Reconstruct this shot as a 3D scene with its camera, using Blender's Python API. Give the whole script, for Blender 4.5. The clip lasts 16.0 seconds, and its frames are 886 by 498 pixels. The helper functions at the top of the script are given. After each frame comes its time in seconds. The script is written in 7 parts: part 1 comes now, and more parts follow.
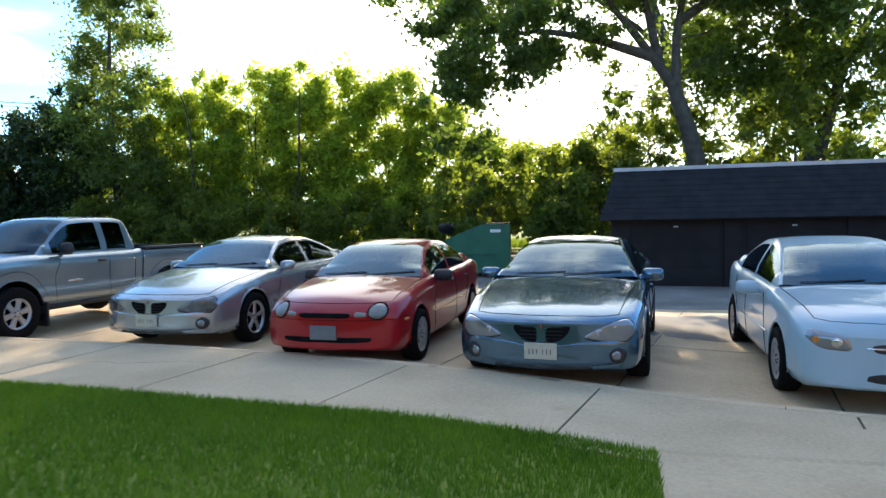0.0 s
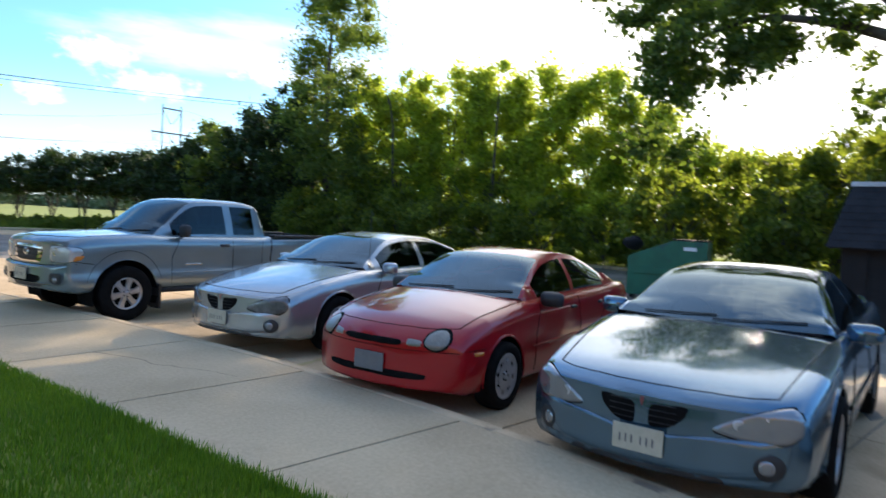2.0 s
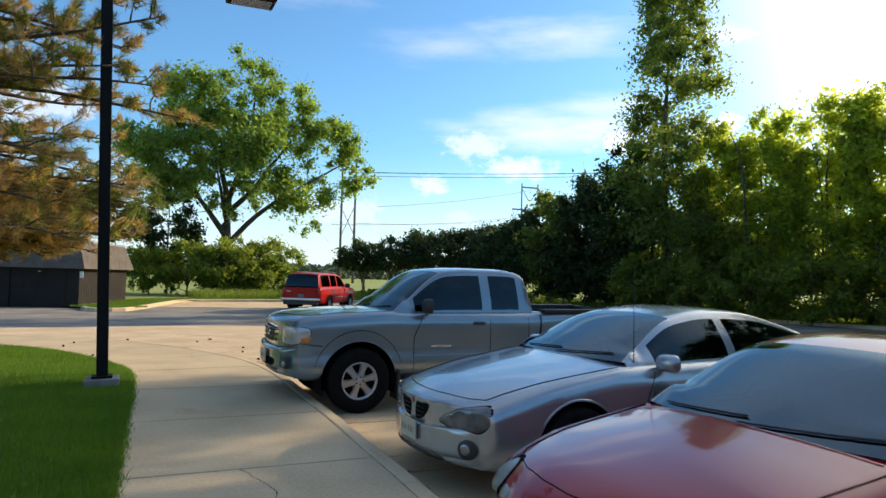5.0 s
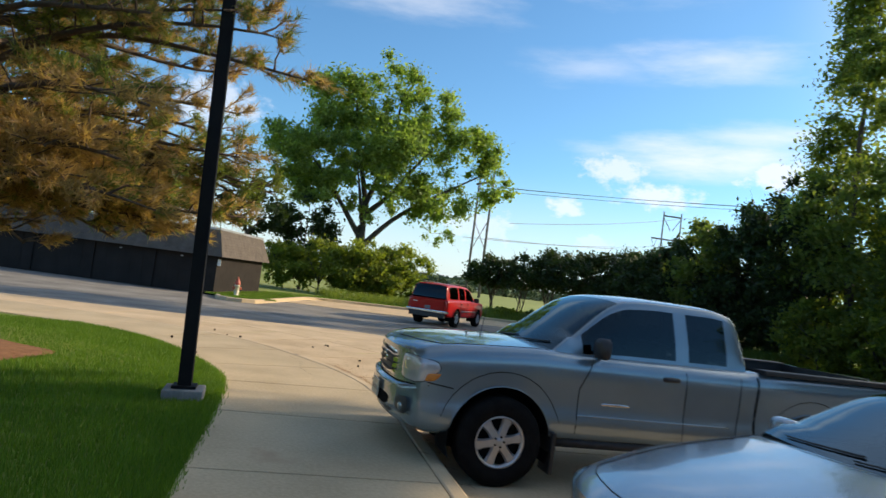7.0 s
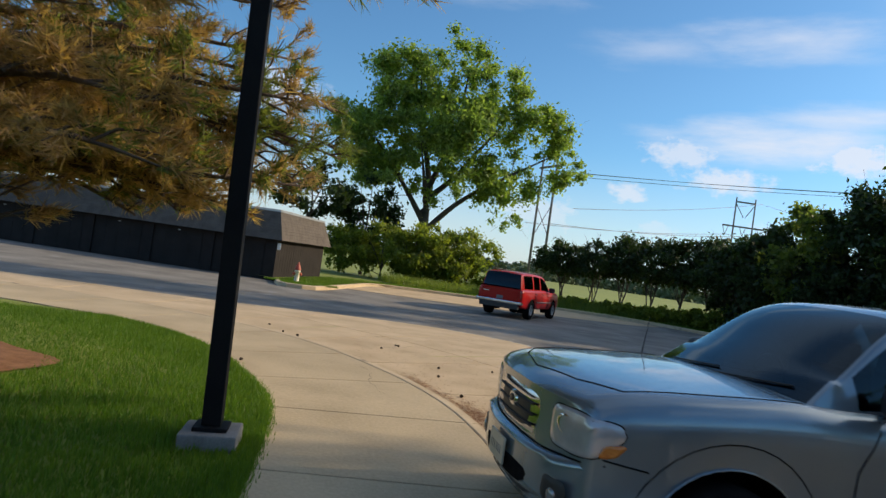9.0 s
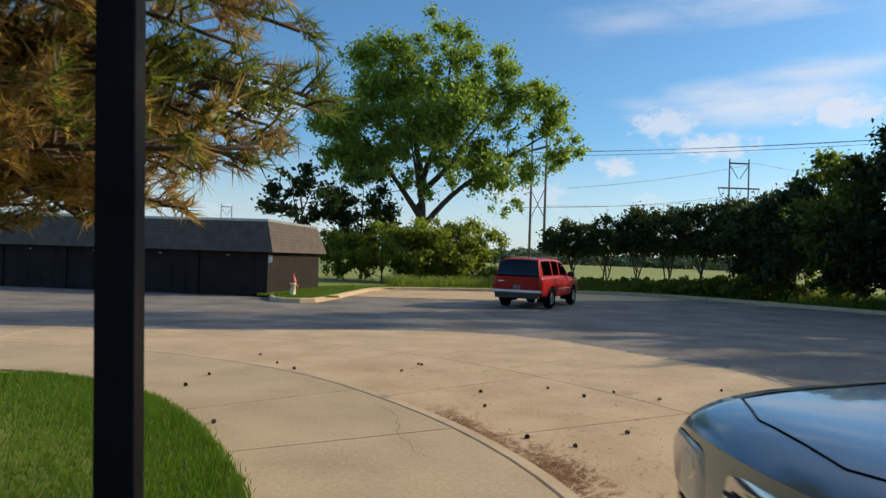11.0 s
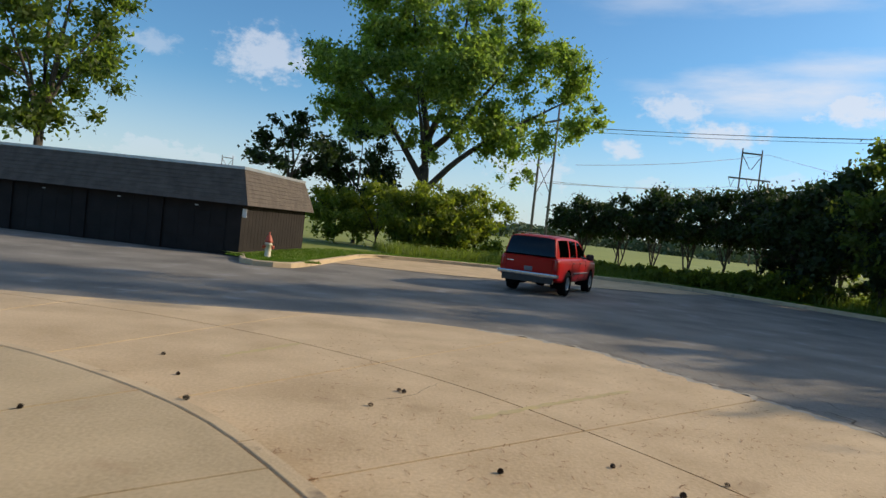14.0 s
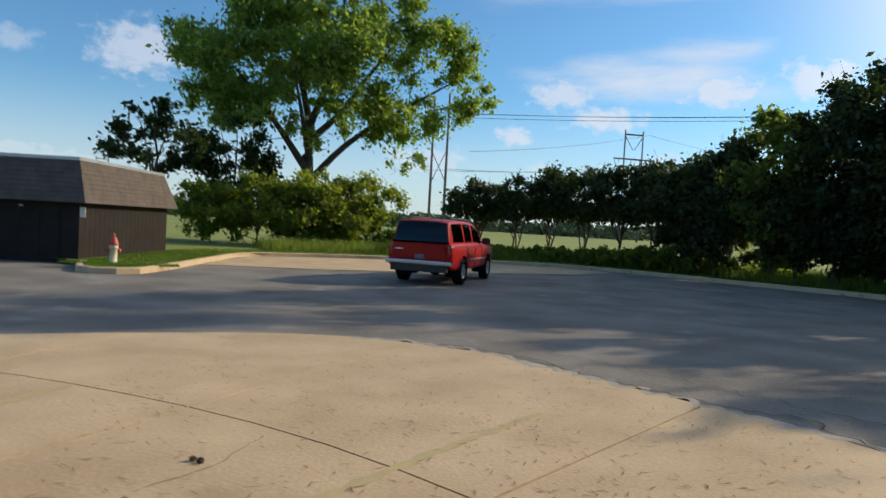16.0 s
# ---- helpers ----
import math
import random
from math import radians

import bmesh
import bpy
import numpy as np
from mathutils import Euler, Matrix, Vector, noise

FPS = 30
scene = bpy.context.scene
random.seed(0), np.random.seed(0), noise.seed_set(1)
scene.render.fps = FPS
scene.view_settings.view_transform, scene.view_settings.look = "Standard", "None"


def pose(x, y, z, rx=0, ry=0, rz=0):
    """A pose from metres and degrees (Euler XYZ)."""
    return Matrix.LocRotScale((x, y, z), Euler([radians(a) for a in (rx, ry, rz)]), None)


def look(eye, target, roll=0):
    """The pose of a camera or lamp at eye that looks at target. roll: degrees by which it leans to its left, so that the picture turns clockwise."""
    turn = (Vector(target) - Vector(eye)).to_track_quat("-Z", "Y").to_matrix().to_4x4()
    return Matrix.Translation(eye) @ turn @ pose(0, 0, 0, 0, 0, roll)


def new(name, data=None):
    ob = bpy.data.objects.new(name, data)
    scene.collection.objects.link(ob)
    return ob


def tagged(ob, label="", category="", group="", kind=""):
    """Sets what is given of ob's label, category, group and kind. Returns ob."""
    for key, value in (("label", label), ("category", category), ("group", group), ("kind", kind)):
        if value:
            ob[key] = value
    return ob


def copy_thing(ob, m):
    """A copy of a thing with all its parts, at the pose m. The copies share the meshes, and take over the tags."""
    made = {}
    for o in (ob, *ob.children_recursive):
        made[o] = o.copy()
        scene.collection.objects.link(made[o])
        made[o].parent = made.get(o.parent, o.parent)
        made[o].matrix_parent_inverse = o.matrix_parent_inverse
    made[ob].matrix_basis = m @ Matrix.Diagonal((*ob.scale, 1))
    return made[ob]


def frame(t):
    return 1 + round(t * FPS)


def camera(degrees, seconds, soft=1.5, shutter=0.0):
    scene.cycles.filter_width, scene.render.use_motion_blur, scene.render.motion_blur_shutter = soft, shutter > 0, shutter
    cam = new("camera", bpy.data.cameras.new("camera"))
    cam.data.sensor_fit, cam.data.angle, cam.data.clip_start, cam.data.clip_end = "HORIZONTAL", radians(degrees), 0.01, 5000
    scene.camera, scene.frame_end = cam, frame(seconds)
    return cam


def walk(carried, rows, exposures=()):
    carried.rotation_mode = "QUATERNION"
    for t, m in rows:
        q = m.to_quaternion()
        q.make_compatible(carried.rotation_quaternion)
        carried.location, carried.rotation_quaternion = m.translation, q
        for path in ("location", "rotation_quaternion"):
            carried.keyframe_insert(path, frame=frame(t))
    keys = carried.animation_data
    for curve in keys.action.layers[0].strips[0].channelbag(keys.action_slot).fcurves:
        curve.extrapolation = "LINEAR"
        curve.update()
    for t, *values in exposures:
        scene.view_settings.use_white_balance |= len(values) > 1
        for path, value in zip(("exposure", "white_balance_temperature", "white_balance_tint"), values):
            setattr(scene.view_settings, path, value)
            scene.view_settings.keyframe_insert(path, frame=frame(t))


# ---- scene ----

# ---- camera and its walk ----
cam = camera(68.0, 16.0, soft=1.45, shutter=0.5)
PATH = [
    (0, (-6.339, 0.217, 1.586), (-4.412, 0.747, 1.504), -1.0),
    (0.5, (-5.724, 0.097, 1.561), (-3.808, 0.657, 1.445), -1.1),
    (1, (-5.174, -0.037, 1.572), (-3.292, 0.627, 1.44), -0.5),
    (1.5, (-4.608, -0.082, 1.576), (-2.771, 0.709, 1.548), -2.2),
    (2, (-4.158, -0.158, 1.576), (-2.494, 0.949, 1.503), 3.1),
    (2.5, (-3.581, -0.11, 1.559), (-1.976, 1.083, 1.552), 3.2),
    (3, (-3.076, -0.11, 1.51), (-1.558, 1.19, 1.431), 5.9),
    (3.5, (-2.606, 0.027, 1.541), (-1.21, 1.459, 1.564), 3.0),
    (4, (-2.177, 0.224, 1.546), (-1.038, 1.864, 1.441), 4.2),
    (4.5, (-1.889, 0.541, 1.537), (-0.987, 2.325, 1.612), 3.0),
    (5, (-1.564, 0.988, 1.628), (-0.696, 2.788, 1.719), 1.5),
    (7.5, (-1.092, 3.792, 1.654), (-0.634, 5.736, 1.757), 8.3),
    (8, (-1.088, 4.436, 1.661), (-0.575, 6.367, 1.74), 6.8),
    (8.5, (-1.058, 4.959, 1.666), (-0.726, 6.928, 1.774), 7.8),
    (9, (-1.118, 5.561, 1.668), (-0.785, 7.532, 1.712), 8.2),
    (11.5, (-1.037, 8.584, 1.605), (-0.691, 10.553, 1.631), 1.1),
    (12, (-0.946, 9.197, 1.583), (-0.646, 11.174, 1.531), 3.0),
    (12.5, (-0.852, 9.834, 1.609), (-0.296, 11.754, 1.534), 1.8),
    (13, (-0.803, 10.391, 1.624), (-0.47, 12.363, 1.595), 4.8),
    (13.5, (-0.693, 10.992, 1.623), (-0.263, 12.944, 1.553), 2.2),
    (14, (-0.533, 11.513, 1.661), (-0.178, 13.48, 1.595), 6.3),
    (14.5, (-0.321, 12.134, 1.646), (0.172, 14.073, 1.615), 2.2),
    (15, (-0.073, 12.648, 1.626), (0.43, 14.583, 1.593), 3.4),
    (15.5, (0.199, 13.174, 1.639), (0.779, 15.088, 1.615), 1.8),
    (16, (0.427, 13.578, 1.548), (1.075, 15.469, 1.481), 3.2),
]
EXPOSURES = [(0.0, 1.0, 6300, 14), (1.0, 0.90, 6300, 14), (2.0, 0.74, 6300, 16), (3.0, 0.68, 6300, 18), (4.0, 0.60, 6400, 17), (4.5, 0.44, 6500, 14), (5.0, 0.26, 6600, 12),
             (7.5, 0.02, 6650, 12), (8.0, -0.14, 6600, 13), (9.0, -0.24, 6500, 13), (11.5, -0.32, 6500, 13), (16.0, -0.34, 6400, 12)]
walk(cam, [(t, look(eye, target, roll)) for t, eye, target, roll in PATH], EXPOSURES)

# ---- daylight ----
SUN_EL, SUN_AZ = radians(25.0), radians(6.5)   # azimuth from +x towards +y
sun_dir = Vector((math.cos(SUN_EL) * math.cos(SUN_AZ), math.cos(SUN_EL) * math.sin(SUN_AZ), math.sin(SUN_EL)))
sun = new("sun", bpy.data.lights.new("sun", "SUN"))
sun.data.energy, sun.data.angle, sun.data.color = 5.0, radians(0.55), (1.0, 0.83, 0.58)
sun.matrix_world = look(tuple(sun_dir * 60), (0, 0, 0))

world = bpy.data.worlds.new("sky")
scene.world = world
world.use_nodes = True
wn, wl = world.node_tree.nodes, world.node_tree.links
wn.clear()
w_out = wn.new("ShaderNodeOutputWorld")
w_bg = wn.new("ShaderNodeBackground")
w_bg.inputs["Strength"].default_value = 0.12
w_sky = wn.new("ShaderNodeTexSky")
w_sky.sky_type, w_sky.sun_disc = "NISHITA", False
w_sky.sun_elevation, w_sky.sun_rotation = SUN_EL, radians(90) - SUN_AZ
w_sky.air_density, w_sky.dust_density, w_sky.ozone_density = 1.0, 0.7, 2.0
# clouds: broad wisps high up and small puffs low over the horizon
w_co = wn.new("ShaderNodeTexCoord")
w_sep = wn.new("ShaderNodeSeparateXYZ")
wl.new(w_co.outputs["Generated"], w_sep.inputs[0])


def wmath(op, a, b=None, clamp=False):
    n = wn.new("ShaderNodeMath")
    n.operation, n.use_clamp = op, clamp
    for i, v in enumerate((a, b)):
        if v is None:
            continue
        if isinstance(v, (int, float)):
            n.inputs[i].default_value = v
        else:
            wl.new(v, n.inputs[i])
    return n.outputs[0]


def wramp(value, lo, hi):
    n = wn.new("ShaderNodeMapRange")
    n.interpolation_type = "SMOOTHSTEP"
    n.inputs["From Min"].default_value, n.inputs["From Max"].default_value = lo, hi
    wl.new(value, n.inputs["Value"])
    return n.outputs[0]


def wclouds(scale, stretch, detail, rough, offset):
    """Noise on a flat cloud deck seen from below."""
    high = wmath("MAXIMUM", w_sep.outputs["Z"], 0.0)
    high = wmath("ADD", high, stretch)
    com = wn.new("ShaderNodeCombineXYZ")
    wl.new(wmath("DIVIDE", w_sep.outputs["X"], high), com.inputs[0])
    wl.new(wmath("DIVIDE", w_sep.outputs["Y"], high), com.inputs[1])
    com.inputs[2].default_value = offset
    n = wn.new("ShaderNodeTexNoise")
    n.inputs["Scale"].default_value, n.inputs["Detail"].default_value, n.inputs["Roughness"].default_value = scale, detail, rough
    n.inputs["Distortion"].default_value = 0.25
    wl.new(com.outputs[0], n.inputs["Vector"])
    return n.outputs[0]


# single clouds by bearing and height: (bearing, height, half width, half height, sharpness, weight), degrees
w_az = wmath("MULTIPLY", wmath("ARCTAN2", w_sep.outputs["X"], w_sep.outputs["Y"]), 57.29578)
w_el = wmath("MULTIPLY", wmath("ARCSINE", w_sep.outputs["Z"]), 57.29578)


def wnoise(sx, sy, detail, offset):
    com = wn.new("ShaderNodeCombineXYZ")
    wl.new(wmath("MULTIPLY", w_az, sx), com.inputs[0])
    wl.new(wmath("MULTIPLY", w_el, sy), com.inputs[1])
    com.inputs[2].default_value = offset
    n = wn.new("ShaderNodeTexNoise")
    n.inputs["Scale"].default_value, n.inputs["Detail"].default_value, n.inputs["Roughness"].default_value = 1.0, detail, 0.6
    wl.new(com.outputs[0], n.inputs["Vector"])
    return n.outputs[0]


puff_noise, wisp_noise = wnoise(0.8, 1.2, 7, 1.3), wnoise(0.12, 0.5, 7, 5.1)
CUMULUS = ((41, 11.9, 3.4, 1.5, 0.95), (28.4, 11.7, 3.6, 1.5, 0.8), (32, 9.7, 4.0, 1.3, 0.9), (24.5, 8.0, 2.0, 1.1, 0.85), (-6.3, 12.2, 4.2, 2.4, 0.7), (48, 12.6, 3.2, 1.7, 0.9),
           (-15, 11.7, 2.4, 1.0, 0.4), (17, 5.4, 5.5, 2.2, 0.7), (27, 5.2, 3.0, 1.2, 0.6), (-13, 3.5, 7.0, 1.8, 0.7), (-2, 3.8, 5.0, 1.6, 0.7), (37, 6.0, 4.0, 1.3, 0.5))
# the last wisp, high above the view, is added to whiten the windshields
WISPS = ((35, 12.9, 12, 2.8, 0.95), (40, 14.8, 9, 1.6, 0.8), (43, 11.6, 8, 1.6, 0.5), (35, 20.6, 10, 2.4, 0.6), (50, 19.6, 8, 2.2, 0.7), (25.5, 19.8, 8, 1.8, 0.4), (8, 24, 14, 3.0, 0.5), (28, 27, 16, 3.0, 0.5), (82, 56, 30, 15, 1.2))
cover = None
for rows, nz, lo, hi in ((CUMULUS, puff_noise, 0.44, 0.80), (WISPS, wisp_noise, 0.36, 0.95)):
    for c_az, c_el, c_w, c_h, c_k in rows:
        dx = wmath("DIVIDE", wmath("SUBTRACT", w_az, c_az), c_w)
        dy = wmath("DIVIDE", wmath("SUBTRACT", w_el, c_el), c_h)
        rr = wmath("SQRT", wmath("ADD", wmath("MULTIPLY", dx, dx), wmath("MULTIPLY", dy, dy)))
        v = wmath("ADD", wmath("MULTIPLY", wmath("SUBTRACT", 1.0, rr), 0.48), wmath("MULTIPLY", nz, 0.95 if lo > 0.4 else 0.7))
        v = wmath("MULTIPLY", wramp(v, lo, hi), c_k * (0.8 if lo > 0.4 else 0.95))
        cover = v if cover is None else wmath("MAXIMUM", cover, v)
# a broken deck of white cloud overhead, above the view, added for car reflections
deck = wmath("MULTIPLY", wramp(wclouds(1.1, 0.12, 5, 0.55, 12.4), 0.40, 0.60), wramp(w_sep.outputs["Z"], 0.45, 0.7))
deck = wmath("MULTIPLY", deck, 0.25)
cover = wmath("MAXIMUM", cover, deck)
# pale haze over the horizon
cover = wmath("MAXIMUM", cover, wmath("MULTIPLY", wramp(w_sep.outputs["Z"], 0.20, 0.0), 0.55))
# the bright haze round the low sun
w_dot = wn.new("ShaderNodeVectorMath")
w_dot.operation = "DOT_PRODUCT"
wl.new(w_co.outputs["Generated"], w_dot.inputs[0])
w_dot.inputs[1].default_value = tuple(sun_dir)
near_sun = wramp(w_dot.outputs["Value"], 0.76, 0.995)
cover = wmath("MAXIMUM", cover, wmath("MULTIPLY", near_sun, 0.95))
w_mix = wn.new("ShaderNodeMix")
w_mix.data_type = "RGBA"
w_cl = wn.new("ShaderNodeMix")
w_cl.data_type = "RGBA"
w_cl.inputs["A"].default_value = (8.2, 8.5, 9.0, 1)
w_cl.inputs["B"].default_value = (15.5, 14.8, 13.6, 1)
wl.new(near_sun, w_cl.inputs["Factor"])
wl.new(cover, w_mix.inputs["Factor"])
w_tint = wn.new("ShaderNodeMix")
w_tint.data_type, w_tint.blend_type = "RGBA", "MULTIPLY"
w_tint.inputs["Factor"].default_value = 1.0
w_tint.inputs["B"].default_value = (0.80, 1.28, 1.52, 1)
wl.new(w_sky.outputs[0], w_tint.inputs["A"])
wl.new(w_tint.outputs["Result"], w_mix.inputs["A"])
wl.new(w_cl.outputs["Result"], w_mix.inputs["B"])
wl.new(w_mix.outputs["Result"], w_bg.inputs["Color"])
wl.new(w_bg.outputs[0], w_out.inputs[0])

# ---- materials ----
def mat(name, c1, c2=None, rough=0.7, metal=0.0, scale=8.0, fine=60.0, bump=0.0, spots=None, coat=0.0, spec=0.5, dist=0.01):
    """Two-scale noise between two colours, with fine relief."""
    m = bpy.data.materials.new(name)
    m.use_nodes = True
    nt = m.node_tree
    b = nt.nodes["Principled BSDF"]
    b.inputs["Roughness"].default_value, b.inputs["Metallic"].default_value = rough, metal
    b.inputs["Coat Weight"].default_value, b.inputs["Coat Roughness"].default_value = coat, 0.04
    b.inputs["Specular IOR Level"].default_value = spec
    b.inputs["Base Color"].default_value = (*c1, 1)
    if c2:
        co = nt.nodes.new("ShaderNodeTexCoord")
        n1, n2 = nt.nodes.new("ShaderNodeTexNoise"), nt.nodes.new("ShaderNodeTexNoise")
        for n, s, d in ((n1, scale, 3), (n2, fine, 4)):
            n.inputs["Scale"].default_value, n.inputs["Detail"].default_value = s, d
            nt.links.new(co.outputs["Object"], n.inputs["Vector"])
        add = nt.nodes.new("ShaderNodeMath")
        add.operation = "MULTIPLY_ADD"
        nt.links.new(n1.outputs[0], add.inputs[0])
        add.inputs[1].default_value = 0.6
        sc = nt.nodes.new("ShaderNodeMath")
        sc.operation = "MULTIPLY"
        sc.inputs[1].default_value = 0.4
        nt.links.new(n2.outputs[0], sc.inputs[0])
        nt.links.new(sc.outputs[0], add.inputs[2])
        ramp = nt.nodes.new("ShaderNodeValToRGB")
        ramp.color_ramp.elements[0].position, ramp.color_ramp.elements[1].position = 0.36, 0.64
        ramp.color_ramp.elements[0].color, ramp.color_ramp.elements[1].color = (*c1, 1), (*c2, 1)
        nt.links.new(add.outputs[0], ramp.inputs[0])
        last = ramp.outputs[0]
        if spots:
            vn = nt.nodes.new("ShaderNodeTexNoise")
            vn.inputs["Scale"].default_value, vn.inputs["Detail"].default_value = spots[1], 6
            nt.links.new(co.outputs["Object"], vn.inputs["Vector"])
            r2 = nt.nodes.new("ShaderNodeValToRGB")
            r2.color_ramp.elements[0].position, r2.color_ramp.elements[1].position = spots[2], spots[2] + 0.08
            nt.links.new(vn.outputs[0], r2.inputs[0])
            mx = nt.nodes.new("ShaderNodeMix")
            mx.data_type = "RGBA"
            nt.links.new(r2.outputs[0], mx.inputs["Factor"])
            nt.links.new(last, mx.inputs["A"])
            mx.inputs["B"].default_value = (*spots[0], 1)
            last = mx.outputs["Result"]
        nt.links.new(last, b.inputs["Base Color"])
        if bump:
            bp = nt.nodes.new("ShaderNodeBump")
            bp.inputs["Strength"].default_value, bp.inputs["Distance"].default_value = bump, dist
            nt.links.new(n2.outputs[0], bp.inputs["Height"])
            nt.links.new(bp.outputs[0], b.inputs["Normal"])
    return m


def leafmat(name, c1, c2, trans=0.45, scale=0.5, through_leaf=(2.3, 2.4, 0.95)):
    """Leaves: colour varies from clump to clump, and light shines through."""
    m = bpy.data.materials.new(name)
    m.use_nodes = True
    nt = m.node_tree
    b = nt.nodes["Principled BSDF"]
    b.inputs["Roughness"].default_value = 0.5
    b.inputs["Specular IOR Level"].default_value = 0.35
    geo, co = nt.nodes.new("ShaderNodeNewGeometry"), nt.nodes.new("ShaderNodeTexCoord")
    n = nt.nodes.new("ShaderNodeTexNoise")
    n.inputs["Scale"].default_value = scale
    nt.links.new(co.outputs["Object"], n.inputs["Vector"])
    a = nt.nodes.new("ShaderNodeMath")
    a.operation = "MULTIPLY_ADD"
    a.inputs[1].default_value = 0.45
    nt.links.new(geo.outputs["Random Per Island"], a.inputs[0])
    s = nt.nodes.new("ShaderNodeMath")
    s.operation = "MULTIPLY"
    s.inputs[1].default_value = 0.55
    nt.links.new(n.outputs[0], s.inputs[0])
    nt.links.new(s.outputs[0], a.inputs[2])
    r = nt.nodes.new("ShaderNodeValToRGB")
    r.color_ramp.elements[0].position, r.color_ramp.elements[1].position = 0.25, 0.8
    r.color_ramp.elements[0].color, r.color_ramp.elements[1].color = (*c1, 1), (*c2, 1)
    nt.links.new(a.outputs[0], r.inputs[0])
    nt.links.new(r.outputs[0], b.inputs["Base Color"])
    t = nt.nodes.new("ShaderNodeBsdfTranslucent")
    br = nt.nodes.new("ShaderNodeMix")
    br.data_type, br.blend_type = "RGBA", "MULTIPLY"
    br.inputs["Factor"].default_value = 1.0
    br.inputs["B"].default_value = (*through_leaf, 1)
    nt.links.new(r.outputs[0], br.inputs["A"])
    nt.links.new(br.outputs["Result"], t.inputs["Color"])
    mx = nt.nodes.new("ShaderNodeMixShader")
    mx.inputs[0].default_value = trans
    nt.links.new(b.outputs[0], mx.inputs[1])
    nt.links.new(t.outputs[0], mx.inputs[2])
    nt.links.new(mx.outputs[0], nt.nodes["Material Output"].inputs[0])
    return m


M_conc = mat("concrete", (0.47, 0.34, 0.195), (0.645, 0.485, 0.30), 0.85, scale=1.1, fine=30, bump=0.35, spots=((0.45, 0.325, 0.19), 0.9, 0.64))
M_walk = mat("sidewalk_concrete", (0.42, 0.325, 0.195), (0.58, 0.455, 0.285), 0.85, scale=1.0, fine=32, bump=0.3, spots=((0.41, 0.285, 0.17), 0.8, 0.64))
M_kerb = mat("kerb_concrete", (0.49, 0.37, 0.225), (0.63, 0.485, 0.305), 0.85, scale=2.0, fine=50, bump=0.3, spots=((0.26, 0.20, 0.14), 3.0, 0.62))
M_asph = mat("asphalt", (0.135, 0.123, 0.105), (0.275, 0.25, 0.213), 0.9, scale=0.6, fine=40, bump=0.5, spots=((0.27, 0.26, 0.24), 1.2, 0.62))
M_dirt = mat("joint_dirt", (0.06, 0.05, 0.04), (0.11, 0.09, 0.07), 0.95, scale=6, fine=60)
M_soil = mat("lawn_soil", (0.035, 0.065, 0.014), (0.06, 0.10, 0.022), 0.95, scale=1.2, fine=70, bump=0.5)
M_field = mat("field_grass", (0.17, 0.21, 0.03), (0.26, 0.29, 0.05), 0.95, scale=0.05, fine=2.0)
M_litter = mat("needle_litter", (0.16, 0.07, 0.03), (0.30, 0.15, 0.06), 0.95, scale=8, fine=60)
M_cone = mat("pine_cone", (0.035, 0.025, 0.018), (0.09, 0.06, 0.04), 0.9, scale=20, fine=120, bump=0.5)
M_brick = mat("brown_brick", (0.16, 0.10, 0.075), (0.24, 0.16, 0.12), 0.9, scale=1.5, fine=25, bump=0.4)
M_line = mat("faded_yellow_paint", (0.46, 0.37, 0.20), (0.56, 0.44, 0.20), 0.85, scale=6, fine=60)
M_mulch = mat("mulch", (0.20, 0.085, 0.03), (0.33, 0.16, 0.07), 0.95, scale=8, fine=60, bump=0.8)

# ---- helpers for shapes ----
def part(name, bm, material, parent=None, label="", smooth=False, m=None):
    """Links a bmesh as one mesh object under a thing or a part."""
    me = bpy.data.meshes.new(name)
    bm.to_mesh(me)
    bm.free()
    for mm in material if isinstance(material, (list, tuple)) else (material,):
        me.materials.append(mm)
    if smooth:
        me.polygons.foreach_set("use_smooth", [True] * len(me.polygons))
    ob = new(name, me)
    if parent:
        ob.parent = parent
    if m is not None:
        ob.matrix_basis = m
    if label:
        ob["label"] = label
    return ob


def thing(name, m, label, category, group="", kind=""):
    ob = new(name)
    ob.matrix_basis = m
    return tagged(ob, label, category, group, kind)


def box(bm, x0, x1, y0, y1, z0, z1, bevel=0.0, mi=0):
    vs = [bm.verts.new((x, y, z)) for x in (x0, x1) for y in (y0, y1) for z in (z0, z1)]
    fs = [bm.faces.new([vs[i] for i in f]) for f in ((0, 1, 3, 2), (4, 6, 7, 5), (0, 4, 5, 1), (2, 3, 7, 6), (0, 2, 6, 4), (1, 5, 7, 3))]
    for f in fs:
        f.material_index = mi
    if bevel:
        es = list({e for f in fs for e in f.edges})
        bmesh.ops.bevel(bm, geom=es, offset=bevel, segments=2, affect="EDGES", profile=0.6)
    return vs


def tube(bm, a, b, r0, r1, n=8, cap=True, mi=0):
    """A tapered tube from a to b."""
    a, b = Vector(a), Vector(b)
    q = (b - a).to_track_quat("Z", "Y")
    rings = []
    for p, r in ((a, r0), (b, r1)):
        rings.append([bm.verts.new(p + q @ Vector((r * math.cos(2 * math.pi * i / n), r * math.sin(2 * math.pi * i / n), 0))) for i in range(n)])
    for i in range(n):
        f = bm.faces.new((rings[0][i], rings[0][(i + 1) % n], rings[1][(i + 1) % n], rings[1][i]))
        f.material_index, f.smooth = mi, True
    if cap:
        bm.faces.new(rings[0][::-1]).material_index = mi
        bm.faces.new(rings[1]).material_index = mi
    return rings


def ss(t):
    t = min(1.0, max(0.0, t))
    return t * t * (3 - 2 * t)


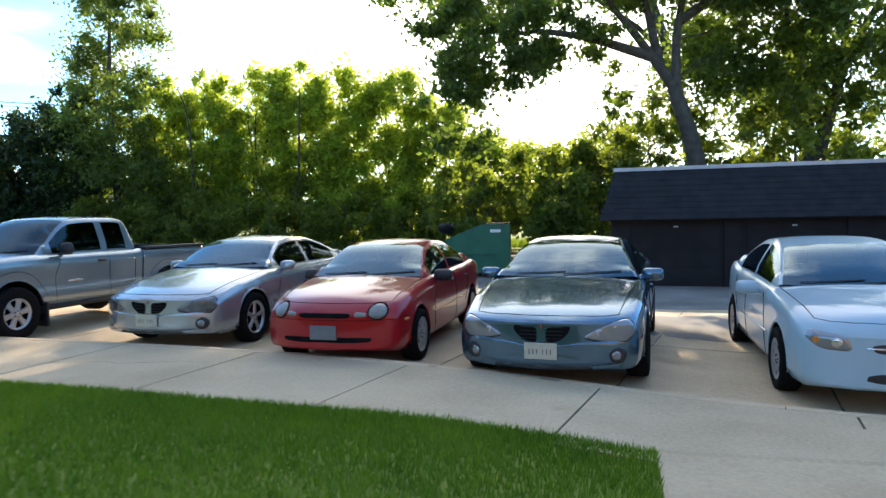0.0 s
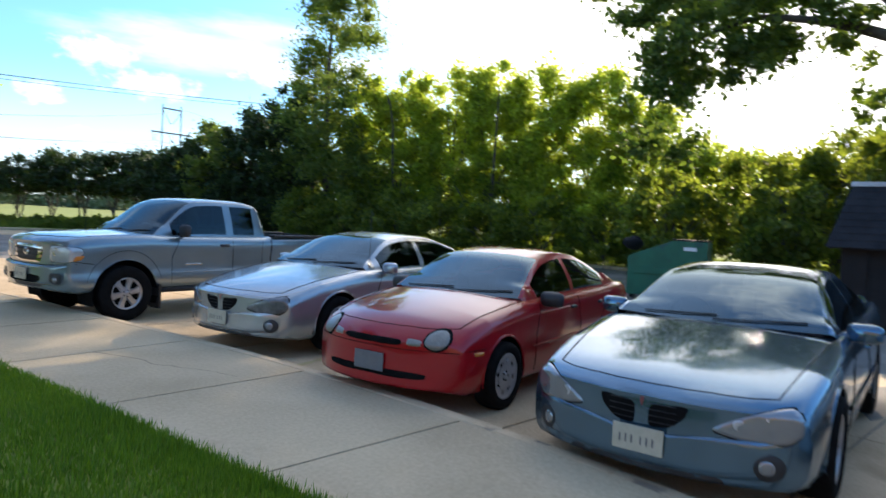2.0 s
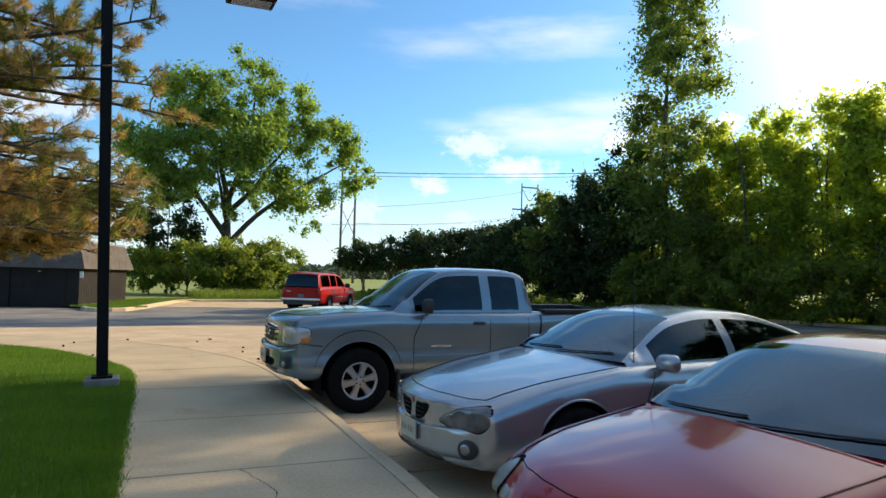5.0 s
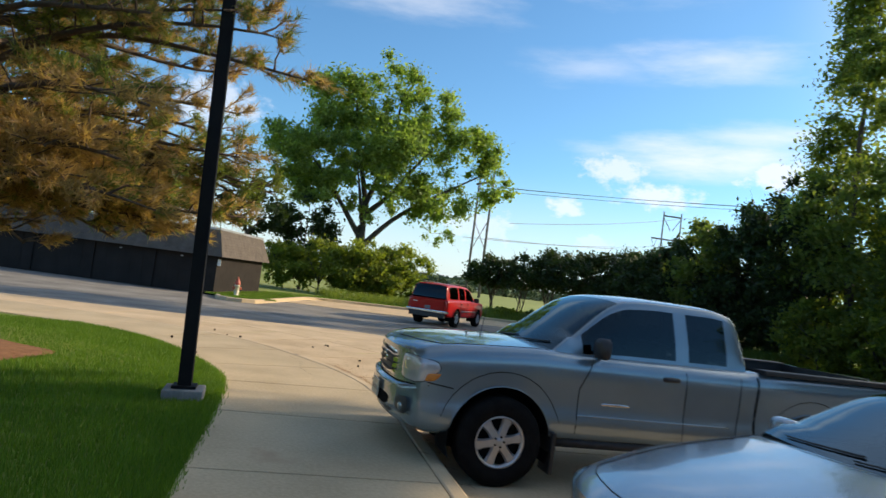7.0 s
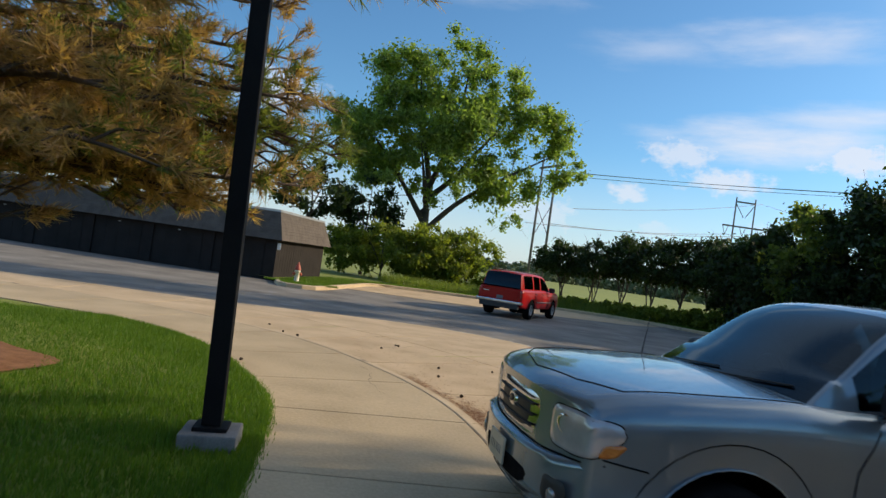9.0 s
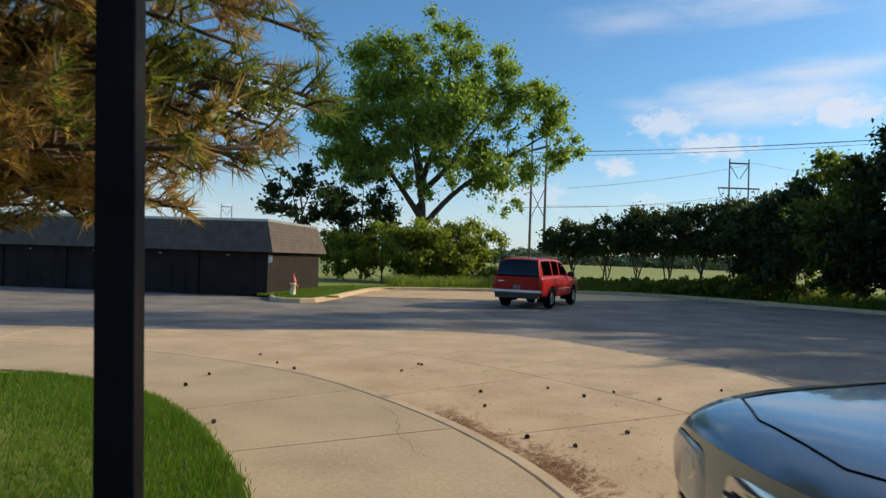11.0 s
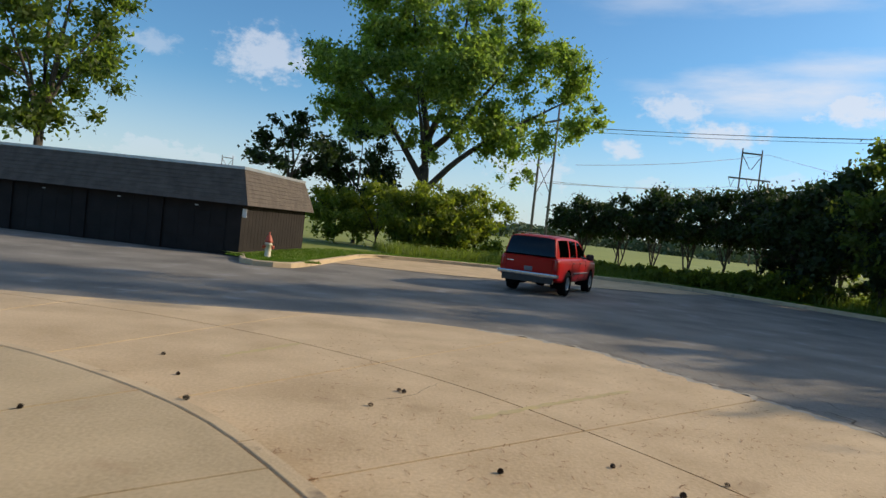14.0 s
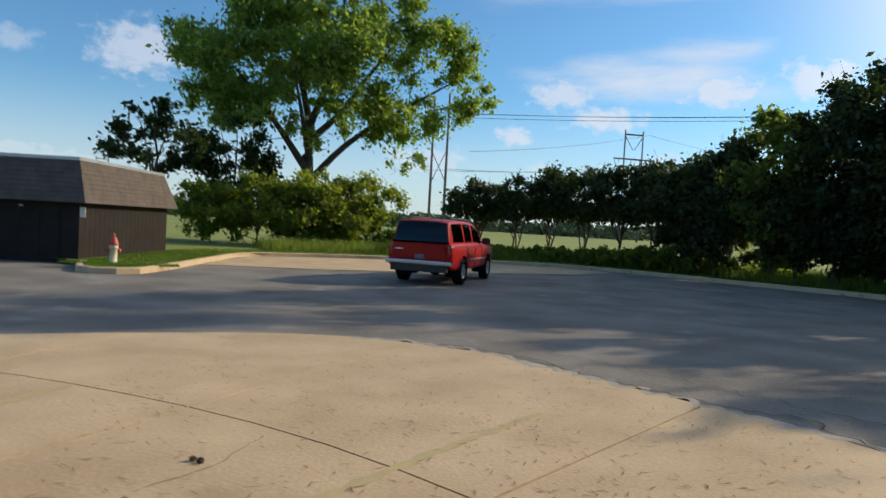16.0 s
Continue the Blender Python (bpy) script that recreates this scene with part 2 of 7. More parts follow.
def lot_z(x, y):
    """The lot falls gently to its drains."""
    return -0.27 * ss((x - 2) / 10) * ss((18 - y) / 10) - 0.10 * ss((2.5 - y) / 4) * ss((6 - x) / 5) - 0.12 * ss((y - 20) / 10)


def resample(pts, n):
    """n + 1 points at even steps along a smooth line through pts."""
    p = np.array(pts, float)
    dense = []
    for i in range(len(p) - 1):
        a, b, c, d = p[max(i - 1, 0)], p[i], p[i + 1], p[min(i + 2, len(p) - 1)]
        for t in np.linspace(0, 1, 12, endpoint=False):
            dense.append(0.5 * (2 * b + (c - a) * t + (2 * a - 5 * b + 4 * c - d) * t * t + (3 * b - a - 3 * c + d) * t ** 3))
    dense.append(p[-1])
    q = np.array(dense)
    s = np.r_[0, np.cumsum(np.linalg.norm(np.diff(q, axis=0), axis=1))]
    u = np.linspace(0, s[-1], n + 1)
    return np.stack([np.interp(u, s, q[:, 0]), np.interp(u, s, q[:, 1])], 1)


KERB = [(-3.2, -40), (-1.7, -10), (-0.95, -4), (-0.42, -0.4), (-0.06, 1.55), (0.25, 3.4), (0.43, 5.0), (0.52, 7.0), (0.58, 8.8), (0.63, 10.4), (0.6, 11.7), (0.48, 12.8), (0.15, 14.0), (-0.45, 15.3), (-1.2, 16.5), (-2.2, 17.5), (-3.4, 18.35), (-5, 19.0), (-9, 19.7), (-30, 21)]
LAWN = [(-2.0, 0.0), (-1.80, 1.5), (-1.70, 3.1), (-1.60, 5), (-1.50, 8), (-1.42, 10.6), (-1.5, 12.0), (-1.78, 13.0), (-2.2, 14.1), (-2.7, 15), (-3.3, 15.75), (-4.2, 16.4), (-5.2, 16.8), (-9, 17.4), (-30, 18.6)]
EDGE = [(6.8, -40), (6.6, -10), (6.5, 0), (6.3, 8), (5.9, 13), (5.3, 17.4), (4.85, 18.6), (4.35, 19.6), (4.0, 20.6), (3.2, 21.7), (2.0, 22.5), (0.35, 22.8), (-1.8, 22.6), (-4, 22.4), (-9, 22.6), (-30, 24)]
MID = [(3.2, -40), (3.1, -10), (3.0, 0), (3.0, 8), (2.85, 12), (2.55, 15), (2.2, 16.35), (1.68, 17.45), (1.13, 18.4), (0.1, 19.4), (-1.0, 20.4), (-2.9, 21.1), (-5, 21.4), (-9, 21.6), (-30, 22.6)]
BACK = [(31, -40), (30, 0), (28.5, 10), (27.0, 16), (25.2, 23), (22.5, 30), (20.4, 35), (18.6, 39.5), (16.5, 42.2), (13, 43.4), (8, 43.6), (3.5, 42.9), (1.5, 41.8), (0.4, 38.6), (-0.5, 35.4), (-1.4, 32.6), (-2.2, 32.2), (-3.0, 32.6), (-3.3, 34.6)]


def ribbon(bm, A, B, zA, zB, mi=0):
    va = [bm.verts.new((x, y, z)) for (x, y), z in zip(A, zA)]
    vb = [bm.verts.new((x, y, z)) for (x, y), z in zip(B, zB)]
    for i in range(len(va) - 1):
        bm.faces.new((va[i], va[i + 1], vb[i + 1], vb[i])).material_index = mi
    return va, vb


def slabs(name, A, B, top, thick, material, parent, gap=0.012, per=4):
    """Separate slabs between two matched lines, with open joints."""
    for i in range(0, len(A) - per, per):
        bm = bmesh.new()
        rows = []
        for k in range(per + 1):
            a, b = A[i + k], B[i + k]
            if k in (0, per):
                other_a, other_b = (A[i + 1], B[i + 1]) if k == 0 else (A[i + per - 1], B[i + per - 1])
                a = a + (other_a - a) / max(np.linalg.norm(other_a - a), 1e-6) * gap / 2
                b = b + (other_b - b) / max(np.linalg.norm(other_b - b), 1e-6) * gap / 2
            d = (b - a) / max(np.linalg.norm(b - a), 1e-6) * gap / 2
            a, b = a + d, b - d
            rows.append([bm.verts.new((p[0], p[1], top(*p) - dz)) for dz in (0, thick) for p in (a, b)])
        for r, s in zip(rows, rows[1:]):
            bm.faces.new((r[0], r[1], s[1], s[0]))
            bm.faces.new((r[0], s[0], s[2], r[2]))
            bm.faces.new((r[1], r[3], s[3], s[1]))
        for r in (rows[0], rows[-1]):
            bm.faces.new((r[0], r[2], r[3], r[1]))
        bmesh.ops.recalc_face_normals(bm, faces=bm.faces)
        part(name, bm, material, parent)


def kerb_h(y):
    """The kerb is low at the bend, where the walk meets the drive."""
    return 0.15 - 0.03 * ss((y - 11) / 3)


def walk_top(x, y):
    return lot_z(0.5, y) * ss((3 - y) / 3) + kerb_h(y) + 0.004


# ---- ground ----
# the land: one sheet to the horizon with an opening for the lot
lot_line = [tuple(p) for p in resample(LAWN, 90)[::-1]] + [(-16, 0.0), (-16, -1.9), (-2.0, -1.9), (-2.0, -40.0)] + [tuple(p) for p in resample(BACK, 90)] + [(-4.5, 35.8), (-30, 43.6)]
bm = bmesh.new()
outer = [bm.verts.new((x, y, -0.3)) for x, y in ((-2500, -2500), (2500, -2500), (2500, 2500), (-2500, 2500))]
mid_ring = [bm.verts.new((30 * math.cos(a) * 4 + 5, 30 * math.sin(a) * 4 + 5, 0.02)) for a in np.linspace(0, 2 * math.pi, 48, endpoint=False)]
inner = [bm.verts.new((x, y, (walk_top(x, y) - 0.015) if x < -1.3 and y < 19 else lot_z(x, y) + 0.13)) for x, y in lot_line]
edges_a = [bm.edges.new((outer[i], outer[(i + 1) % 4])) for i in range(4)] + [bm.edges.new((mid_ring[i], mid_ring[(i + 1) % 48])) for i in range(48)]
edges_b = edges_a[4:] + [bm.edges.new((inner[i], inner[(i + 1) % len(inner)])) for i in range(len(inner))]
bmesh.ops.triangle_fill(bm, use_beauty=True, use_dissolve=False, edges=edges_a)
bmesh.ops.triangle_fill(bm, use_beauty=True, use_dissolve=False, edges=edges_b)
for f in [f for f in bm.faces if f.normal.z < 0]:
    f.normal_flip()
ground = tagged(part("ground", bm, M_field), "grassy land reaching to the horizon", "ground", kind="structure")

# the lot, asphalt, one sheet
bm = bmesh.new()
nx, ny = 44, 66
grid = [[bm.verts.new((x, y, lot_z(x, y) - 0.012)) for x in np.linspace(-32, 34, nx)] for y in np.linspace(-42, 46, ny)]
for j in range(ny - 1):
    for i in range(nx - 1):
        bm.faces.new((grid[j][i], grid[j][i + 1], grid[j + 1][i + 1], grid[j + 1][i]))
road = tagged(part("road", bm, M_asph, smooth=True), "worn grey asphalt parking lot with pale patches", "parking lot", kind="structure")

# concrete apron along the kerb, in slabs whose joints run square to the kerb
def offset_lines(step=1.93, sub=4):
    """The kerb at even steps, with its normals to the lot's side."""
    dense = resample(KERB, 2400)
    s = np.r_[0, np.cumsum(np.linalg.norm(np.diff(dense, axis=0), axis=1))]
    s0 = np.interp(0.39, dense[:1600, 1], s[:1600]) % step
    u = np.arange(s0, s[-1] - 0.01, step / sub)
    k = np.stack([np.interp(u, s, dense[:, 0]), np.interp(u, s, dense[:, 1])], 1)
    t = np.gradient(k, axis=0)
    return k, np.stack([t[:, 1], -t[:, 0]], 1) / np.linalg.norm(t, axis=1)[:, None]


def meet(k, nrm, line, least, most, sign=1):
    """Where the normals of the kerb meet another line."""
    dense = resample(line, 1500)
    out = []
    last = most
    for p, n in zip(k, nrm):
        n = n * sign
        d = dense - p
        along, across = d @ n, np.abs(d[:, 0] * n[1] - d[:, 1] * n[0])
        across = across + 1e3 * ((along < least) | (along > most))
        j = int(np.argmin(across))
        if across[j] < 1:
            last = along[j]
        out.append(p + n * last)
    return np.array(out)


kerb_pts, lot_n = offset_lines()
mid_pts = kerb_pts + lot_n * 2.85
edge_pts = meet(kerb_pts, lot_n, EDGE, 3.2, 8)
for i in range(len(edge_pts)):
    edge_pts[i] += lot_n[i] * 0.10 * noise.noise(Vector((edge_pts[i][0] * 1.3, edge_pts[i][1] * 1.3, 2.0)))
apron = tagged(new("apron"), "buff concrete apron in large slabs with dark joints", "pavement", kind="structure")
lot_top = lambda x, y: lot_z(x, y) + 0.004
slabs("slab", kerb_pts, mid_pts, lot_top, 0.03, M_conc, apron, 0.022, 4)
slabs("slab", mid_pts, edge_pts, lot_top, 0.03, M_conc, apron, 0.022, 4)
bm = bmesh.new()
ribbon(bm, kerb_pts - lot_n * 0.05, edge_pts - lot_n * 0.2, [lot_z(*p) - 0.022 for p in kerb_pts], [lot_z(*p) - 0.022 for p in edge_pts])
part("joint_filler", bm, M_dirt, apron)
# the bay at the far end is concrete too
bay = [(-0.1, 36.4), (0.6, 38.9), (1.65, 41.7), (3.6, 42.75), (8, 43.4), (13, 43.2), (16.2, 42.0), (17.6, 39.6), (14.5, 37.6), (9.0, 36.4), (4.0, 35.9)]
bm = bmesh.new()
bm.faces.new([bm.verts.new((x, y, lot_z(x, y) + 0.004)) for x, y in bay][::-1])
bmesh.ops.triangulate(bm, faces=bm.faces)
bmesh.ops.recalc_face_normals(bm, faces=bm.faces)
part("bay_slab", bm, M_conc, apron)
# dirt gathered along the foot of the kerb
bm = bmesh.new()
wob = np.array([0.06 + 0.04 * noise.noise(Vector((p[0] * 3, p[1] * 3, 5))) for p in kerb_pts])[:, None]
ribbon(bm, kerb_pts + lot_n * 0.002, kerb_pts + lot_n * wob, [lot_z(*p) + 0.010 for p in kerb_pts], [lot_z(*p) + 0.0055 for p in kerb_pts])
part("dirt", bm, M_dirt, apron)

# kerb and sidewalk
def kerb_line(parent, line, n, per, height, side, wide=0.15):
    kp = resample(line, n)
    tang = np.gradient(kp, axis=0)
    nrm = side * np.stack([-tang[:, 1], tang[:, 0]], 1) / np.linalg.norm(tang, axis=1)[:, None]
    for i0 in range(0, n - per + 1, per):
        bm = bmesh.new()
        prof = []
        for i in range(i0, i0 + per + 1):
            p, t = kp[i], tang[i] / np.linalg.norm(tang[i])
            p = p + t * (0.004 if i == i0 else -0.004 if i == i0 + per else 0)
            z, h = lot_z(*p), height(p[1])
            wob = 0.006 * noise.noise(Vector((p[0] * 2, p[1] * 2, 0.3)))
            row = []
            for off, zz in ((-0.005 + wob, z - 0.1), (wob, z + h - 0.02), (0.03, z + h + 0.003 + wob), (wide - 0.015, z + h + 0.006), (wide, z + h - 0.002), (wide, z - 0.1)):
                q = p + nrm[i] * off
                row.append(bm.verts.new((q[0], q[1], zz)))
            prof.append(row)
        for r, q in zip(prof, prof[1:]):
            for k in range(5):
                bm.faces.new((r[k], q[k], q[k + 1], r[k + 1]))
        for r in (prof[0], prof[-1]):
            bm.faces.new(r)
        bmesh.ops.recalc_face_normals(bm, faces=bm.faces)
        part("kerb_stone", bm, M_kerb, parent)


kerb = tagged(new("kerb"), "worn pale concrete kerb along the sidewalk", "kerb", kind="structure")
kerb_line(kerb, KERB, 200, 5, kerb_h, 1)
kerb_far = tagged(new("kerb_far"), "pale concrete kerb round the far edge of the lot", "kerb", kind="structure")
kerb_line(kerb_far, BACK, 180, 5, lambda y: 0.15, -1, 0.18)

sidewalk = tagged(new("sidewalk"), "pale grey concrete sidewalk with joints and cracks", "sidewalk", kind="structure")
sel = [i for i in range(len(kerb_pts)) if kerb_pts[i][1] > 0.38]
first = sel[0]
k_in = kerb_pts - lot_n * 0.155
l_in = meet(kerb_pts, lot_n, LAWN, 1.0, 3.2, -1)
slabs("slab", k_in[first:], l_in[first:], walk_top, 0.08, M_walk, sidewalk, 0.02, 4)
cross_a = k_in[first - 24:first + 1]
cross_b = cross_a - lot_n[first - 24:first + 1] * 1.62
slabs("slab", cross_a, cross_b, walk_top, 0.08, M_walk, sidewalk, 0.02, 4)
bm = bmesh.new()
ribbon(bm, kerb_pts - lot_n * 0.10, l_in + lot_n * 0.05, [walk_top(*p) - 0.014 for p in kerb_pts], [walk_top(*p) - 0.014 for p in l_in])
part("joint_filler", bm, M_dirt, sidewalk)
bm = bmesh.new()
bm.faces.new([bm.verts.new((x, y, walk_top(0, y) - 0.005)) for x, y in ((-3.4, -12), (-1.2, -12), (-1.2, 0.36), (-1.97, 0.36), (-1.99, 0.02), (-3.4, 0.0))])
part("slab", bm, M_walk, sidewalk)
cross_c = resample([(-2.0, 0.0), (-16, 0.0)], 28)
cross_d = resample([(-2.0, -1.9), (-16, -1.9)], 28)
slabs("slab", cross_c, cross_d, lambda x, y: walk_top(0, y), 0.08, M_walk, sidewalk, 0.014, 4)

# plain walls that close the place behind the camera
bm = bmesh.new()
box(bm, -16.6, -16.2, -42, 4, -0.3, 7.5)
tagged(part("wall_west", bm, M_brick), "plain brown brick wall of the building behind", "wall", kind="structure")
bm = bmesh.new()
box(bm, -16.6, 8, -42.4, -42.002, -0.3, 7.5)
tagged(part("wall_south", bm, M_brick), "plain brown brick wall closing the lot", "wall", kind="structure")

# a crack across the sidewalk, and a worn yellow bay line
def ground_strip(name, line, wide, material, parent, top, n=40, wob=0.0):
    p = resample(line, n)
    t = np.gradient(p, axis=0)
    nr = np.stack([-t[:, 1], t[:, 0]], 1) / np.linalg.norm(t, axis=1)[:, None]
    p = p + nr * np.array([wob * noise.noise(Vector((a * 6, b * 6, 1.7))) for a, b in p])[:, None]
    w = np.array([wide * (0.75 + 0.7 * noise.noise(Vector((a * 9, b * 9, 4.1)))) for a, b in p])[:, None]
    bm = bmesh.new()
    ribbon(bm, p - nr * w / 2, p + nr * w / 2, [top(*q) for q in p], [top(*q) for q in p])
    part(name, bm, material, parent)


walk_skin = lambda x, y: walk_top(x, y) + 0.0015
ground_strip("crack", [(-0.71, 6.17), (-0.61, 5.65), (-0.60, 5.33), (-0.50, 4.99), (-0.42, 4.75), (-0.37, 4.44)], 0.010, M_dirt, sidewalk, walk_skin, 40, 0.05)
ground_strip("crack", [(-0.30, 12.9), (-0.42, 13.5), (-0.40, 14.2), (-0.55, 14.8)], 0.005, M_dirt, sidewalk, walk_skin, 30, 0.06)
ground_strip("bay_line", [(0.25, 4.86), (1.3, 4.95), (2.6, 5.05)], 0.10, M_line, apron, lambda x, y: lot_z(x, y) + 0.0065, 40, 0.02)

skin = lambda x, y: lot_z(x, y) + 0.0065
ground_strip("bay_line", [(0.9, 17.1), (2.0, 17.85), (3.1, 18.55)], 0.10, M_line, apron, skin, 40, 0.02)
ground_strip("bay_line", [(-1.5, 18.9), (-1.1, 19.4), (-0.7, 19.95)], 0.10, M_line, apron, skin, 30, 0.02)
ground_strip("crack", [(0.03, 17.48), (0.45, 17.8), (0.8, 18.3)], 0.008, M_dirt, apron, skin, 30, 0.05)
# broken seam where the asphalt meets the concrete
road_skin = lambda x, y: lot_z(x, y) + 0.0055
ground_strip("crack", [(6.1, 15.0), (5.62, 16.6), (5.36, 17.5), (5.46, 18.05), (4.98, 18.5), (4.80, 19.0), (4.35, 19.9), (4.15, 20.7), (3.3, 21.8)], 0.035, M_dirt, road, road_skin, 160, 0.16)
ground_strip("crack", [(6.6, 16.4), (5.9, 18.2), (5.2, 19.9), (4.6, 21.4)], 0.02, M_dirt, road, road_skin, 90, 0.2)
M_crumb = mat("broken_concrete_edge", (0.33, 0.30, 0.25), (0.45, 0.41, 0.34), 0.9, scale=6, fine=60, bump=0.3)
ground_strip("broken_edge", [(5.9, 14.6), (5.45, 17.0), (5.05, 18.2), (4.6, 19.1), (4.15, 20.2), (3.4, 21.55), (2.2, 22.4)], 0.16, M_crumb, road, lambda x, y: lot_z(x, y) + 0.0045, 220, 0.22)

# ---- trees and plants ----
rng = np.random.default_rng(7)
M_bark = mat("bark", (0.055, 0.045, 0.035), (0.12, 0.10, 0.08), 0.95, scale=4, fine=30, bump=0.8, dist=0.03)
M_barkp = mat("pine_bark", (0.07, 0.05, 0.035), (0.14, 0.10, 0.07), 0.95, scale=6, fine=40, bump=0.8, dist=0.02)
M_leaf_hedge = leafmat("hedge_leaves", (0.105, 0.14, 0.038), (0.24, 0.265, 0.075), 0.74, 0.3, (3.9, 3.8, 1.5))
M_leaf_pop = leafmat("poplar_leaves", (0.075, 0.11, 0.03), (0.155, 0.19, 0.06), 0.6, 0.4)
M_leaf_oak = leafmat("oak_leaves", (0.052, 0.085, 0.024), (0.13, 0.17, 0.045), 0.6, 0.4)
M_leaf_cot = leafmat("cottonwood_leaves", (0.10, 0.155, 0.038), (0.25, 0.325, 0.095), 0.5, 0.4)
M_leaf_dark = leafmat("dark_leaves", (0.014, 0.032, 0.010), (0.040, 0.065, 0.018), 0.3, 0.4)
M_leaf_under = leafmat("undergrowth_leaves", (0.062, 0.09, 0.022), (0.165, 0.19, 0.045), 0.6, 0.4, (3.2, 3.2, 1.2))
M_leaf_shrub = leafmat("shrub_leaves", (0.10, 0.14, 0.022), (0.22, 0.25, 0.05), 0.5, 0.5)
M_needle = leafmat("green_needles", (0.065, 0.09, 0.03), (0.16, 0.185, 0.06), 0.5, 1.2)
M_needle_dead = leafmat("brown_needles", (0.185, 0.125, 0.072), (0.41, 0.28, 0.155), 0.5, 1.5)
M_blade = leafmat("grass_blades", (0.055, 0.118, 0.012), (0.13, 0.21, 0.026), 0.4, 1.3)
M_long = leafmat("long_grass", (0.09, 0.14, 0.025), (0.20, 0.24, 0.06), 0.4, 0.6)
M_far = mat("far_woods", (0.085, 0.12, 0.065), (0.14, 0.18, 0.09), 0.95, scale=0.04, fine=0.4)


def raw_mesh(name, V, F, material, parent=None, kind="", smooth=False):
    """A mesh from arrays of corners and equal-sided faces."""
    me = bpy.data.meshes.new(name)
    nv, nf, k = len(V), len(F), F.shape[1]
    me.vertices.add(nv)
    me.vertices.foreach_set("co", np.asarray(V, np.float32).ravel())
    me.loops.add(nf * k)
    me.loops.foreach_set("vertex_index", F.astype(np.int32).ravel())
    me.polygons.add(nf)
    me.polygons.foreach_set("loop_start", np.arange(0, nf * k, k, dtype=np.int32))
    me.update(calc_edges=True)
    me.validate()
    me.materials.append(material)
    ob = new(name, me)
    if parent:
        ob.parent = parent
    if kind:
        ob["kind"] = kind
    return ob


def leaves(points, size, spread=0.35, up=0.25):
    """Leaf-shaped quads, a little folded, at the points."""
    n = len(points)
    nor = rng.normal(size=(n, 3))
    nor[:, 2] += up
    nor /= np.linalg.norm(nor, axis=1)[:, None]
    t = np.cross(nor, rng.normal(size=(n, 3)))
    t /= np.linalg.norm(t, axis=1)[:, None] + 1e-9
    b = np.cross(nor, t)
    s = (size * (1 + spread * rng.normal(size=n)).clip(0.45, 1.8))[:, None]
    V = np.stack([points - t * s * 0.5, points + b * s * 0.30 + nor * s * 0.06, points + t * s * 0.55, points - b * s * 0.30 + nor * s * 0.06], 1).reshape(-1, 3)
    return V, np.arange(4 * n).reshape(-1, 4)


def limb(bm, pts, r0, r1, n=7):
    prev = None
    k = len(pts) - 1
    for i, p in enumerate(pts):
        r = r0 + (r1 - r0) * i / k
        d = (Vector(pts[min(i + 1, k)]) - Vector(pts[max(i - 1, 0)])).normalized()
        q = d.to_track_quat("Z", "Y")
        ring = [bm.verts.new(Vector(p) + q @ Vector((r * math.cos(2 * math.pi * j / n), r * math.sin(2 * math.pi * j / n), 0))) for j in range(n)]
        if prev:
            for j in range(n):
                bm.faces.new((prev[j], prev[(j + 1) % n], ring[(j + 1) % n], ring[j])).smooth = True
        prev = ring
    bm.faces.new(prev)


def bent(a, b, sag=0.0, wob=0.15, k=6):
    a, b = np.array(a, float), np.array(b, float)
    L = np.linalg.norm(b - a)
    out = []
    w = rng.normal(size=(2, 3)) * wob * L * 0.25
    for t in np.linspace(0, 1, k):
        p = a + (b - a) * t + w[0] * math.sin(math.pi * t) + w[1] * math.sin(2 * math.pi * t) * 0.5
        p[2] += sag * L * 4 * t * (1 - t)
        out.append(p)
    return out


def arch_line(a, b, rise, wob=0.10, k=7):
    """A limb that leaves a, climbs first and then bends out to b."""
    a, b = np.array(a, float), np.array(b, float)
    c = a + (b - a) * np.array([0.35, 0.35, rise])
    w = rng.normal(size=3) * wob * np.linalg.norm(b - a) * 0.35
    return [(1 - t) ** 2 * a + 2 * t * (1 - t) * c + t * t * b + w * math.sin(2 * math.pi * t) * 0.4 for t in np.linspace(0, 1, k)]


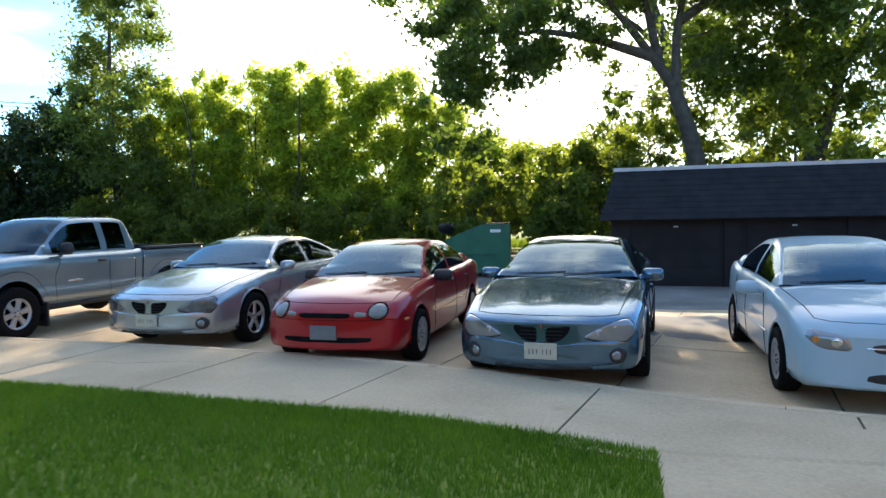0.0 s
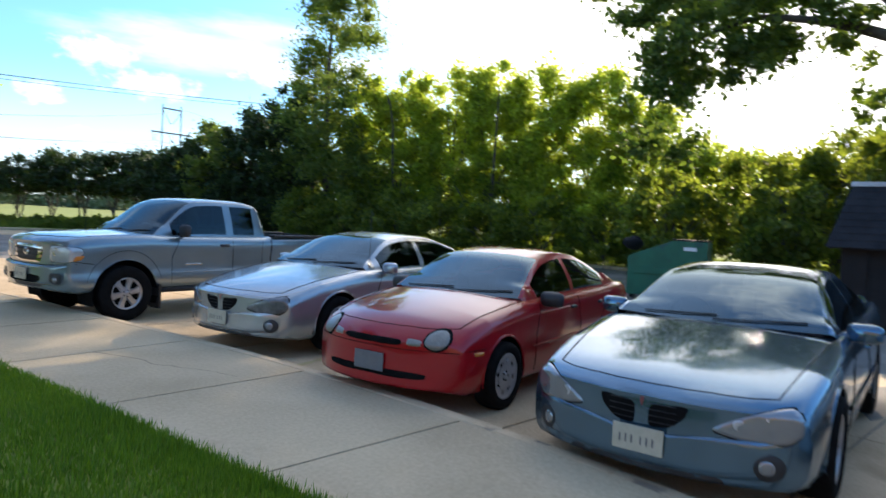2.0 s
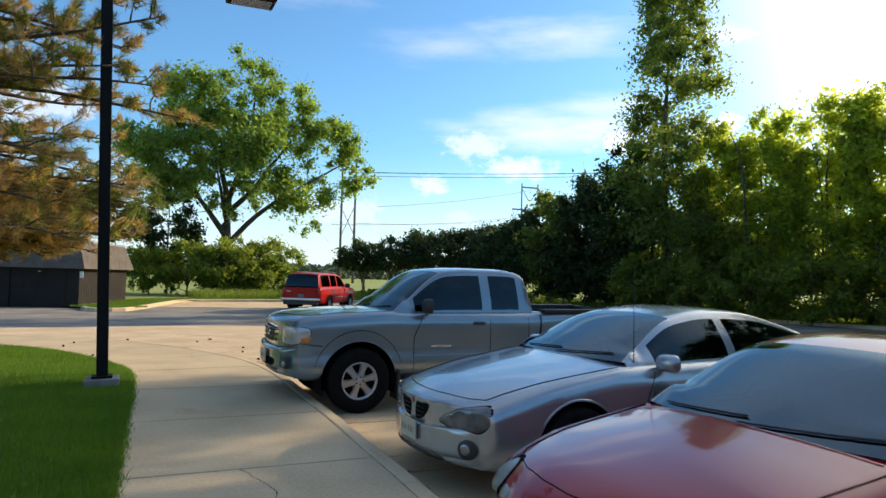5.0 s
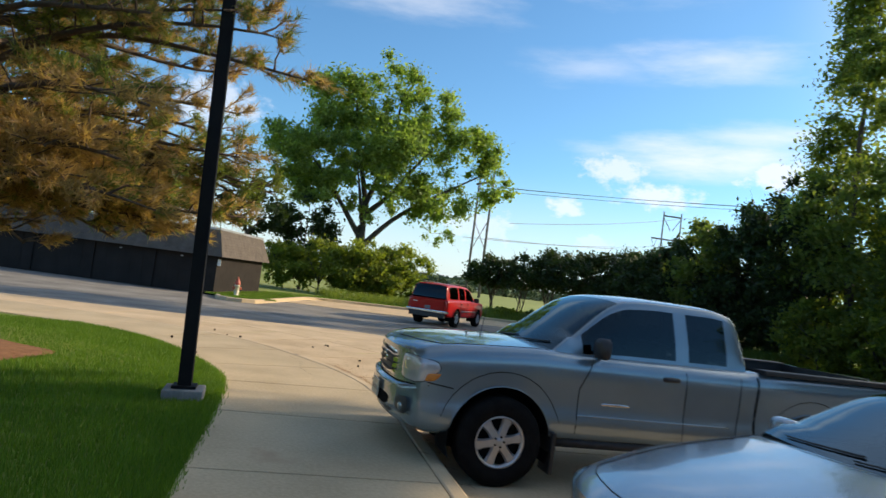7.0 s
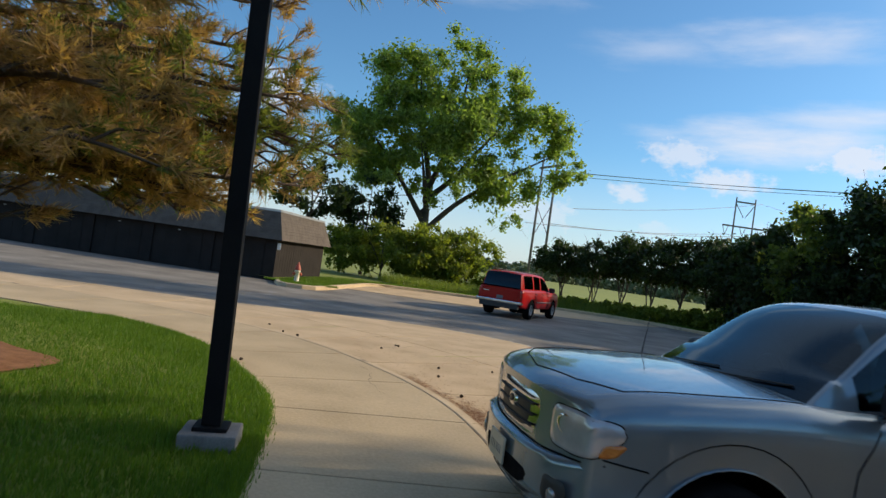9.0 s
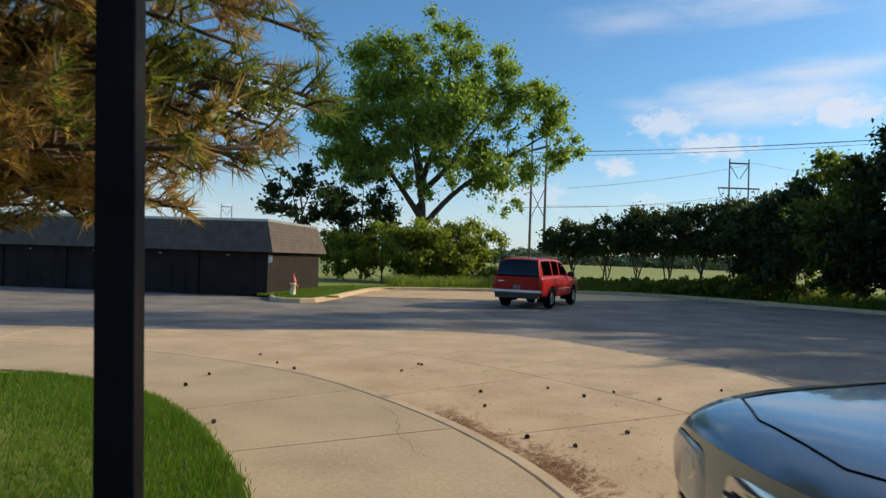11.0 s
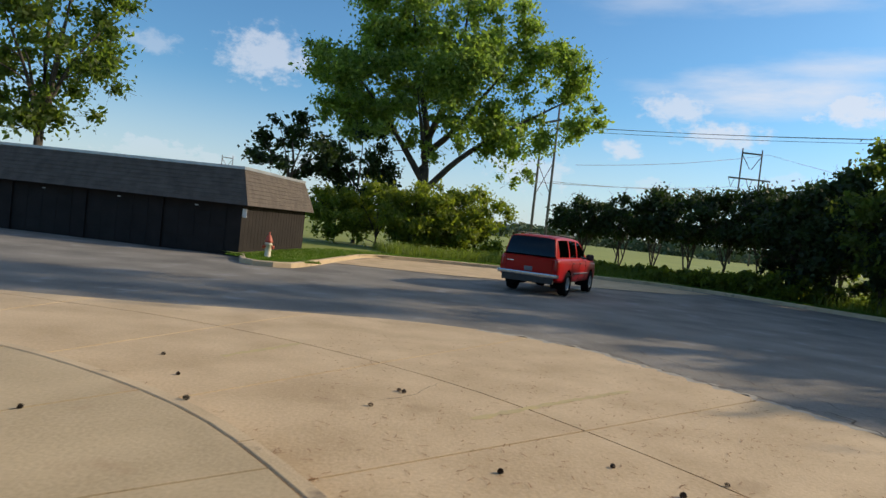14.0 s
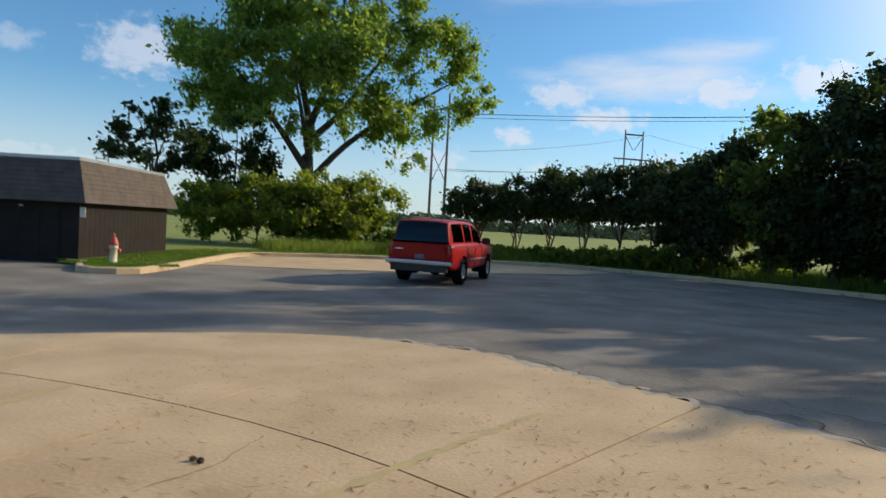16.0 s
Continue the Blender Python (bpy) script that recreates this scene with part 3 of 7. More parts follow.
def tree(name, base, height, crown_r, crown_z0, trunk_r, material, n_leaf, leaf, label, category="tree", clumps=40, lean=(0, 0), shape="round", forks=1, group="", droop=0.0, twigs=True, thin=1.0, tight=1.0, lobes=None, stems=None):
    """A trunk with limbs, and a crown of leaf clumps at the ends of the limbs. Placed in the world with its base at the thing's origin.
    lobes: parts of the crown (x, y, z, rx, ry, rz); stems: the main limbs as lines of (x, y, z), the first one the trunk."""
    th = thing(name, Matrix.Translation(base), label, category, group)
    cz, rz = (height + crown_z0) / 2, (height - crown_z0) / 2
    cen = np.array([lean[0], lean[1], cz])
    C, R = [], []
    if lobes:
        vol = np.array([l[3] * l[4] * l[5] for l in lobes]) ** 0.7
        pick = rng.choice(len(lobes), clumps, p=vol / vol.sum())
    for i in range(clumps):
        v = rng.normal(size=3)
        v /= np.linalg.norm(v)
        rad = rng.uniform(0.35, 1.0) ** 0.5
        if lobes:
            lx, ly, lz, la, lb, lc = lobes[pick[i]]
            p = np.array([lx, ly, lz]) + v * np.array([la, lb, lc]) * rad
            cr = min(la, lc) * rng.uniform(0.16, 0.42)
        elif shape == "spire":      # narrow, pointed
            zz = rng.uniform(-1, 1)
            wid = max(0.12, (1 - zz) / 2) ** 0.42
            a = rng.uniform(0, 2 * math.pi)
            p = cen + np.array([math.cos(a) * wid * crown_r * rad * 0.8, math.sin(a) * wid * crown_r * rad * 0.8, zz * rz])
            cr = crown_r * rng.uniform(0.20, 0.38) * (0.5 + 0.5 * wid)
        else:
            p = cen + v * np.array([crown_r, crown_r, rz]) * rad * 0.92
            if shape == "umbrella":
                p[2] = cen[2] + v[2] * rz * rad * (1.0 if v[2] > 0 else 0.35)
            cr = min(crown_r, rz) * rng.uniform(0.12, 0.30)
        p[2] -= droop * max(0, np.hypot(p[0] - lean[0], p[1] - lean[1]) / crown_r - 0.5) * rz
        C.append(p)
        R.append(cr)
    C, R = np.array(C), np.array(R) * tight
    C[:, 0] = lean[0] + (C[:, 0] - lean[0]) * thin
    bm = bmesh.new()
    if trunk_r > 0:
        nodes, wide = [], []

        def grow(pts, r0, r1, sides, first=1):
            limb(bm, pts, r0, r1, sides)
            for k in range(first, len(pts)):
                nodes.append(np.array(pts[k]))
                wide.append(r0 + (r1 - r0) * k / (len(pts) - 1))

        if stems:
            for k, line in enumerate(stems):
                p = resample3(line, 12)
                grow(p, trunk_r * (1 if k == 0 else 0.48), trunk_r * (0.6 if k == 0 else 0.08), 10, 4 if k == 0 else 1)
        elif shape == "spire":
            grow(bent((0, 0, -0.3), (lean[0], lean[1], height * 0.93), 0, 0.04, 14), trunk_r, 0.03, 9)
        else:
            split = crown_z0 + rz * 0.25
            for f in range(forks):
                foot = (0.22 * f - 0.11 * (forks - 1), 0.1 * f, -0.3)
                top = cen + (rng.normal(size=3) * np.array([1, 1, 0.2]) * crown_r * 0.35 if forks > 1 else 0) + np.array([0, 0, rz * 0.55])
                low = bent(foot, np.array([top[0] * 0.25, top[1] * 0.25, max(split, 0.3)]), 0, 0.06, 5)
                grow(low, trunk_r * (1 if f == 0 else 0.7), trunk_r * 0.62, 9, 3)
                grow(arch_line(low[-1], top, 0.6), trunk_r * 0.6, 0.025, 8)
                for g in range(3 if forks > 1 else 5):
                    a = 2 * math.pi * (g + rng.uniform(0, 0.7)) / (3 if forks > 1 else 5)
                    end = cen + np.array([math.cos(a) * crown_r * 0.62 * thin, math.sin(a) * crown_r * 0.62, rz * rng.uniform(-0.1, 0.6)])
                    grow(arch_line(low[-1 - g % 2], end, 0.65), trunk_r * 0.42, 0.02, 6)
        for p in C[np.argsort(np.linalg.norm(C - cen, axis=1))]:
            N, Wd = np.array(nodes), np.array(wide)
            d = N - p
            cost = np.linalg.norm(d, axis=1) + 1.2 * np.maximum(0, d[:, 2] + 0.25 * np.hypot(d[:, 0], d[:, 1]))
            j = int(np.argmin(cost))
            r0 = min(Wd[j] * 0.6, 0.012 * np.linalg.norm(d[j]) + 0.02)
            grow(arch_line(N[j], p, 0.5, 0.2, 5), r0, 0.01, 5, 2)
            if twigs:
                for k in range(3):
                    limb(bm, bent(N[j] + (p - N[j]) * rng.uniform(0.5, 0.9), p + rng.normal(size=3) * 0.5, 0, 0.2, 3), min(0.02, r0 * 0.6), 0.006, 4)
        part("trunk", bm, M_bark, th, smooth=True)
    else:
        bm.free()
    w = R ** 2.0
    idx = rng.choice(len(C), n_leaf, p=w / w.sum())
    d = rng.normal(size=(n_leaf, 3))
    d /= np.linalg.norm(d, axis=1)[:, None]
    rr = np.minimum(np.abs(rng.normal(size=n_leaf)) * 0.66, 1.5)
    P = C[idx] + d * (R[idx] * rr)[:, None] * np.array([1.15, 1.15, 0.85])
    P += rng.normal(size=P.shape) * 0.10
    P[:, 2] = np.maximum(P[:, 2], 0.08)
    V, F = leaves(P, leaf)
    raw_mesh("crown", V, F, material, th, "stuff")
    return th


def resample3(line, k):
    """k + 1 points along a bent line in space, a little smoothed."""
    p = np.array(line, float)
    s = np.r_[0, np.cumsum(np.linalg.norm(np.diff(p, axis=0), axis=1))]
    u = np.linspace(0, s[-1], k + 1)
    q = np.stack([np.interp(u, s, p[:, i]) for i in range(3)], 1)
    q[1:-1] = (q[:-2] + 2 * q[1:-1] + q[2:]) / 4
    return list(q)


HEDGE = "trees in the hedge behind the lot"
# the hedge along the back of the lot
for x, y, h, r in ((31.4, 7.5, 7.0, 3.0), (30.9, 10.6, 9.4, 3.1), (30.4, 13.4, 11.5, 3.2), (29.9, 16.2, 11.9, 3.2), (29.4, 19.0, 11.8, 3.2), (28.7, 21.6, 11.8, 3.1), (27.9, 24.2, 11.4, 2.9), (27.2, 26.4, 11.0, 2.7)):
    tree("hedge_tree", (x, y, -0.15), h, r, 0.8, 0.15, M_leaf_hedge, 23000, 0.215, "dense backlit leafy tree with yellow-green top", clumps=85, forks=2, group=HEDGE, thin=0.30)
for x, y, h, r in ((28.6, 8, 2.6, 2.6), (28.0, 11.5, 3.2, 2.6), (27.4, 14.6, 3.4, 2.4), (26.8, 17.4, 3.4, 2.4), (26.0, 20.2, 3.2, 2.4), (25.3, 22.8, 3.4, 2.4), (24.6, 25.6, 3.4, 2.2), (24.0, 28.4, 3.4, 2.2),
                   (32, 3, 5.5, 3.2), (30.6, 9, 4.4, 3.0), (30.2, 12.6, 4.6, 3.0), (29.6, 16, 5, 3.0), (28.8, 19.6, 5, 3.0), (28.0, 23, 5, 3.0), (27.4, 26.4, 5, 2.8), (27.4, 32, 5.6, 2.8), (19.2, 43.4, 0.9, 1.5), (20.6, 41.2, 1.1, 1.5), (21.6, 38.8, 1.6, 1.6), (17.4, 45.4, 0.8, 1.5), (15.2, 46.6, 0.7, 1.5)):
    tree("bush", (x, y, -0.1), h, r, 0.05, 0.05, M_leaf_under if x < 29 else M_leaf_hedge, 7000, 0.21, "dense green undergrowth bush at the back of the lot", "bush", clumps=34, group="undergrowth at the back of the lot", twigs=False)
# the tall poplar
tree("poplar_tree", (26.2, 28.8, 0), 19.6, 4.7, 1.6, 0.26, M_leaf_pop, 44000, 0.21, "tall narrow poplar with silvery green leaves", clumps=170, shape="spire", tight=0.82)
tree("poplar_tree", (26.6, 31.0, 0), 11.5, 3.4, 1.2, 0.18, M_leaf_pop, 12000, 0.21, "young poplar beside the tall one", clumps=60, shape="spire")
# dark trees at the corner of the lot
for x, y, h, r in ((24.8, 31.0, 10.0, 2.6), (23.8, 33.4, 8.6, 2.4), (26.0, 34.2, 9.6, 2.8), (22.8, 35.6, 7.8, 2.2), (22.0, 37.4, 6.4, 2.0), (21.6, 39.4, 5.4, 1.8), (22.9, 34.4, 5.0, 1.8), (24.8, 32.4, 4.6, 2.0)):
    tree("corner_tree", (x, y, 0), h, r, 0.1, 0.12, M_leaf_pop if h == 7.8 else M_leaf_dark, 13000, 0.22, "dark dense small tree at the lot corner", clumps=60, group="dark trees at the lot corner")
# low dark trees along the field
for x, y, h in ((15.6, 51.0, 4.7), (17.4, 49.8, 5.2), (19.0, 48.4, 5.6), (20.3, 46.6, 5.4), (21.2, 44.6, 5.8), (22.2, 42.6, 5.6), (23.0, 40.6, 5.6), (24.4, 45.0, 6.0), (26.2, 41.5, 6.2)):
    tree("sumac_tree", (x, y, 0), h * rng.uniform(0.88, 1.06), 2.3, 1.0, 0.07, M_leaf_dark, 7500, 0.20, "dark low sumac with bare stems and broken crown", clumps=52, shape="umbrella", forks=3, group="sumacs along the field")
# oaks beyond the near garage: a leaning trunk that forks, and a broken crown hanging out over the drive
OAK = [(-2.2, 8.4, 9.0, 2.4, 2.6, 1.9), (-1.7, 9.3, 6.4, 1.7, 1.6, 2.3), (-2.0, 8.0, 7.8, 2.4, 2.2, 1.7), (-1.5, 5.6, 9.8, 2.6, 2.4, 1.7), (0, 2.6, 12.6, 4.0, 4.2, 2.2), (-0.6, 3.4, 8.6, 1.4, 1.6, 0.9), (0.6, -1.6, 13.0, 4.0, 3.6, 2.4), (0.5, -0.6, 9.4, 1.6, 1.4, 0.9), (1.4, -3.4, 8.2, 1.8, 1.6, 1.2), (1.5, 1.0, 4.6, 1.2, 1.8, 1.0), (0.8, -2.6, 10.2, 2.4, 2.2, 1.7), (1.0, -4.8, 9.0, 2.2, 2.3, 2.1), (0.6, -0.7, 7.6, 1.2, 1.2, 1.0), (1.2, 2.6, 6.6, 1.4, 1.4, 1.0)]
OAK_STEMS = [[(0, -0.2, -0.3), (0, 0.1, 2.6), (0, 0.55, 5.0), (0, 1.2, 7.0)], [(0, 1.2, 7.0), (-0.2, 2.4, 8.8), (-0.4, 3.8, 10.6), (-0.6, 5.2, 12.6)], [(0, 1.1, 6.8), (0.1, 1.1, 9.0), (0.3, 0.6, 11.6), (0.4, 0.2, 14.2)],
             [(-0.1, 2.0, 8.2), (-0.8, 4.4, 9.0), (-1.5, 6.6, 9.3), (-1.8, 8.6, 8.6)], [(0.2, 0.9, 9.6), (0.5, -1.2, 11.0), (0.8, -3.2, 12.0)], [(0, 1.7, 7.8), (0.4, 2.2, 10.4), (0.4, 3.0, 13.2)]]
tree("oak_tree", (21.0, -2.9, -0.3), 15.4, 9.0, 5.2, 0.44, M_leaf_oak, 64000, 0.21, "big spreading oak with dark leaves over the garage", clumps=300, lobes=OAK, stems=OAK_STEMS, tight=1.1)
tree("oak_tree", (25.4, -7.2, -0.3), 17.0, 6.8, 5.4, 0.40, M_leaf_oak, 26000, 0.24, "spreading dark green oak beside the garage", clumps=110, forks=2)
# an added oak, its crown above the view, placed to shade sidewalk and parked cars
tree("oak_tree", (32.4, -4.2, -0.3), 24.0, 9.0, 12.6, 0.40, M_leaf_oak, 26000, 0.33, "tall oak added behind the dumpster, its high crown there to shade the lot", clumps=130, lean=(0, 11.6))
for x, y, h, r in ((24.5, 3.4, 6.0, 2.4), (23.4, 1.2, 5.8, 2.0), (25.5, -1.5, 7.6, 3.0), (22.0, 6.6, 4.8, 2.0), (27, -7, 8, 3.2), (28, 1.5, 7, 3), (22.6, -6.4, 8.2, 2.8), (20.6, 2.6, 4.2, 1.6), (24.2, -11.0, 9.0, 3.2)):
    tree("shrub_tree", (x, y, -0.2), h, r, 0.2, 0.12, M_leaf_under, 8000, 0.21, "dark shrubby tree behind the garage", clumps=46, group="shrubby trees behind the garage")
# cottonwood and what grows under it
COT = [(0.3, 0, 12.4, 4.37, 4.2, 3.0), (-4.3, 0, 10.2, 3.12, 3.0, 2.4), (-2.9, -1, 7.4, 2.29, 2.2, 1.6), (5.8, -0.5, 8.6, 2.97, 2.4, 2.2), (6.93, 0, 13.0, 2.97, 2.8, 2.2), (10.32, 0, 10.6, 1.72, 1.6, 2.4), (0.7, 0, 17.2, 3.12, 3.0, 2.3), (-3.1, 0.4, 15.0, 2.91, 3.0, 2.4), (4.67, 0.4, 16.0, 2.75, 2.6, 2.0), (5.57, -1, 5.6, 1.83, 1.4, 1.0), (-0.9, -2.2, 9.4, 2.08, 1.8, 1.5), (-6.5, 0, 11.6, 2.08, 2.0, 2.0), (-5.3, 0, 8.2, 2.08, 2.0, 1.4), (1.7, -2.0, 9.6, 2.5, 1.6, 1.8), (9.19, 0, 13.4, 2.06, 2.0, 1.6), (0.5, -2.6, 7.0, 2.29, 1.4, 1.3)]
COT_STEMS = [[(0, 0, -0.3), (0.1, 0, 3.0), (-0.1, 0, 5.2), (0, 0, 7.4)], [(0, 0, 7.4), (-0.6, 0, 9.8), (-1.4, 0.2, 12.5), (-1.8, 0.3, 16.0)], [(0, 0, 7.4), (0.8, 0.2, 9.6), (1.6, 0, 12.4), (1.8, 0, 16.8)], [(-0.1, 0, 4.6), (-1.6, -0.4, 6.6), (-3.4, -0.2, 9.0), (-5.2, 0, 11.0)],
             [(0.2, 0, 4.0), (1.8, -0.3, 6.0), (4.0, -0.4, 7.8), (6.2, -0.2, 9.2), (9.6, 0, 11.4)], [(0, 0, 6.4), (1.8, 0.4, 8.2), (3.8, 0.4, 11.2), (5.8, 0.2, 14.0)], [(0, 0, 5.6), (-0.6, -1.4, 7.4), (-1.2, -2.2, 9.6)]]
tree("cottonwood_tree", (5.5, 55.0, 0), 20.8, 9.8, 4.6, 0.50, M_leaf_cot, 95000, 0.235, "big sunlit cottonwood with open crown and grey limbs", clumps=330, lobes=COT, stems=COT_STEMS, tight=1.15)
for x, y, h, r in ((2.4, 50.5, 4.0, 2.6), (5.6, 50.0, 4.4, 2.8), (8.4, 50.5, 4.2, 2.6), (0.0, 51.5, 3.6, 2.4), (4.4, 49.4, 4.0, 2.2), (7.0, 49.6, 3.8, 2.2)):
    tree("shrub", (x, y, 0), h, r, 0.05, 0.07, M_leaf_shrub, 9000, 0.18, "sunlit yellow-green shrub under the cottonwood", "bush", clumps=50, group="shrubs under the cottonwood", twigs=False)
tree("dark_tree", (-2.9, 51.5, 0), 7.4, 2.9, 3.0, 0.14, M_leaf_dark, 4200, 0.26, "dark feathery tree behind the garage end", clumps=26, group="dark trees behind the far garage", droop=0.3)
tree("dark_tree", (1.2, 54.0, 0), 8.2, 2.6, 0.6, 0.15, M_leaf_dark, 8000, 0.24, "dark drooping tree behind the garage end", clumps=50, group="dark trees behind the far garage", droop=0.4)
tree("left_tree", (-14.8, 47.0, 0), 15.5, 4.0, 3.0, 0.3, M_leaf_oak, 18000, 0.26, "leafy green tree behind the far garage", clumps=80)

# ---- the pine beside the lamp ----
pine = thing("pine_tree", pose(-5.25, 12.4, 0.12), "pine with many dead brown needles over a mulch ring", "tree")
bm = bmesh.new()
limb(bm, bent((0, 0, -0.2), (0.1, 0.1, 11), 0, 0.03, 10), 0.2, 0.05, 10)
part("trunk", bm, M_barkp, pine, smooth=True)
tuft_p, tuft_d, tuft_dead = [], [], []
n_br = 105
for i in range(n_br + 41):
    low = i >= n_br
    z0 = 1.75 + 6.2 * (min(i, n_br) / n_br) ** 1.1
    az = i * 2.399 + rng.normal() * 0.2
    reach = min(3.9 if z0 < 2.6 else 4.9, (5.2 - 0.33 * (z0 - 1.9)) * rng.uniform(0.78, 1.06))
    drop = rng.uniform(-0.05, 0.12) * reach + (0.25 if z0 < 3 else 0)
    if low:        # drooping lower branches over the lawn
        z0, az, reach, drop = rng.uniform(2.0, 2.6), rng.uniform(-1.3, 0.3), rng.uniform(1.6, 3.2), rng.uniform(0.35, 0.8)
    if i >= n_br + 16:
        az, reach, drop = rng.uniform(-0.45, 0.4), rng.uniform(2.2, 3.3), rng.uniform(0.3, 1.0)
    green = i >= n_br + 32
    if green:      # long branches that reach over the path
        z0, az, reach, drop = rng.uniform(2.3, 3.2), rng.uniform(-0.10, 0.07), rng.uniform(3.4, 4.2), rng.uniform(0.65, 1.1)
    if 0.08 < az % (2 * math.pi) < 2.0 and z0 < 3.0 and not low:
        reach *= 0.55
    tip = np.array([math.cos(az) * reach, math.sin(az) * reach, z0 + 0.25 * reach - drop - 0.35])
    pts = bent((0.02, 0.02, z0), tip, 0.05, 0.12, 9)
    bm = bmesh.new()
    limb(bm, pts, 0.055 if not low else 0.035, 0.012, 6)
    for k in range(3, 9):
        for sgn in (-1, 1):
            for rep in range(2):
                base_ = pts[k - 1] + (pts[k] - pts[k - 1]) * rng.uniform(0, 1)
                side = np.cross(tip, (0, 0, 1))
                side /= np.linalg.norm(side)
                ln = rng.uniform(0.35, 0.95) * (1.15 - 0.07 * k)
                end = base_ + (side * sgn * 0.75 + (tip / np.linalg.norm(tip)) * 0.6 + np.array([0, 0, rng.uniform(-0.45, 0.25)])) * ln
                sub = bent(base_, end, 0.03, 0.2, 4)
                limb(bm, sub, 0.013, 0.004, 4)
                for q in range(9 if not low else 4 if green else 6):
                    t = rng.uniform(0.55, 1.0)
                    tuft_p.append(base_ + (end - base_) * t + rng.normal(size=3) * 0.035)
                    tuft_d.append((end - base_) / ln + rng.normal(size=3) * 0.35)
                    tuft_dead.append(rng.random() < (0.8 if green else 0.9 if low else 0.72 if t < 0.75 else 0.42))
    part("branch", bm, M_barkp, pine, smooth=True)
tuft_p, tuft_d, tuft_dead = np.array(tuft_p), np.array(tuft_d), np.array(tuft_dead)
tuft_d /= np.linalg.norm(tuft_d, axis=1)[:, None]
# dead needles come in patches
patchy = np.array([noise.noise(Vector(p * 0.55)) for p in tuft_p])
tuft_dead = (tuft_dead & (patchy > -0.4)) | (patchy > 0.2)
for nm, sel, mm in (("green_needles", ~tuft_dead, M_needle), ("brown_needles", tuft_dead, M_needle_dead)):
    P, D = tuft_p[sel], tuft_d[sel]
    k = 16
    n = len(P) * k
    P, D = np.repeat(P, k, 0), np.repeat(D, k, 0)
    P = P + D * rng.uniform(-0.10, 0.06, n)[:, None]
    d = D * 0.8 + rng.normal(size=(n, 3)) * 0.5
    d /= np.linalg.norm(d, axis=1)[:, None]
    w = np.cross(d, rng.normal(size=(n, 3)))
    w /= np.linalg.norm(w, axis=1)[:, None]
    ln = rng.uniform(0.10, 0.17, n)[:, None]
    V = np.stack([P - w * 0.0060, P + w * 0.0060, P + d * ln], 1).reshape(-1, 3)
    raw_mesh(nm, V, np.arange(3 * n).reshape(-1, 3), mm, pine, "stuff")

# mulch ring
bm = bmesh.new()
ringv = [bm.verts.new((-5.0 + (1.35 + 0.12 * math.sin(5 * a)) * math.cos(a), 12.35 + (1.15 + 0.1 * math.cos(4 * a)) * math.sin(a), 0.155)) for a in np.linspace(0, 2 * math.pi, 40, endpoint=False)]
cv = bm.verts.new((-5.0, 12.35, 0.22))
for i in range(40):
    bm.faces.new((ringv[i], ringv[(i + 1) % 40], cv))
tagged(part("mulch", bm, M_mulch, smooth=True), "ring of orange-brown bark mulch round the pine", "mulch", kind="stuff")

# ---- lawn and long grass ----
lawn_line = resample(LAWN, 240)


def lawn_x(y):
    return np.interp(y, lawn_line[:, 1], lawn_line[:, 0])


def blades(name, X, Y, Z, hgt, wid, material, label, lean=0.5):
    n = len(X)
    a = rng.uniform(0, 2 * math.pi, n)
    t = np.stack([np.cos(a), np.sin(a), 0 * a], 1)
    h = hgt * rng.uniform(0.55, 1.25, n)
    tip = rng.normal(size=(n, 3)) * lean * 0.5
    tip[:, 2] = 1
    P = np.stack([X, Y, Z], 1)
    V = np.stack([P - t * wid, P + t * wid, P + tip * h[:, None]], 1).reshape(-1, 3)
    ob = raw_mesh(name, V, np.arange(3 * n).reshape(-1, 3), material)
    return tagged(ob, label, "grass", kind="stuff")


n = 330000
Y = rng.uniform(0.02, 16.5, n)
depth = rng.uniform(0, 1, n) ** 1.7 * 8.5
X = lawn_x(Y) + 0.03 * rng.normal(size=n) - depth
keep = ~(((X + 5.0) / 1.3) ** 2 + ((Y - 12.35) / 1.1) ** 2 < 1) & ~((np.abs(X + 1.77) < 0.21) & (np.abs(Y - 10.53) < 0.21))
X, Y = X[keep], Y[keep]
Zb = np.array([walk_top(0, y) for y in np.linspace(0, 17, 200)])
Z = np.interp(Y, np.linspace(0, 17, 200), Zb) - 0.02
blades("lawn_grass", X, Y, Z, 0.062, 0.0055, M_blade, "mown green lawn beside the sidewalk")
# long grass on the bank behind the far kerb, and short turf on the island
bk = resample(BACK, 400)
tg = np.gradient(bk, axis=0)
nr = np.stack([tg[:, 1], -tg[:, 0]], 1) / np.linalg.norm(tg, axis=1)[:, None]
n = 60000
i = rng.integers(60, 345, n)
off = 1.6 + rng.uniform(0, 1, n) ** 0.8 * 3.5
XY = bk[i] + nr[i] * off[:, None] + rng.normal(size=(n, 2)) * 0.12
blades("long_grass", XY[:, 0], XY[:, 1], np.full(n, 0.03), 0.55, 0.016, M_long, "tall unmown grass along the edge of the lot", 0.6)
n = 90000
i = rng.integers(80, 398, n)
off = 0.19 + rng.uniform(0, 1, n) * 2.4
XY = bk[i] + nr[i] * off[:, None]
Zv = np.array([lot_z(*p) for p in bk])[i] + 0.12
blades("verge_grass", XY[:, 0], XY[:, 1], Zv, 0.07, 0.012, M_blade, "short green verge behind the far kerb")

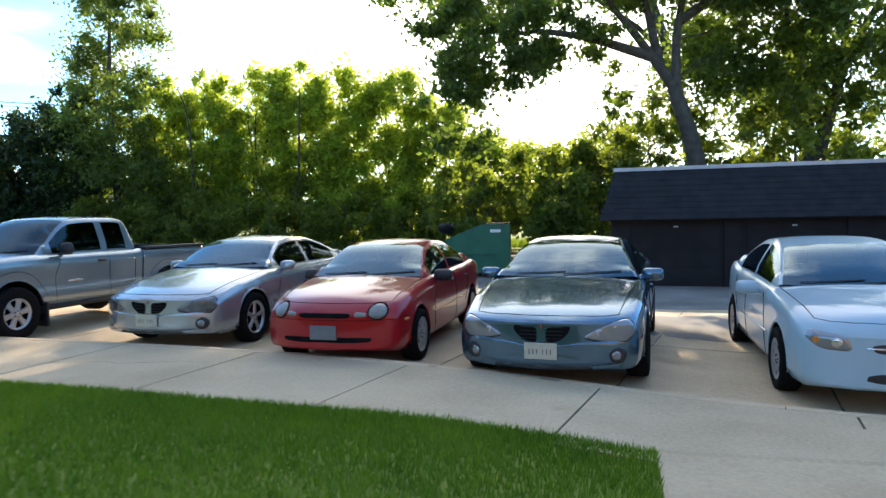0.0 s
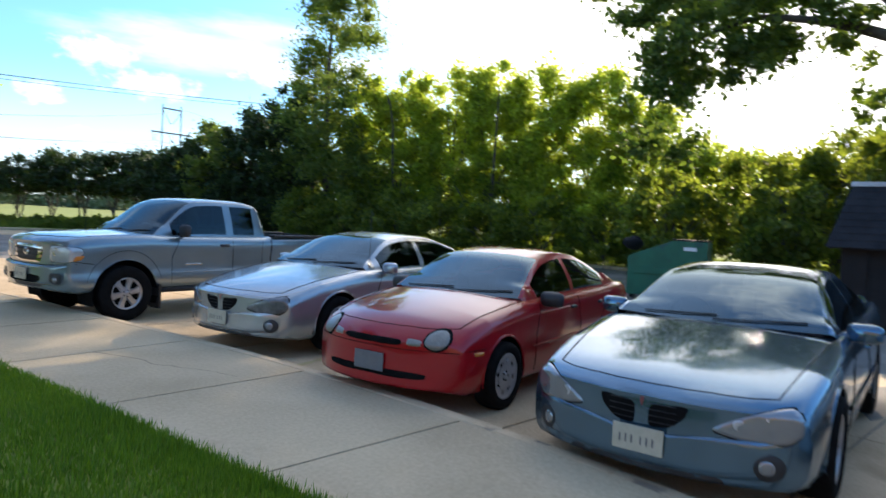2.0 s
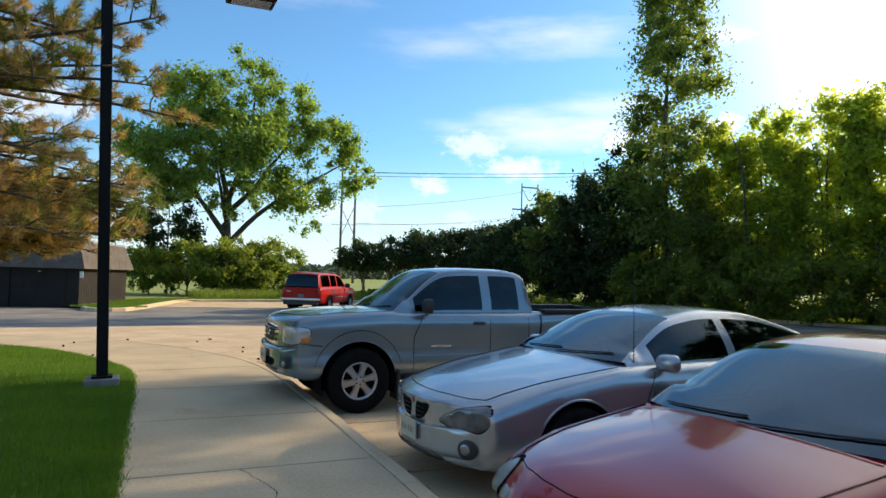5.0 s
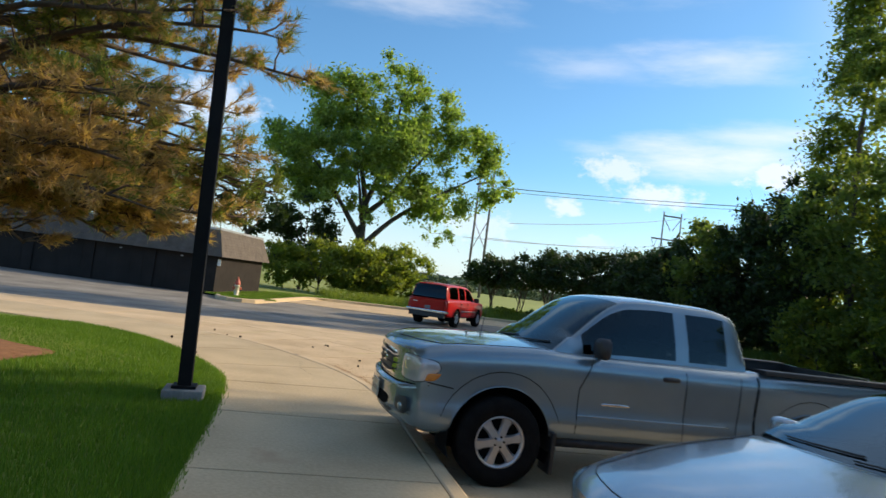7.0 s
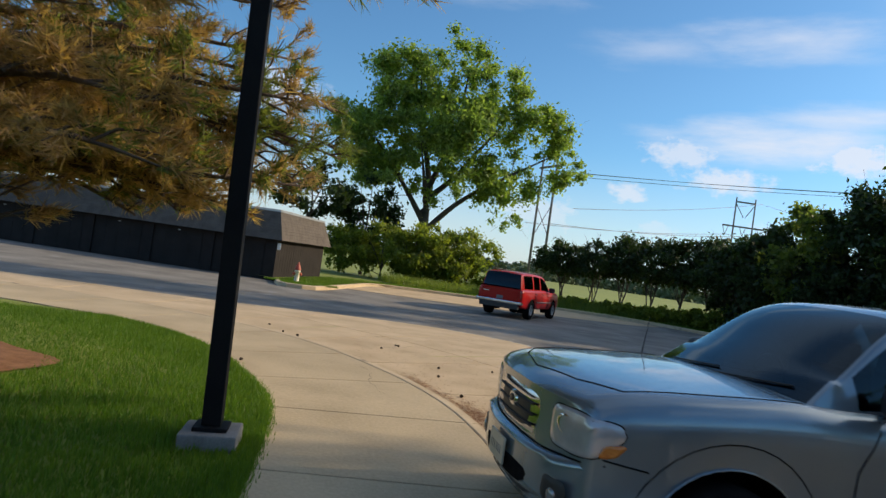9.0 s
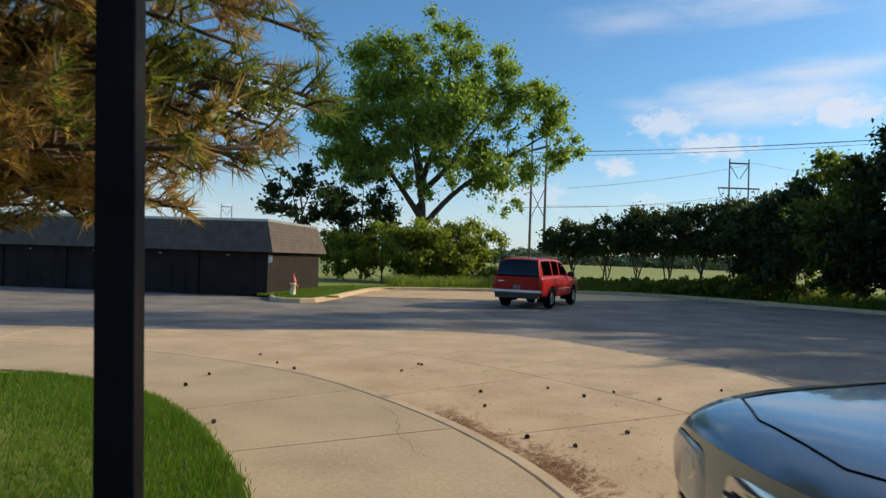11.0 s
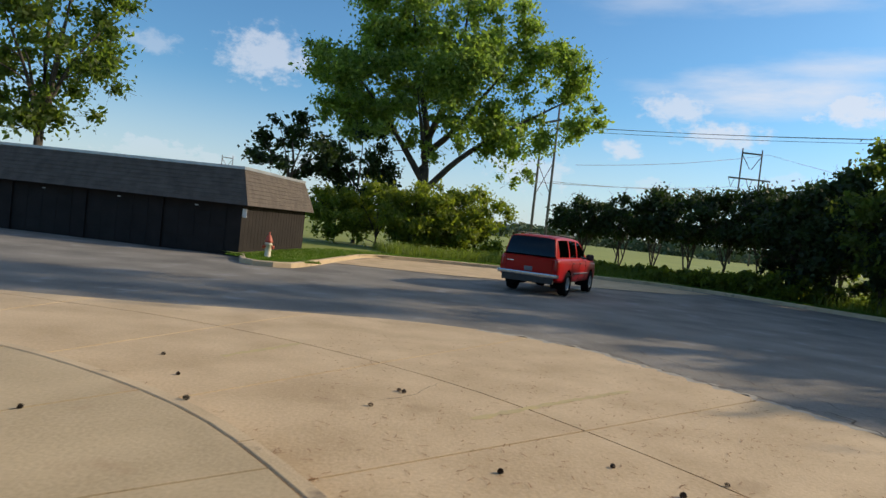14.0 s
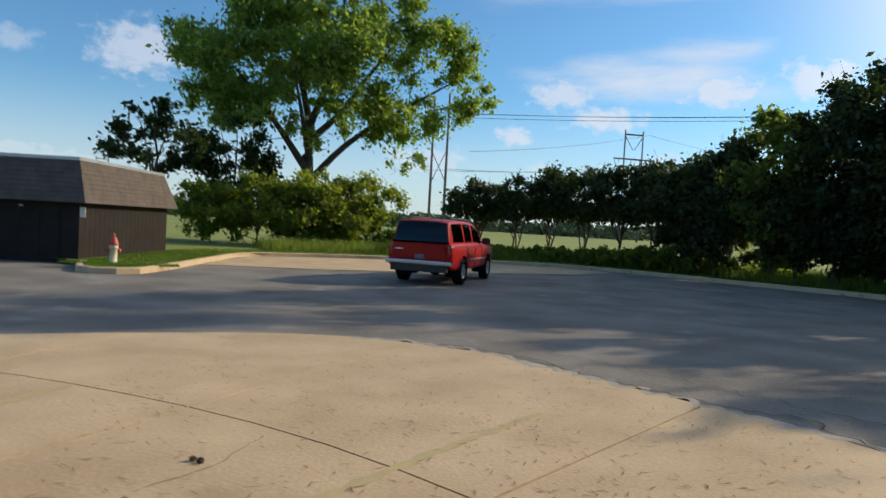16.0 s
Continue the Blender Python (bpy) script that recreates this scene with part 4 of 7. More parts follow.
# ---- far woods and power line ----
P = []
for az in np.arange(-60, 75, 0.22):
    d = 430 + 60 * math.sin(az * 0.35) + rng.normal() * 18
    h = 6 + 5 * abs(noise.noise(Vector((az * 0.3, 1.7, 0)))) + rng.normal() * 1.0
    for k in range(60):
        P.append((d * math.sin(radians(az)) + rng.normal() * 3.0, 12 + d * math.cos(radians(az)) + rng.normal() * 3.0, rng.uniform(0, 1) ** 0.7 * h - 0.3))
V, F = leaves(np.array(P), 2.9, 0.3, 0.6)
tagged(raw_mesh("far_woods", V, F, M_far), "distant line of woods on the horizon", "woods", kind="stuff")

M_wood = mat("grey_pole_wood", (0.10, 0.09, 0.08), (0.17, 0.155, 0.14), 0.9, scale=2, fine=20)
M_wire = mat("wire", (0.12, 0.13, 0.14), (0.16, 0.17, 0.18), 0.5, 0.5)


def pylon(x, y, turn, h, wide_arm=True):
    p = thing("power_pylon", pose(x, y, 0, 0, 0, turn), "tall wooden H-frame power pylon in the field", "pylon", "power pylons")
    for s in (-1, 1):
        bm = bmesh.new()
        tube(bm, (s * 3.1, 0, -1), (s * 3.1, 0, h), 0.34, 0.22, 8)
        part("pole", bm, M_wood, p)
    for z, w in ((h - 1.6, 3.1), (h - 9.5, 6.6)) if wide_arm else ((h - 3.4, 4.2),):
        bm = bmesh.new()
        box(bm, -w, w, -0.2, 0.2, z, z + 0.45)
        part("crossarm", bm, M_wood, p)
    for sx in (-1, 1):
        bm = bmesh.new()
        if wide_arm:
            tube(bm, (sx * 3.1, 0, h - 1.8), (sx * 0.3, 0, h - 6.2), 0.12, 0.12, 5)
        else:
            tube(bm, (sx * 3.1, 0, h - 12.5), (-sx * 3.1, 0, h - 19.5), 0.09, 0.09, 5)
        part("brace", bm, M_wood, p)
    for x0 in (-5.6, 0.0, 5.6) if wide_arm else ():
        bm = bmesh.new()
        tube(bm, (x0 - 0.9, 0, h - 9.5), (x0, 0, h - 12.2), 0.09, 0.09, 5)
        tube(bm, (x0 + 0.9, 0, h - 9.5), (x0, 0, h - 12.2), 0.09, 0.09, 5)
        part("insulator", bm, M_wire, p)
    return p


PY = [(48, 154), (187, 124.5), (420, 75)]
turn = math.degrees(math.atan2(-29.5, 139)) + 15
pylon(46.4, 154, -76, 31.0, False)
pylon(187, 124.5, turn, 39.5)
pylon(126, 196, -8, 36.0)
pylon(-62, 420, 20, 30)
a = Vector((math.cos(radians(turn)), math.sin(radians(turn)), 0))
for off, z in ((-3.1, 26.8), (0, 26.2), (3.1, 27.4)):
    bm = bmesh.new()
    for (x0, y0), (x1, y1) in zip(PY, PY[1:]):
        p0, p1 = Vector((x0, y0, z + (12.3 if x0 > 100 else 0))) + a * off, Vector((x1, y1, z + 12.3)) + a * off
        sag = 0.012 * (p1 - p0).length
        pr = None
        for t in np.linspace(0, 1, 22):
            q = p0.lerp(p1, t) - Vector((0, 0, sag * 4 * t * (1 - t)))
            if pr is not None:
                tube(bm, pr, q, 0.055, 0.055, 4, False)
            pr = q
    tagged(part("power_line", bm, M_wire), "thin power line between the pylons", "power line", "power lines")

# the second line, which drops away from the nearer pylon to the farther one
for off, z0, z1 in ((-5.6, 14.0, 23.8), (0, 14.6, 23.8), (5.6, 19.0, 35.0)):
    bm = bmesh.new()
    for q0, q1 in (((48 + off, 154, z0), (126 + off, 196, z1)), ((126 + off, 196, z1), (250 + off, 240, z1))):
        pr = None
        for t in np.linspace(0, 1, 18):
            q = Vector(q0).lerp(Vector(q1), t) - Vector((0, 0, 4.0 * t * (1 - t)))
            if pr is not None:
                tube(bm, pr, q, 0.055, 0.055, 4, False)
            pr = q
    tagged(part("power_line", bm, M_wire), "thin power line between the pylons", "power line", "power lines")

# ---- vehicles ----
from mathutils.bvhtree import BVHTree


def paint(name, c, metal=0.55, rough=0.33, coat=0.8):
    d = tuple(v * 0.86 for v in c)
    return mat(name, d, c, rough, metal, scale=2.5, fine=400, coat=coat, spec=0.15)


def glassmat(name, tint, gloss_rough=0.02, ior=1.95):
    m = bpy.data.materials.new(name)
    m.use_nodes = True
    nt = m.node_tree
    nt.nodes.remove(nt.nodes["Principled BSDF"])
    fr, tr, gl, mx = (nt.nodes.new(k) for k in ("ShaderNodeFresnel", "ShaderNodeBsdfTransparent", "ShaderNodeBsdfGlossy", "ShaderNodeMixShader"))
    fr.inputs[0].default_value = ior
    tr.inputs[0].default_value = (*tint, 1)
    gl.inputs["Roughness"].default_value = gloss_rough
    gl.inputs["Color"].default_value = (0.74, 0.93, 1.0, 1)
    nt.links.new(fr.outputs[0], mx.inputs[0])
    nt.links.new(tr.outputs[0], mx.inputs[1])
    nt.links.new(gl.outputs[0], mx.inputs[2])
    nt.links.new(mx.outputs[0], nt.nodes["Material Output"].inputs[0])
    return m


M_black = mat("black_plastic", (0.012, 0.012, 0.013), (0.03, 0.03, 0.03), 0.5, scale=9, fine=200, bump=0.05)
M_tyre = mat("tyre_rubber", (0.006, 0.006, 0.006), (0.013, 0.0125, 0.012), 0.9, spec=0.08, scale=12, fine=120, bump=0.2)
M_well = mat("wheel_well", (0.006, 0.006, 0.006), (0.012, 0.012, 0.012), 0.95, spec=0.05)
M_rim = mat("alloy", (0.42, 0.42, 0.42), (0.58, 0.58, 0.58), 0.35, 0.75, scale=8, fine=120)
M_hubcap = mat("painted_hubcap", (0.38, 0.38, 0.38), (0.5, 0.5, 0.5), 0.4, 0.5, scale=8, fine=120)
M_chrome = mat("chrome", (0.6, 0.6, 0.6), (0.75, 0.75, 0.75), 0.12, 1.0, scale=20, fine=200)
M_lens = mat("headlamp_lens", (0.24, 0.255, 0.27), (0.30, 0.315, 0.33), 0.16, 0.6, scale=3, fine=9, coat=1.0)
M_lens_bright = mat("bright_headlamp", (0.40, 0.41, 0.42), (0.58, 0.59, 0.60), 0.24, 0.35, scale=4, fine=10, coat=1.0)
M_lens_dark = mat("dark_headlamp_lens", (0.05, 0.055, 0.06), (0.16, 0.17, 0.18), 0.2, 0.3, scale=5, fine=12, coat=1.0)
M_lens_old = mat("clouded_lens", (0.17, 0.165, 0.14), (0.25, 0.24, 0.205), 0.3, 0.05, scale=10, fine=80, coat=0.5)
M_amber = mat("amber_lens", (0.55, 0.16, 0.02), (0.7, 0.24, 0.03), 0.2, scale=20, fine=90, coat=0.8)
M_tail = mat("red_lens", (0.32, 0.012, 0.012), (0.42, 0.02, 0.02), 0.2, scale=20, fine=90, coat=0.8)
M_plate = mat("plate_face", (0.46, 0.43, 0.32), (0.55, 0.52, 0.40), 0.4, scale=15, fine=90)
M_plate_ink = mat("plate_ink", (0.10, 0.10, 0.11), (0.15, 0.15, 0.16), 0.5, scale=15, fine=90)
M_dullplate = mat("dull_grey_plate", (0.12, 0.12, 0.125), (0.17, 0.17, 0.175), 0.45, scale=9, fine=90)
M_badge = mat("dull_red_enamel", (0.20, 0.05, 0.045), (0.26, 0.07, 0.06), 0.4, scale=20, fine=90)
M_trim = mat("seat_cloth", (0.035, 0.033, 0.032), (0.06, 0.057, 0.055), 0.9, scale=9, fine=200)
M_glass = glassmat("windshield_glass", (0.12, 0.17, 0.20), 0.012, 2.25)
M_truckglass = glassmat("tinted_windshield_glass", (0.10, 0.16, 0.18), 0.015, 1.5)
M_sideglass = glassmat("side_glass", (0.07, 0.09, 0.09), 0.02, 1.5)
M_rearglass = glassmat("dark_rear_glass", (0.008, 0.008, 0.010), 0.03, 1.5)


def interp(pts, x):
    """Smooth (monotone-ish) interpolation through (x, value) pairs."""
    xs, ys = zip(*pts)
    if x <= xs[0]:
        return ys[0]
    if x >= xs[-1]:
        return ys[-1]
    i = max(k for k in range(len(xs)) if xs[k] <= x)
    i = min(i, len(xs) - 2)
    h = xs[i + 1] - xs[i]
    t = (x - xs[i]) / h

    def slope(k):
        if k == 0 or k == len(xs) - 1:
            j = min(k, len(xs) - 2)
            return (ys[j + 1] - ys[j]) / (xs[j + 1] - xs[j])
        a, b = (ys[k] - ys[k - 1]) / (xs[k] - xs[k - 1]), (ys[k + 1] - ys[k]) / (xs[k + 1] - xs[k])
        return 0.0 if a * b <= 0 else 2 * a * b / (a + b)
    m0, m1 = slope(i) * h, slope(i + 1) * h
    return (2 * t ** 3 - 3 * t * t + 1) * ys[i] + (t ** 3 - 2 * t * t + t) * m0 + (-2 * t ** 3 + 3 * t * t) * ys[i + 1] + (t ** 3 - t * t) * m1


def submesh(verts, faces):
    bm = bmesh.new()
    used = sorted({i for f in faces for i in f})
    vm = {i: bm.verts.new(verts[i]) for i in used}
    for f in faces:
        ids = list(dict.fromkeys(f))
        if len(ids) > 2:
            try:
                bm.faces.new([vm[i] for i in ids])
            except ValueError:
                pass
    bmesh.ops.remove_doubles(bm, verts=bm.verts, dist=0.0006)
    bmesh.ops.recalc_face_normals(bm, faces=bm.faces)
    return bm


def wheel_parts(parent, m, r, rim_r, width, spokes, kind, rim_mat):
    """One wheel: tyre and rim, the outside towards -y."""
    wheel = part("wheel", submesh_lathe([(rim_r * 0.5, -width * 0.1), (rim_r * 0.98, -width * 0.08), (rim_r * 0.98, width * 0.5)], 28), M_well, parent, m=m)
    prof = [(rim_r * 0.97, -width * 0.40), (rim_r * 1.03, -width * 0.47), (rim_r + (r - rim_r) * 0.5, -width * 0.53), (r * 0.965, -width * 0.47),
            (r * 0.995, -width * 0.36), (r, -width * 0.15), (r, width * 0.15), (r * 0.995, width * 0.36), (r * 0.965, width * 0.47), (rim_r, width * 0.45)]
    part("tyre", submesh_lathe(prof, 40), M_tyre, wheel, smooth=True)
    bm = bmesh.new()
    ringp = [(rim_r * 0.99, -width * 0.42), (rim_r * 1.0, -width * 0.45), (rim_r * 0.93, -width * 0.43), (rim_r * 0.88, -width * 0.30)]
    lathe_into(bm, ringp, 36)
    lathe_into(bm, [(0.0, -width * 0.40), (rim_r * 0.16, -width * 0.40), (rim_r * 0.24, -width * 0.34), (rim_r * 0.24, -width * 0.2)], 20)
    if kind == "disc":
        lathe_into(bm, [(rim_r * 0.2, -width * 0.36), (rim_r * 0.55, -width * 0.40), (rim_r * 0.62, -width * 0.40)], 36)
        lathe_into(bm, [(rim_r * 0.80, -width * 0.40), (rim_r * 0.93, -width * 0.42)], 36)
    for i in range(spokes):
        a = 2 * math.pi * i / spokes + 0.2
        ca, sa = math.cos(a), math.sin(a)
        w0, w1 = (0.17, 0.19) if kind == "chunky" else (0.13, 0.12) if kind == "five" else (0.17, 0.22)
        r0 = 0.15 if kind != "disc" else 0.60
        out = []
        for rad, w in ((rim_r * r0, w0 * rim_r), (rim_r * 0.6, w1 * rim_r * 0.85), (rim_r * 0.92, w1 * rim_r * 1.15)):
            for yy, k in ((-width * 0.39, 0.75), (-width * 0.30, 1.1)):
                for s in (-1, 1):
                    out.append(bm.verts.new((ca * rad - sa * w * s * k, yy + (0.02 * width if rad > rim_r * 0.5 else 0), sa * rad + ca * w * s * k)))
        for b in (0, 4):
            for q in ((0, 1, 5, 4), (1, 3, 7, 5), (2, 0, 4, 6)):
                bm.faces.new([out[b + k] for k in q])
    bmesh.ops.recalc_face_normals(bm, faces=bm.faces)
    part("rim", bm, rim_mat, wheel)
    part("brake_disc", submesh_lathe([(0, -width * 0.12), (rim_r * 0.9, -width * 0.12)], 28), M_well, wheel)
    bm = bmesh.new()
    tube(bm, (0, -width * 0.385, 0), (0, -width * 0.42, 0), 0.011, 0.009, 6)
    nut = part("lug_nut", bm, M_well, wheel)
    for i in range(5):
        a = 2 * math.pi * i / 5
        ob = nut if i == 0 else new("lug_nut", nut.data)
        ob.parent = wheel
        ob.matrix_basis = Matrix.Translation((math.cos(a) * rim_r * 0.2, 0, math.sin(a) * rim_r * 0.2))
    return wheel


def lathe_into(bm, prof, n):
    rings = [[bm.verts.new((rr * math.cos(2 * math.pi * i / n), yy, rr * math.sin(2 * math.pi * i / n))) for i in range(n)] for rr, yy in prof]
    for a, b in zip(rings, rings[1:]):
        for i in range(n):
            f = bm.faces.new((a[i], a[(i + 1) % n], b[(i + 1) % n], b[i]))
            f.smooth = True


def submesh_lathe(prof, n):
    bm = bmesh.new()
    lathe_into(bm, prof, n)
    bmesh.ops.remove_doubles(bm, verts=bm.verts, dist=0.0005)
    bmesh.ops.recalc_face_normals(bm, faces=bm.faces)
    return bm


def patch_on(tree, outline, origin, d, off, dome=0.01, rings=4, edge=-0.006):
    """A pad laid on a body: outline in (across, up) round origin, projected along d, proud by off with a domed face."""
    d = Vector(d).normalized()
    up = Vector((0, 0, 1)) if abs(d.z) < 0.9 else Vector((1, 0, 0))
    across = up.cross(d).normalized()
    up = d.cross(across).normalized()
    n = len(outline)
    cx, cy = sum(p[0] for p in outline) / n, sum(p[1] for p in outline) / n
    bm = bmesh.new()
    prev = None
    o = Vector(origin)
    last = None
    for k in range(rings + 1):
        s = 1 - k / rings
        row = []
        for (px, py) in outline if k < rings else [(cx, cy)]:
            q = (cx + (px - cx) * s, cy + (py - cy) * s)
            p = o + across * q[0] + up * q[1]
            hit = tree.ray_cast(p - d * 3, d)
            h = hit[0] if hit[0] is not None else (last if last is not None else p)
            last = h
            lift = edge if k == 0 else off + dome * (1 - s * s)
            row.append(bm.verts.new(h - d * lift))
        if prev:
            for i in range(n):
                if len(row) == 1:
                    bm.faces.new((prev[i], prev[(i + 1) % n], row[0]))
                else:
                    bm.faces.new((prev[i], prev[(i + 1) % n], row[(i + 1) % n], row[i]))
        prev = row
    bmesh.ops.recalc_face_normals(bm, faces=bm.faces)
    for f in bm.faces:
        f.smooth = True
    return bm


def round_outline(pts, n=6):
    """Rounds the corners of an outline."""
    out = []
    m = len(pts)
    for i in range(m):
        a, b, c = (Vector(pts[(i + k) % m]) for k in (-1, 0, 1))
        p, q = b.lerp(a, 0.3), b.lerp(c, 0.3)
        for t in np.linspace(0, 1, n):
            out.append(tuple((1 - t) ** 2 * p + 2 * t * (1 - t) * b + t * t * q))
    return out


def ellipse(rx, ry, n=20):
    return [(rx * math.cos(2 * math.pi * i / n), ry * math.sin(2 * math.pi * i / n)) for i in range(n)]


def seam(tree, pts, d, r=0.004, inset=0.0015):
    """A panel gap: a dark thin line drawn over a body."""
    d = Vector(d).normalized()
    runs = [[]]
    for a, b in zip(pts, pts[1:]):
        a, b = Vector(a), Vector(b)
        k = max(2, int((b - a).length / 0.06))
        for i in range(k + 1):
            p = a.lerp(b, i / k)
            hit = tree.ray_cast(p - d * 2, d)
            if hit[0] is None:
                continue
            h = hit[0] - d * inset
            if runs[-1] and (h - runs[-1][-1]).length < 0.004:
                continue
            if runs[-1] and (h - runs[-1][-1]).length > 0.25:
                runs.append([])
            runs[-1].append(h)
    bm = bmesh.new()
    run = max(runs, key=len)
    if len(run) > 1:
        limb(bm, run, r, r, 5)
    return bm


def build_car(name, S, m, label, category, group):
    """A car with its nose at x = 0, running back along +x, from a table of its profile."""
    car = thing(name, m, label, category, group)
    L, arch = S["L"], S["arch"]
    ax_f, ax_r = S["fo"], S["fo"] + S["wb"]
    xs = set(np.linspace(0, L, int(L / 0.05)).round(3)) | {round(S["cowl"], 3), round(S["back"], 3)}
    for ax in (ax_f, ax_r):
        xs |= {round(ax + arch * math.cos(a), 3) for a in np.linspace(0, math.pi, 17)}
    xs = sorted(xs)
    xs = [x for i, x in enumerate(xs) if i == 0 or x - xs[i - 1] > 0.006]
    bow_f, bow_r, Lf = S["bow"], S.get("bow_r", 0.12), S.get("Lf", 0.7)

    def bend(x, y, w):
        u = min(1.0, abs(y) / max(S["W"] / 2, 0.01))
        return x + bow_f * u ** 2.4 * max(0, 1 - x / Lf) - bow_r * u ** 2.4 * max(0, 1 - (L - x) / Lf)

    SIDE = S.get("side", [(0.0, 0.90), (0.06, 0.955), (0.18, 0.985), (0.34, 0.995), (0.5, 1.0), (0.62, 0.998), (0.72, 0.985), (0.80, 0.985), (0.9, 0.97), (0.96, 0.94), (1.0, 0.90)])
    verts, rows = [], []
    for x in xs:
        w, zt, zb = interp(S["w"], x), interp(S["top"], x), interp(S["bot"], x)
        crown = interp(S["crown"], x)
        half = [(0.0, zb), (0.45 * w, zb)] + [(w * k, zb + (zt - zb) * t) for t, k in SIDE]
        half += [(w * k, zt + crown * (1 - (k / 0.9) ** 2)) for k in (0.8, 0.62, 0.4, 0.2, 0.0)]
        row = []
        for y, z in half:
            row.append(len(verts))
            verts.append((bend(x, y, w), -y, z))
        left = row[:]
        for y, z in half[-2:0:-1]:
            left.append(len(verts))
            verts.append((bend(x, y, w), y, z))
        rows.append(left)
    nper, nh = len(rows[0]), len(SIDE) + 7
    faces = []
    for i in range(len(rows) - 1):
        xm = (xs[i] + xs[i + 1]) / 2
        for j in range(nper):
            f = (rows[i][j], rows[i][(j + 1) % nper], rows[i + 1][(j + 1) % nper], rows[i + 1][j])
            c = np.mean([verts[k] for k in f], axis=0)
            cut = False
            for ax in (ax_f, ax_r):
                if abs(c[1]) > S["W"] / 2 * 0.62 and (c[0] - ax) ** 2 + (c[2] - S["r"]) ** 2 < arch ** 2 and c[2] < S["r"] + arch:
                    cut = True
            if S["cowl"] + 0.30 < xm < S["back"] - 0.25 and abs(c[1]) < S["belt"] * 0.86 and c[2] > interp(S["top"], xm) - 0.12:
                cut = True
            if S.get("bed") and S["bed"][0] < xm < S["bed"][1] and abs(c[1]) < S["bed"][2] and c[2] > 1.0:
                cut = True
            if not cut:
                faces.append(f)
    # close the nose and tail with bowed caps
    for ri, x in ((0, xs[0]), (len(rows) - 1, xs[-1])):
        r = rows[ri]
        prev = None
        cols = 10
        for j in range(nh):
            a, b = r[j], r[(nper - j) % nper]
            ya, yb, z = verts[a][1], verts[b][1], verts[a][2]
            line = [a]
            for k in range(1, cols):
                y = ya + (yb - ya) * k / cols
                line.append(len(verts))
                verts.append((bend(x, y, 1), y, z + (0.0 if j < nh - 6 else 0)))
            line.append(b)
            if prev:
                for k in range(cols):
                    faces.append((prev[k], prev[k + 1], line[k + 1], line[k]))
            prev = line
    # draw the cut edges onto the arch circles
    edge_use = {}
    for f in faces:
        for a, b in zip(f, f[1:] + f[:1]):
            edge_use[frozenset((a, b))] = edge_use.get(frozenset((a, b)), 0) + 1
    rim_v = {v for e, c in edge_use.items() if c == 1 for v in e}
    for v in rim_v:
        x, y, z = verts[v]
        for ax in (ax_f, ax_r):
            dx, dz = x - ax, z - S["r"]
            dd = math.hypot(dx, dz)
            if abs(y) > S["W"] / 2 * 0.6 and 0.7 * arch < dd < 1.35 * arch and z > interp(S["bot"], x) - 0.01:
                if z > interp(S["bot"], x) + 0.03:
                    verts[v] = (ax + dx / dd * arch, y, S["r"] + dz / dd * arch)
    body_bm = submesh(verts, faces)
    tree = BVHTree.FromBMesh(body_bm)
    body = part("body", body_bm, S["paint"], car, smooth=True)
    # wheel wells, lips and wheels
    for ax in (ax_f, ax_r):
        for s in (-1, 1):
            bm = bmesh.new()
            n = 18
            hw = S["W"] / 2
            rings = [[bm.verts.new((ax + (arch + 0.004) * math.cos(a), s * yy, S["r"] + (arch + 0.004) * math.sin(a))) for a in np.linspace(-0.35, math.pi + 0.35, n)] for yy in (hw * 0.55, interp(S["w"], ax) * 0.985)]
            for i in range(n - 1):
                bm.faces.new((rings[0][i], rings[0][i + 1], rings[1][i + 1], rings[1][i]))
            bm.faces.new(rings[0])
            part("wheel_well", bm, M_well, body)
            bm = bmesh.new()
            lip_pts = []
            lip = S.get("lip", 0.012)
            for a in np.linspace(-0.15, math.pi + 0.15, 22):
                p = (ax + (arch + lip * 0.6) * math.cos(a), s * interp(S["w"], ax + arch * math.cos(a)) * 0.985, S["r"] + (arch + lip * 0.6) * math.sin(a))
                if p[2] > interp(S["bot"], ax) - 0.02:
                    lip_pts.append(p)
            limb(bm, lip_pts, lip, lip, 6)
            part("arch_lip", bm, S["paint"], body)
            wm = pose(ax, s * (S["track"] / 2), S["r"], 0, 0, 0 if s < 0 else 180)
            wheel_parts(car, wm, S["r"], S["rim"], S["tw"], S["spokes"], S["wheel"], S.get("rim_mat", M_rim))
    # cabin
    ch, back = S["cowl"], S["back"]
    cx = sorted(set(np.linspace(ch, back, 46).round(3)) | {round(v, 3) for w in S["windows"] for v in w})
    gv, grow = [], []
    roof_f, roof_r = S["roof_f"], S["roof_r"]
    for x in cx:
        zr, zb = interp(S["roof"], x), interp(S["top"], x) - 0.004
        wb = min(interp(S["w"], x) * 0.885, S["belt"])
        wr = wb + (S["roofw"] - wb) * min(1, max(0.0, (zr - zb) / (S["H"] - zb)))
        ze = zb + max(0.0, (zr - zb)) * 0.93
        if zr - zb > 0.15:
            ze = zr - 0.055
        sd = [(wb, zb), (wb + (wr - wb) * 0.06, zb + (ze - zb) * 0.07)]
        sd += [(wb + (wr - wb) * t ** 1.3, zb + (ze - zb) * t) for t in (0.3, 0.55, 0.75, 0.90)] + [(wr, ze)]
        # the windscreen bulges forward at its middle
        tp = [(wr * k, ze + (zr - ze) * math.sqrt(max(0, 1 - k ** 2.5))) for k in (0.965, 0.9, 0.7, 0.45, 0.2, 0.0)]
        row = []
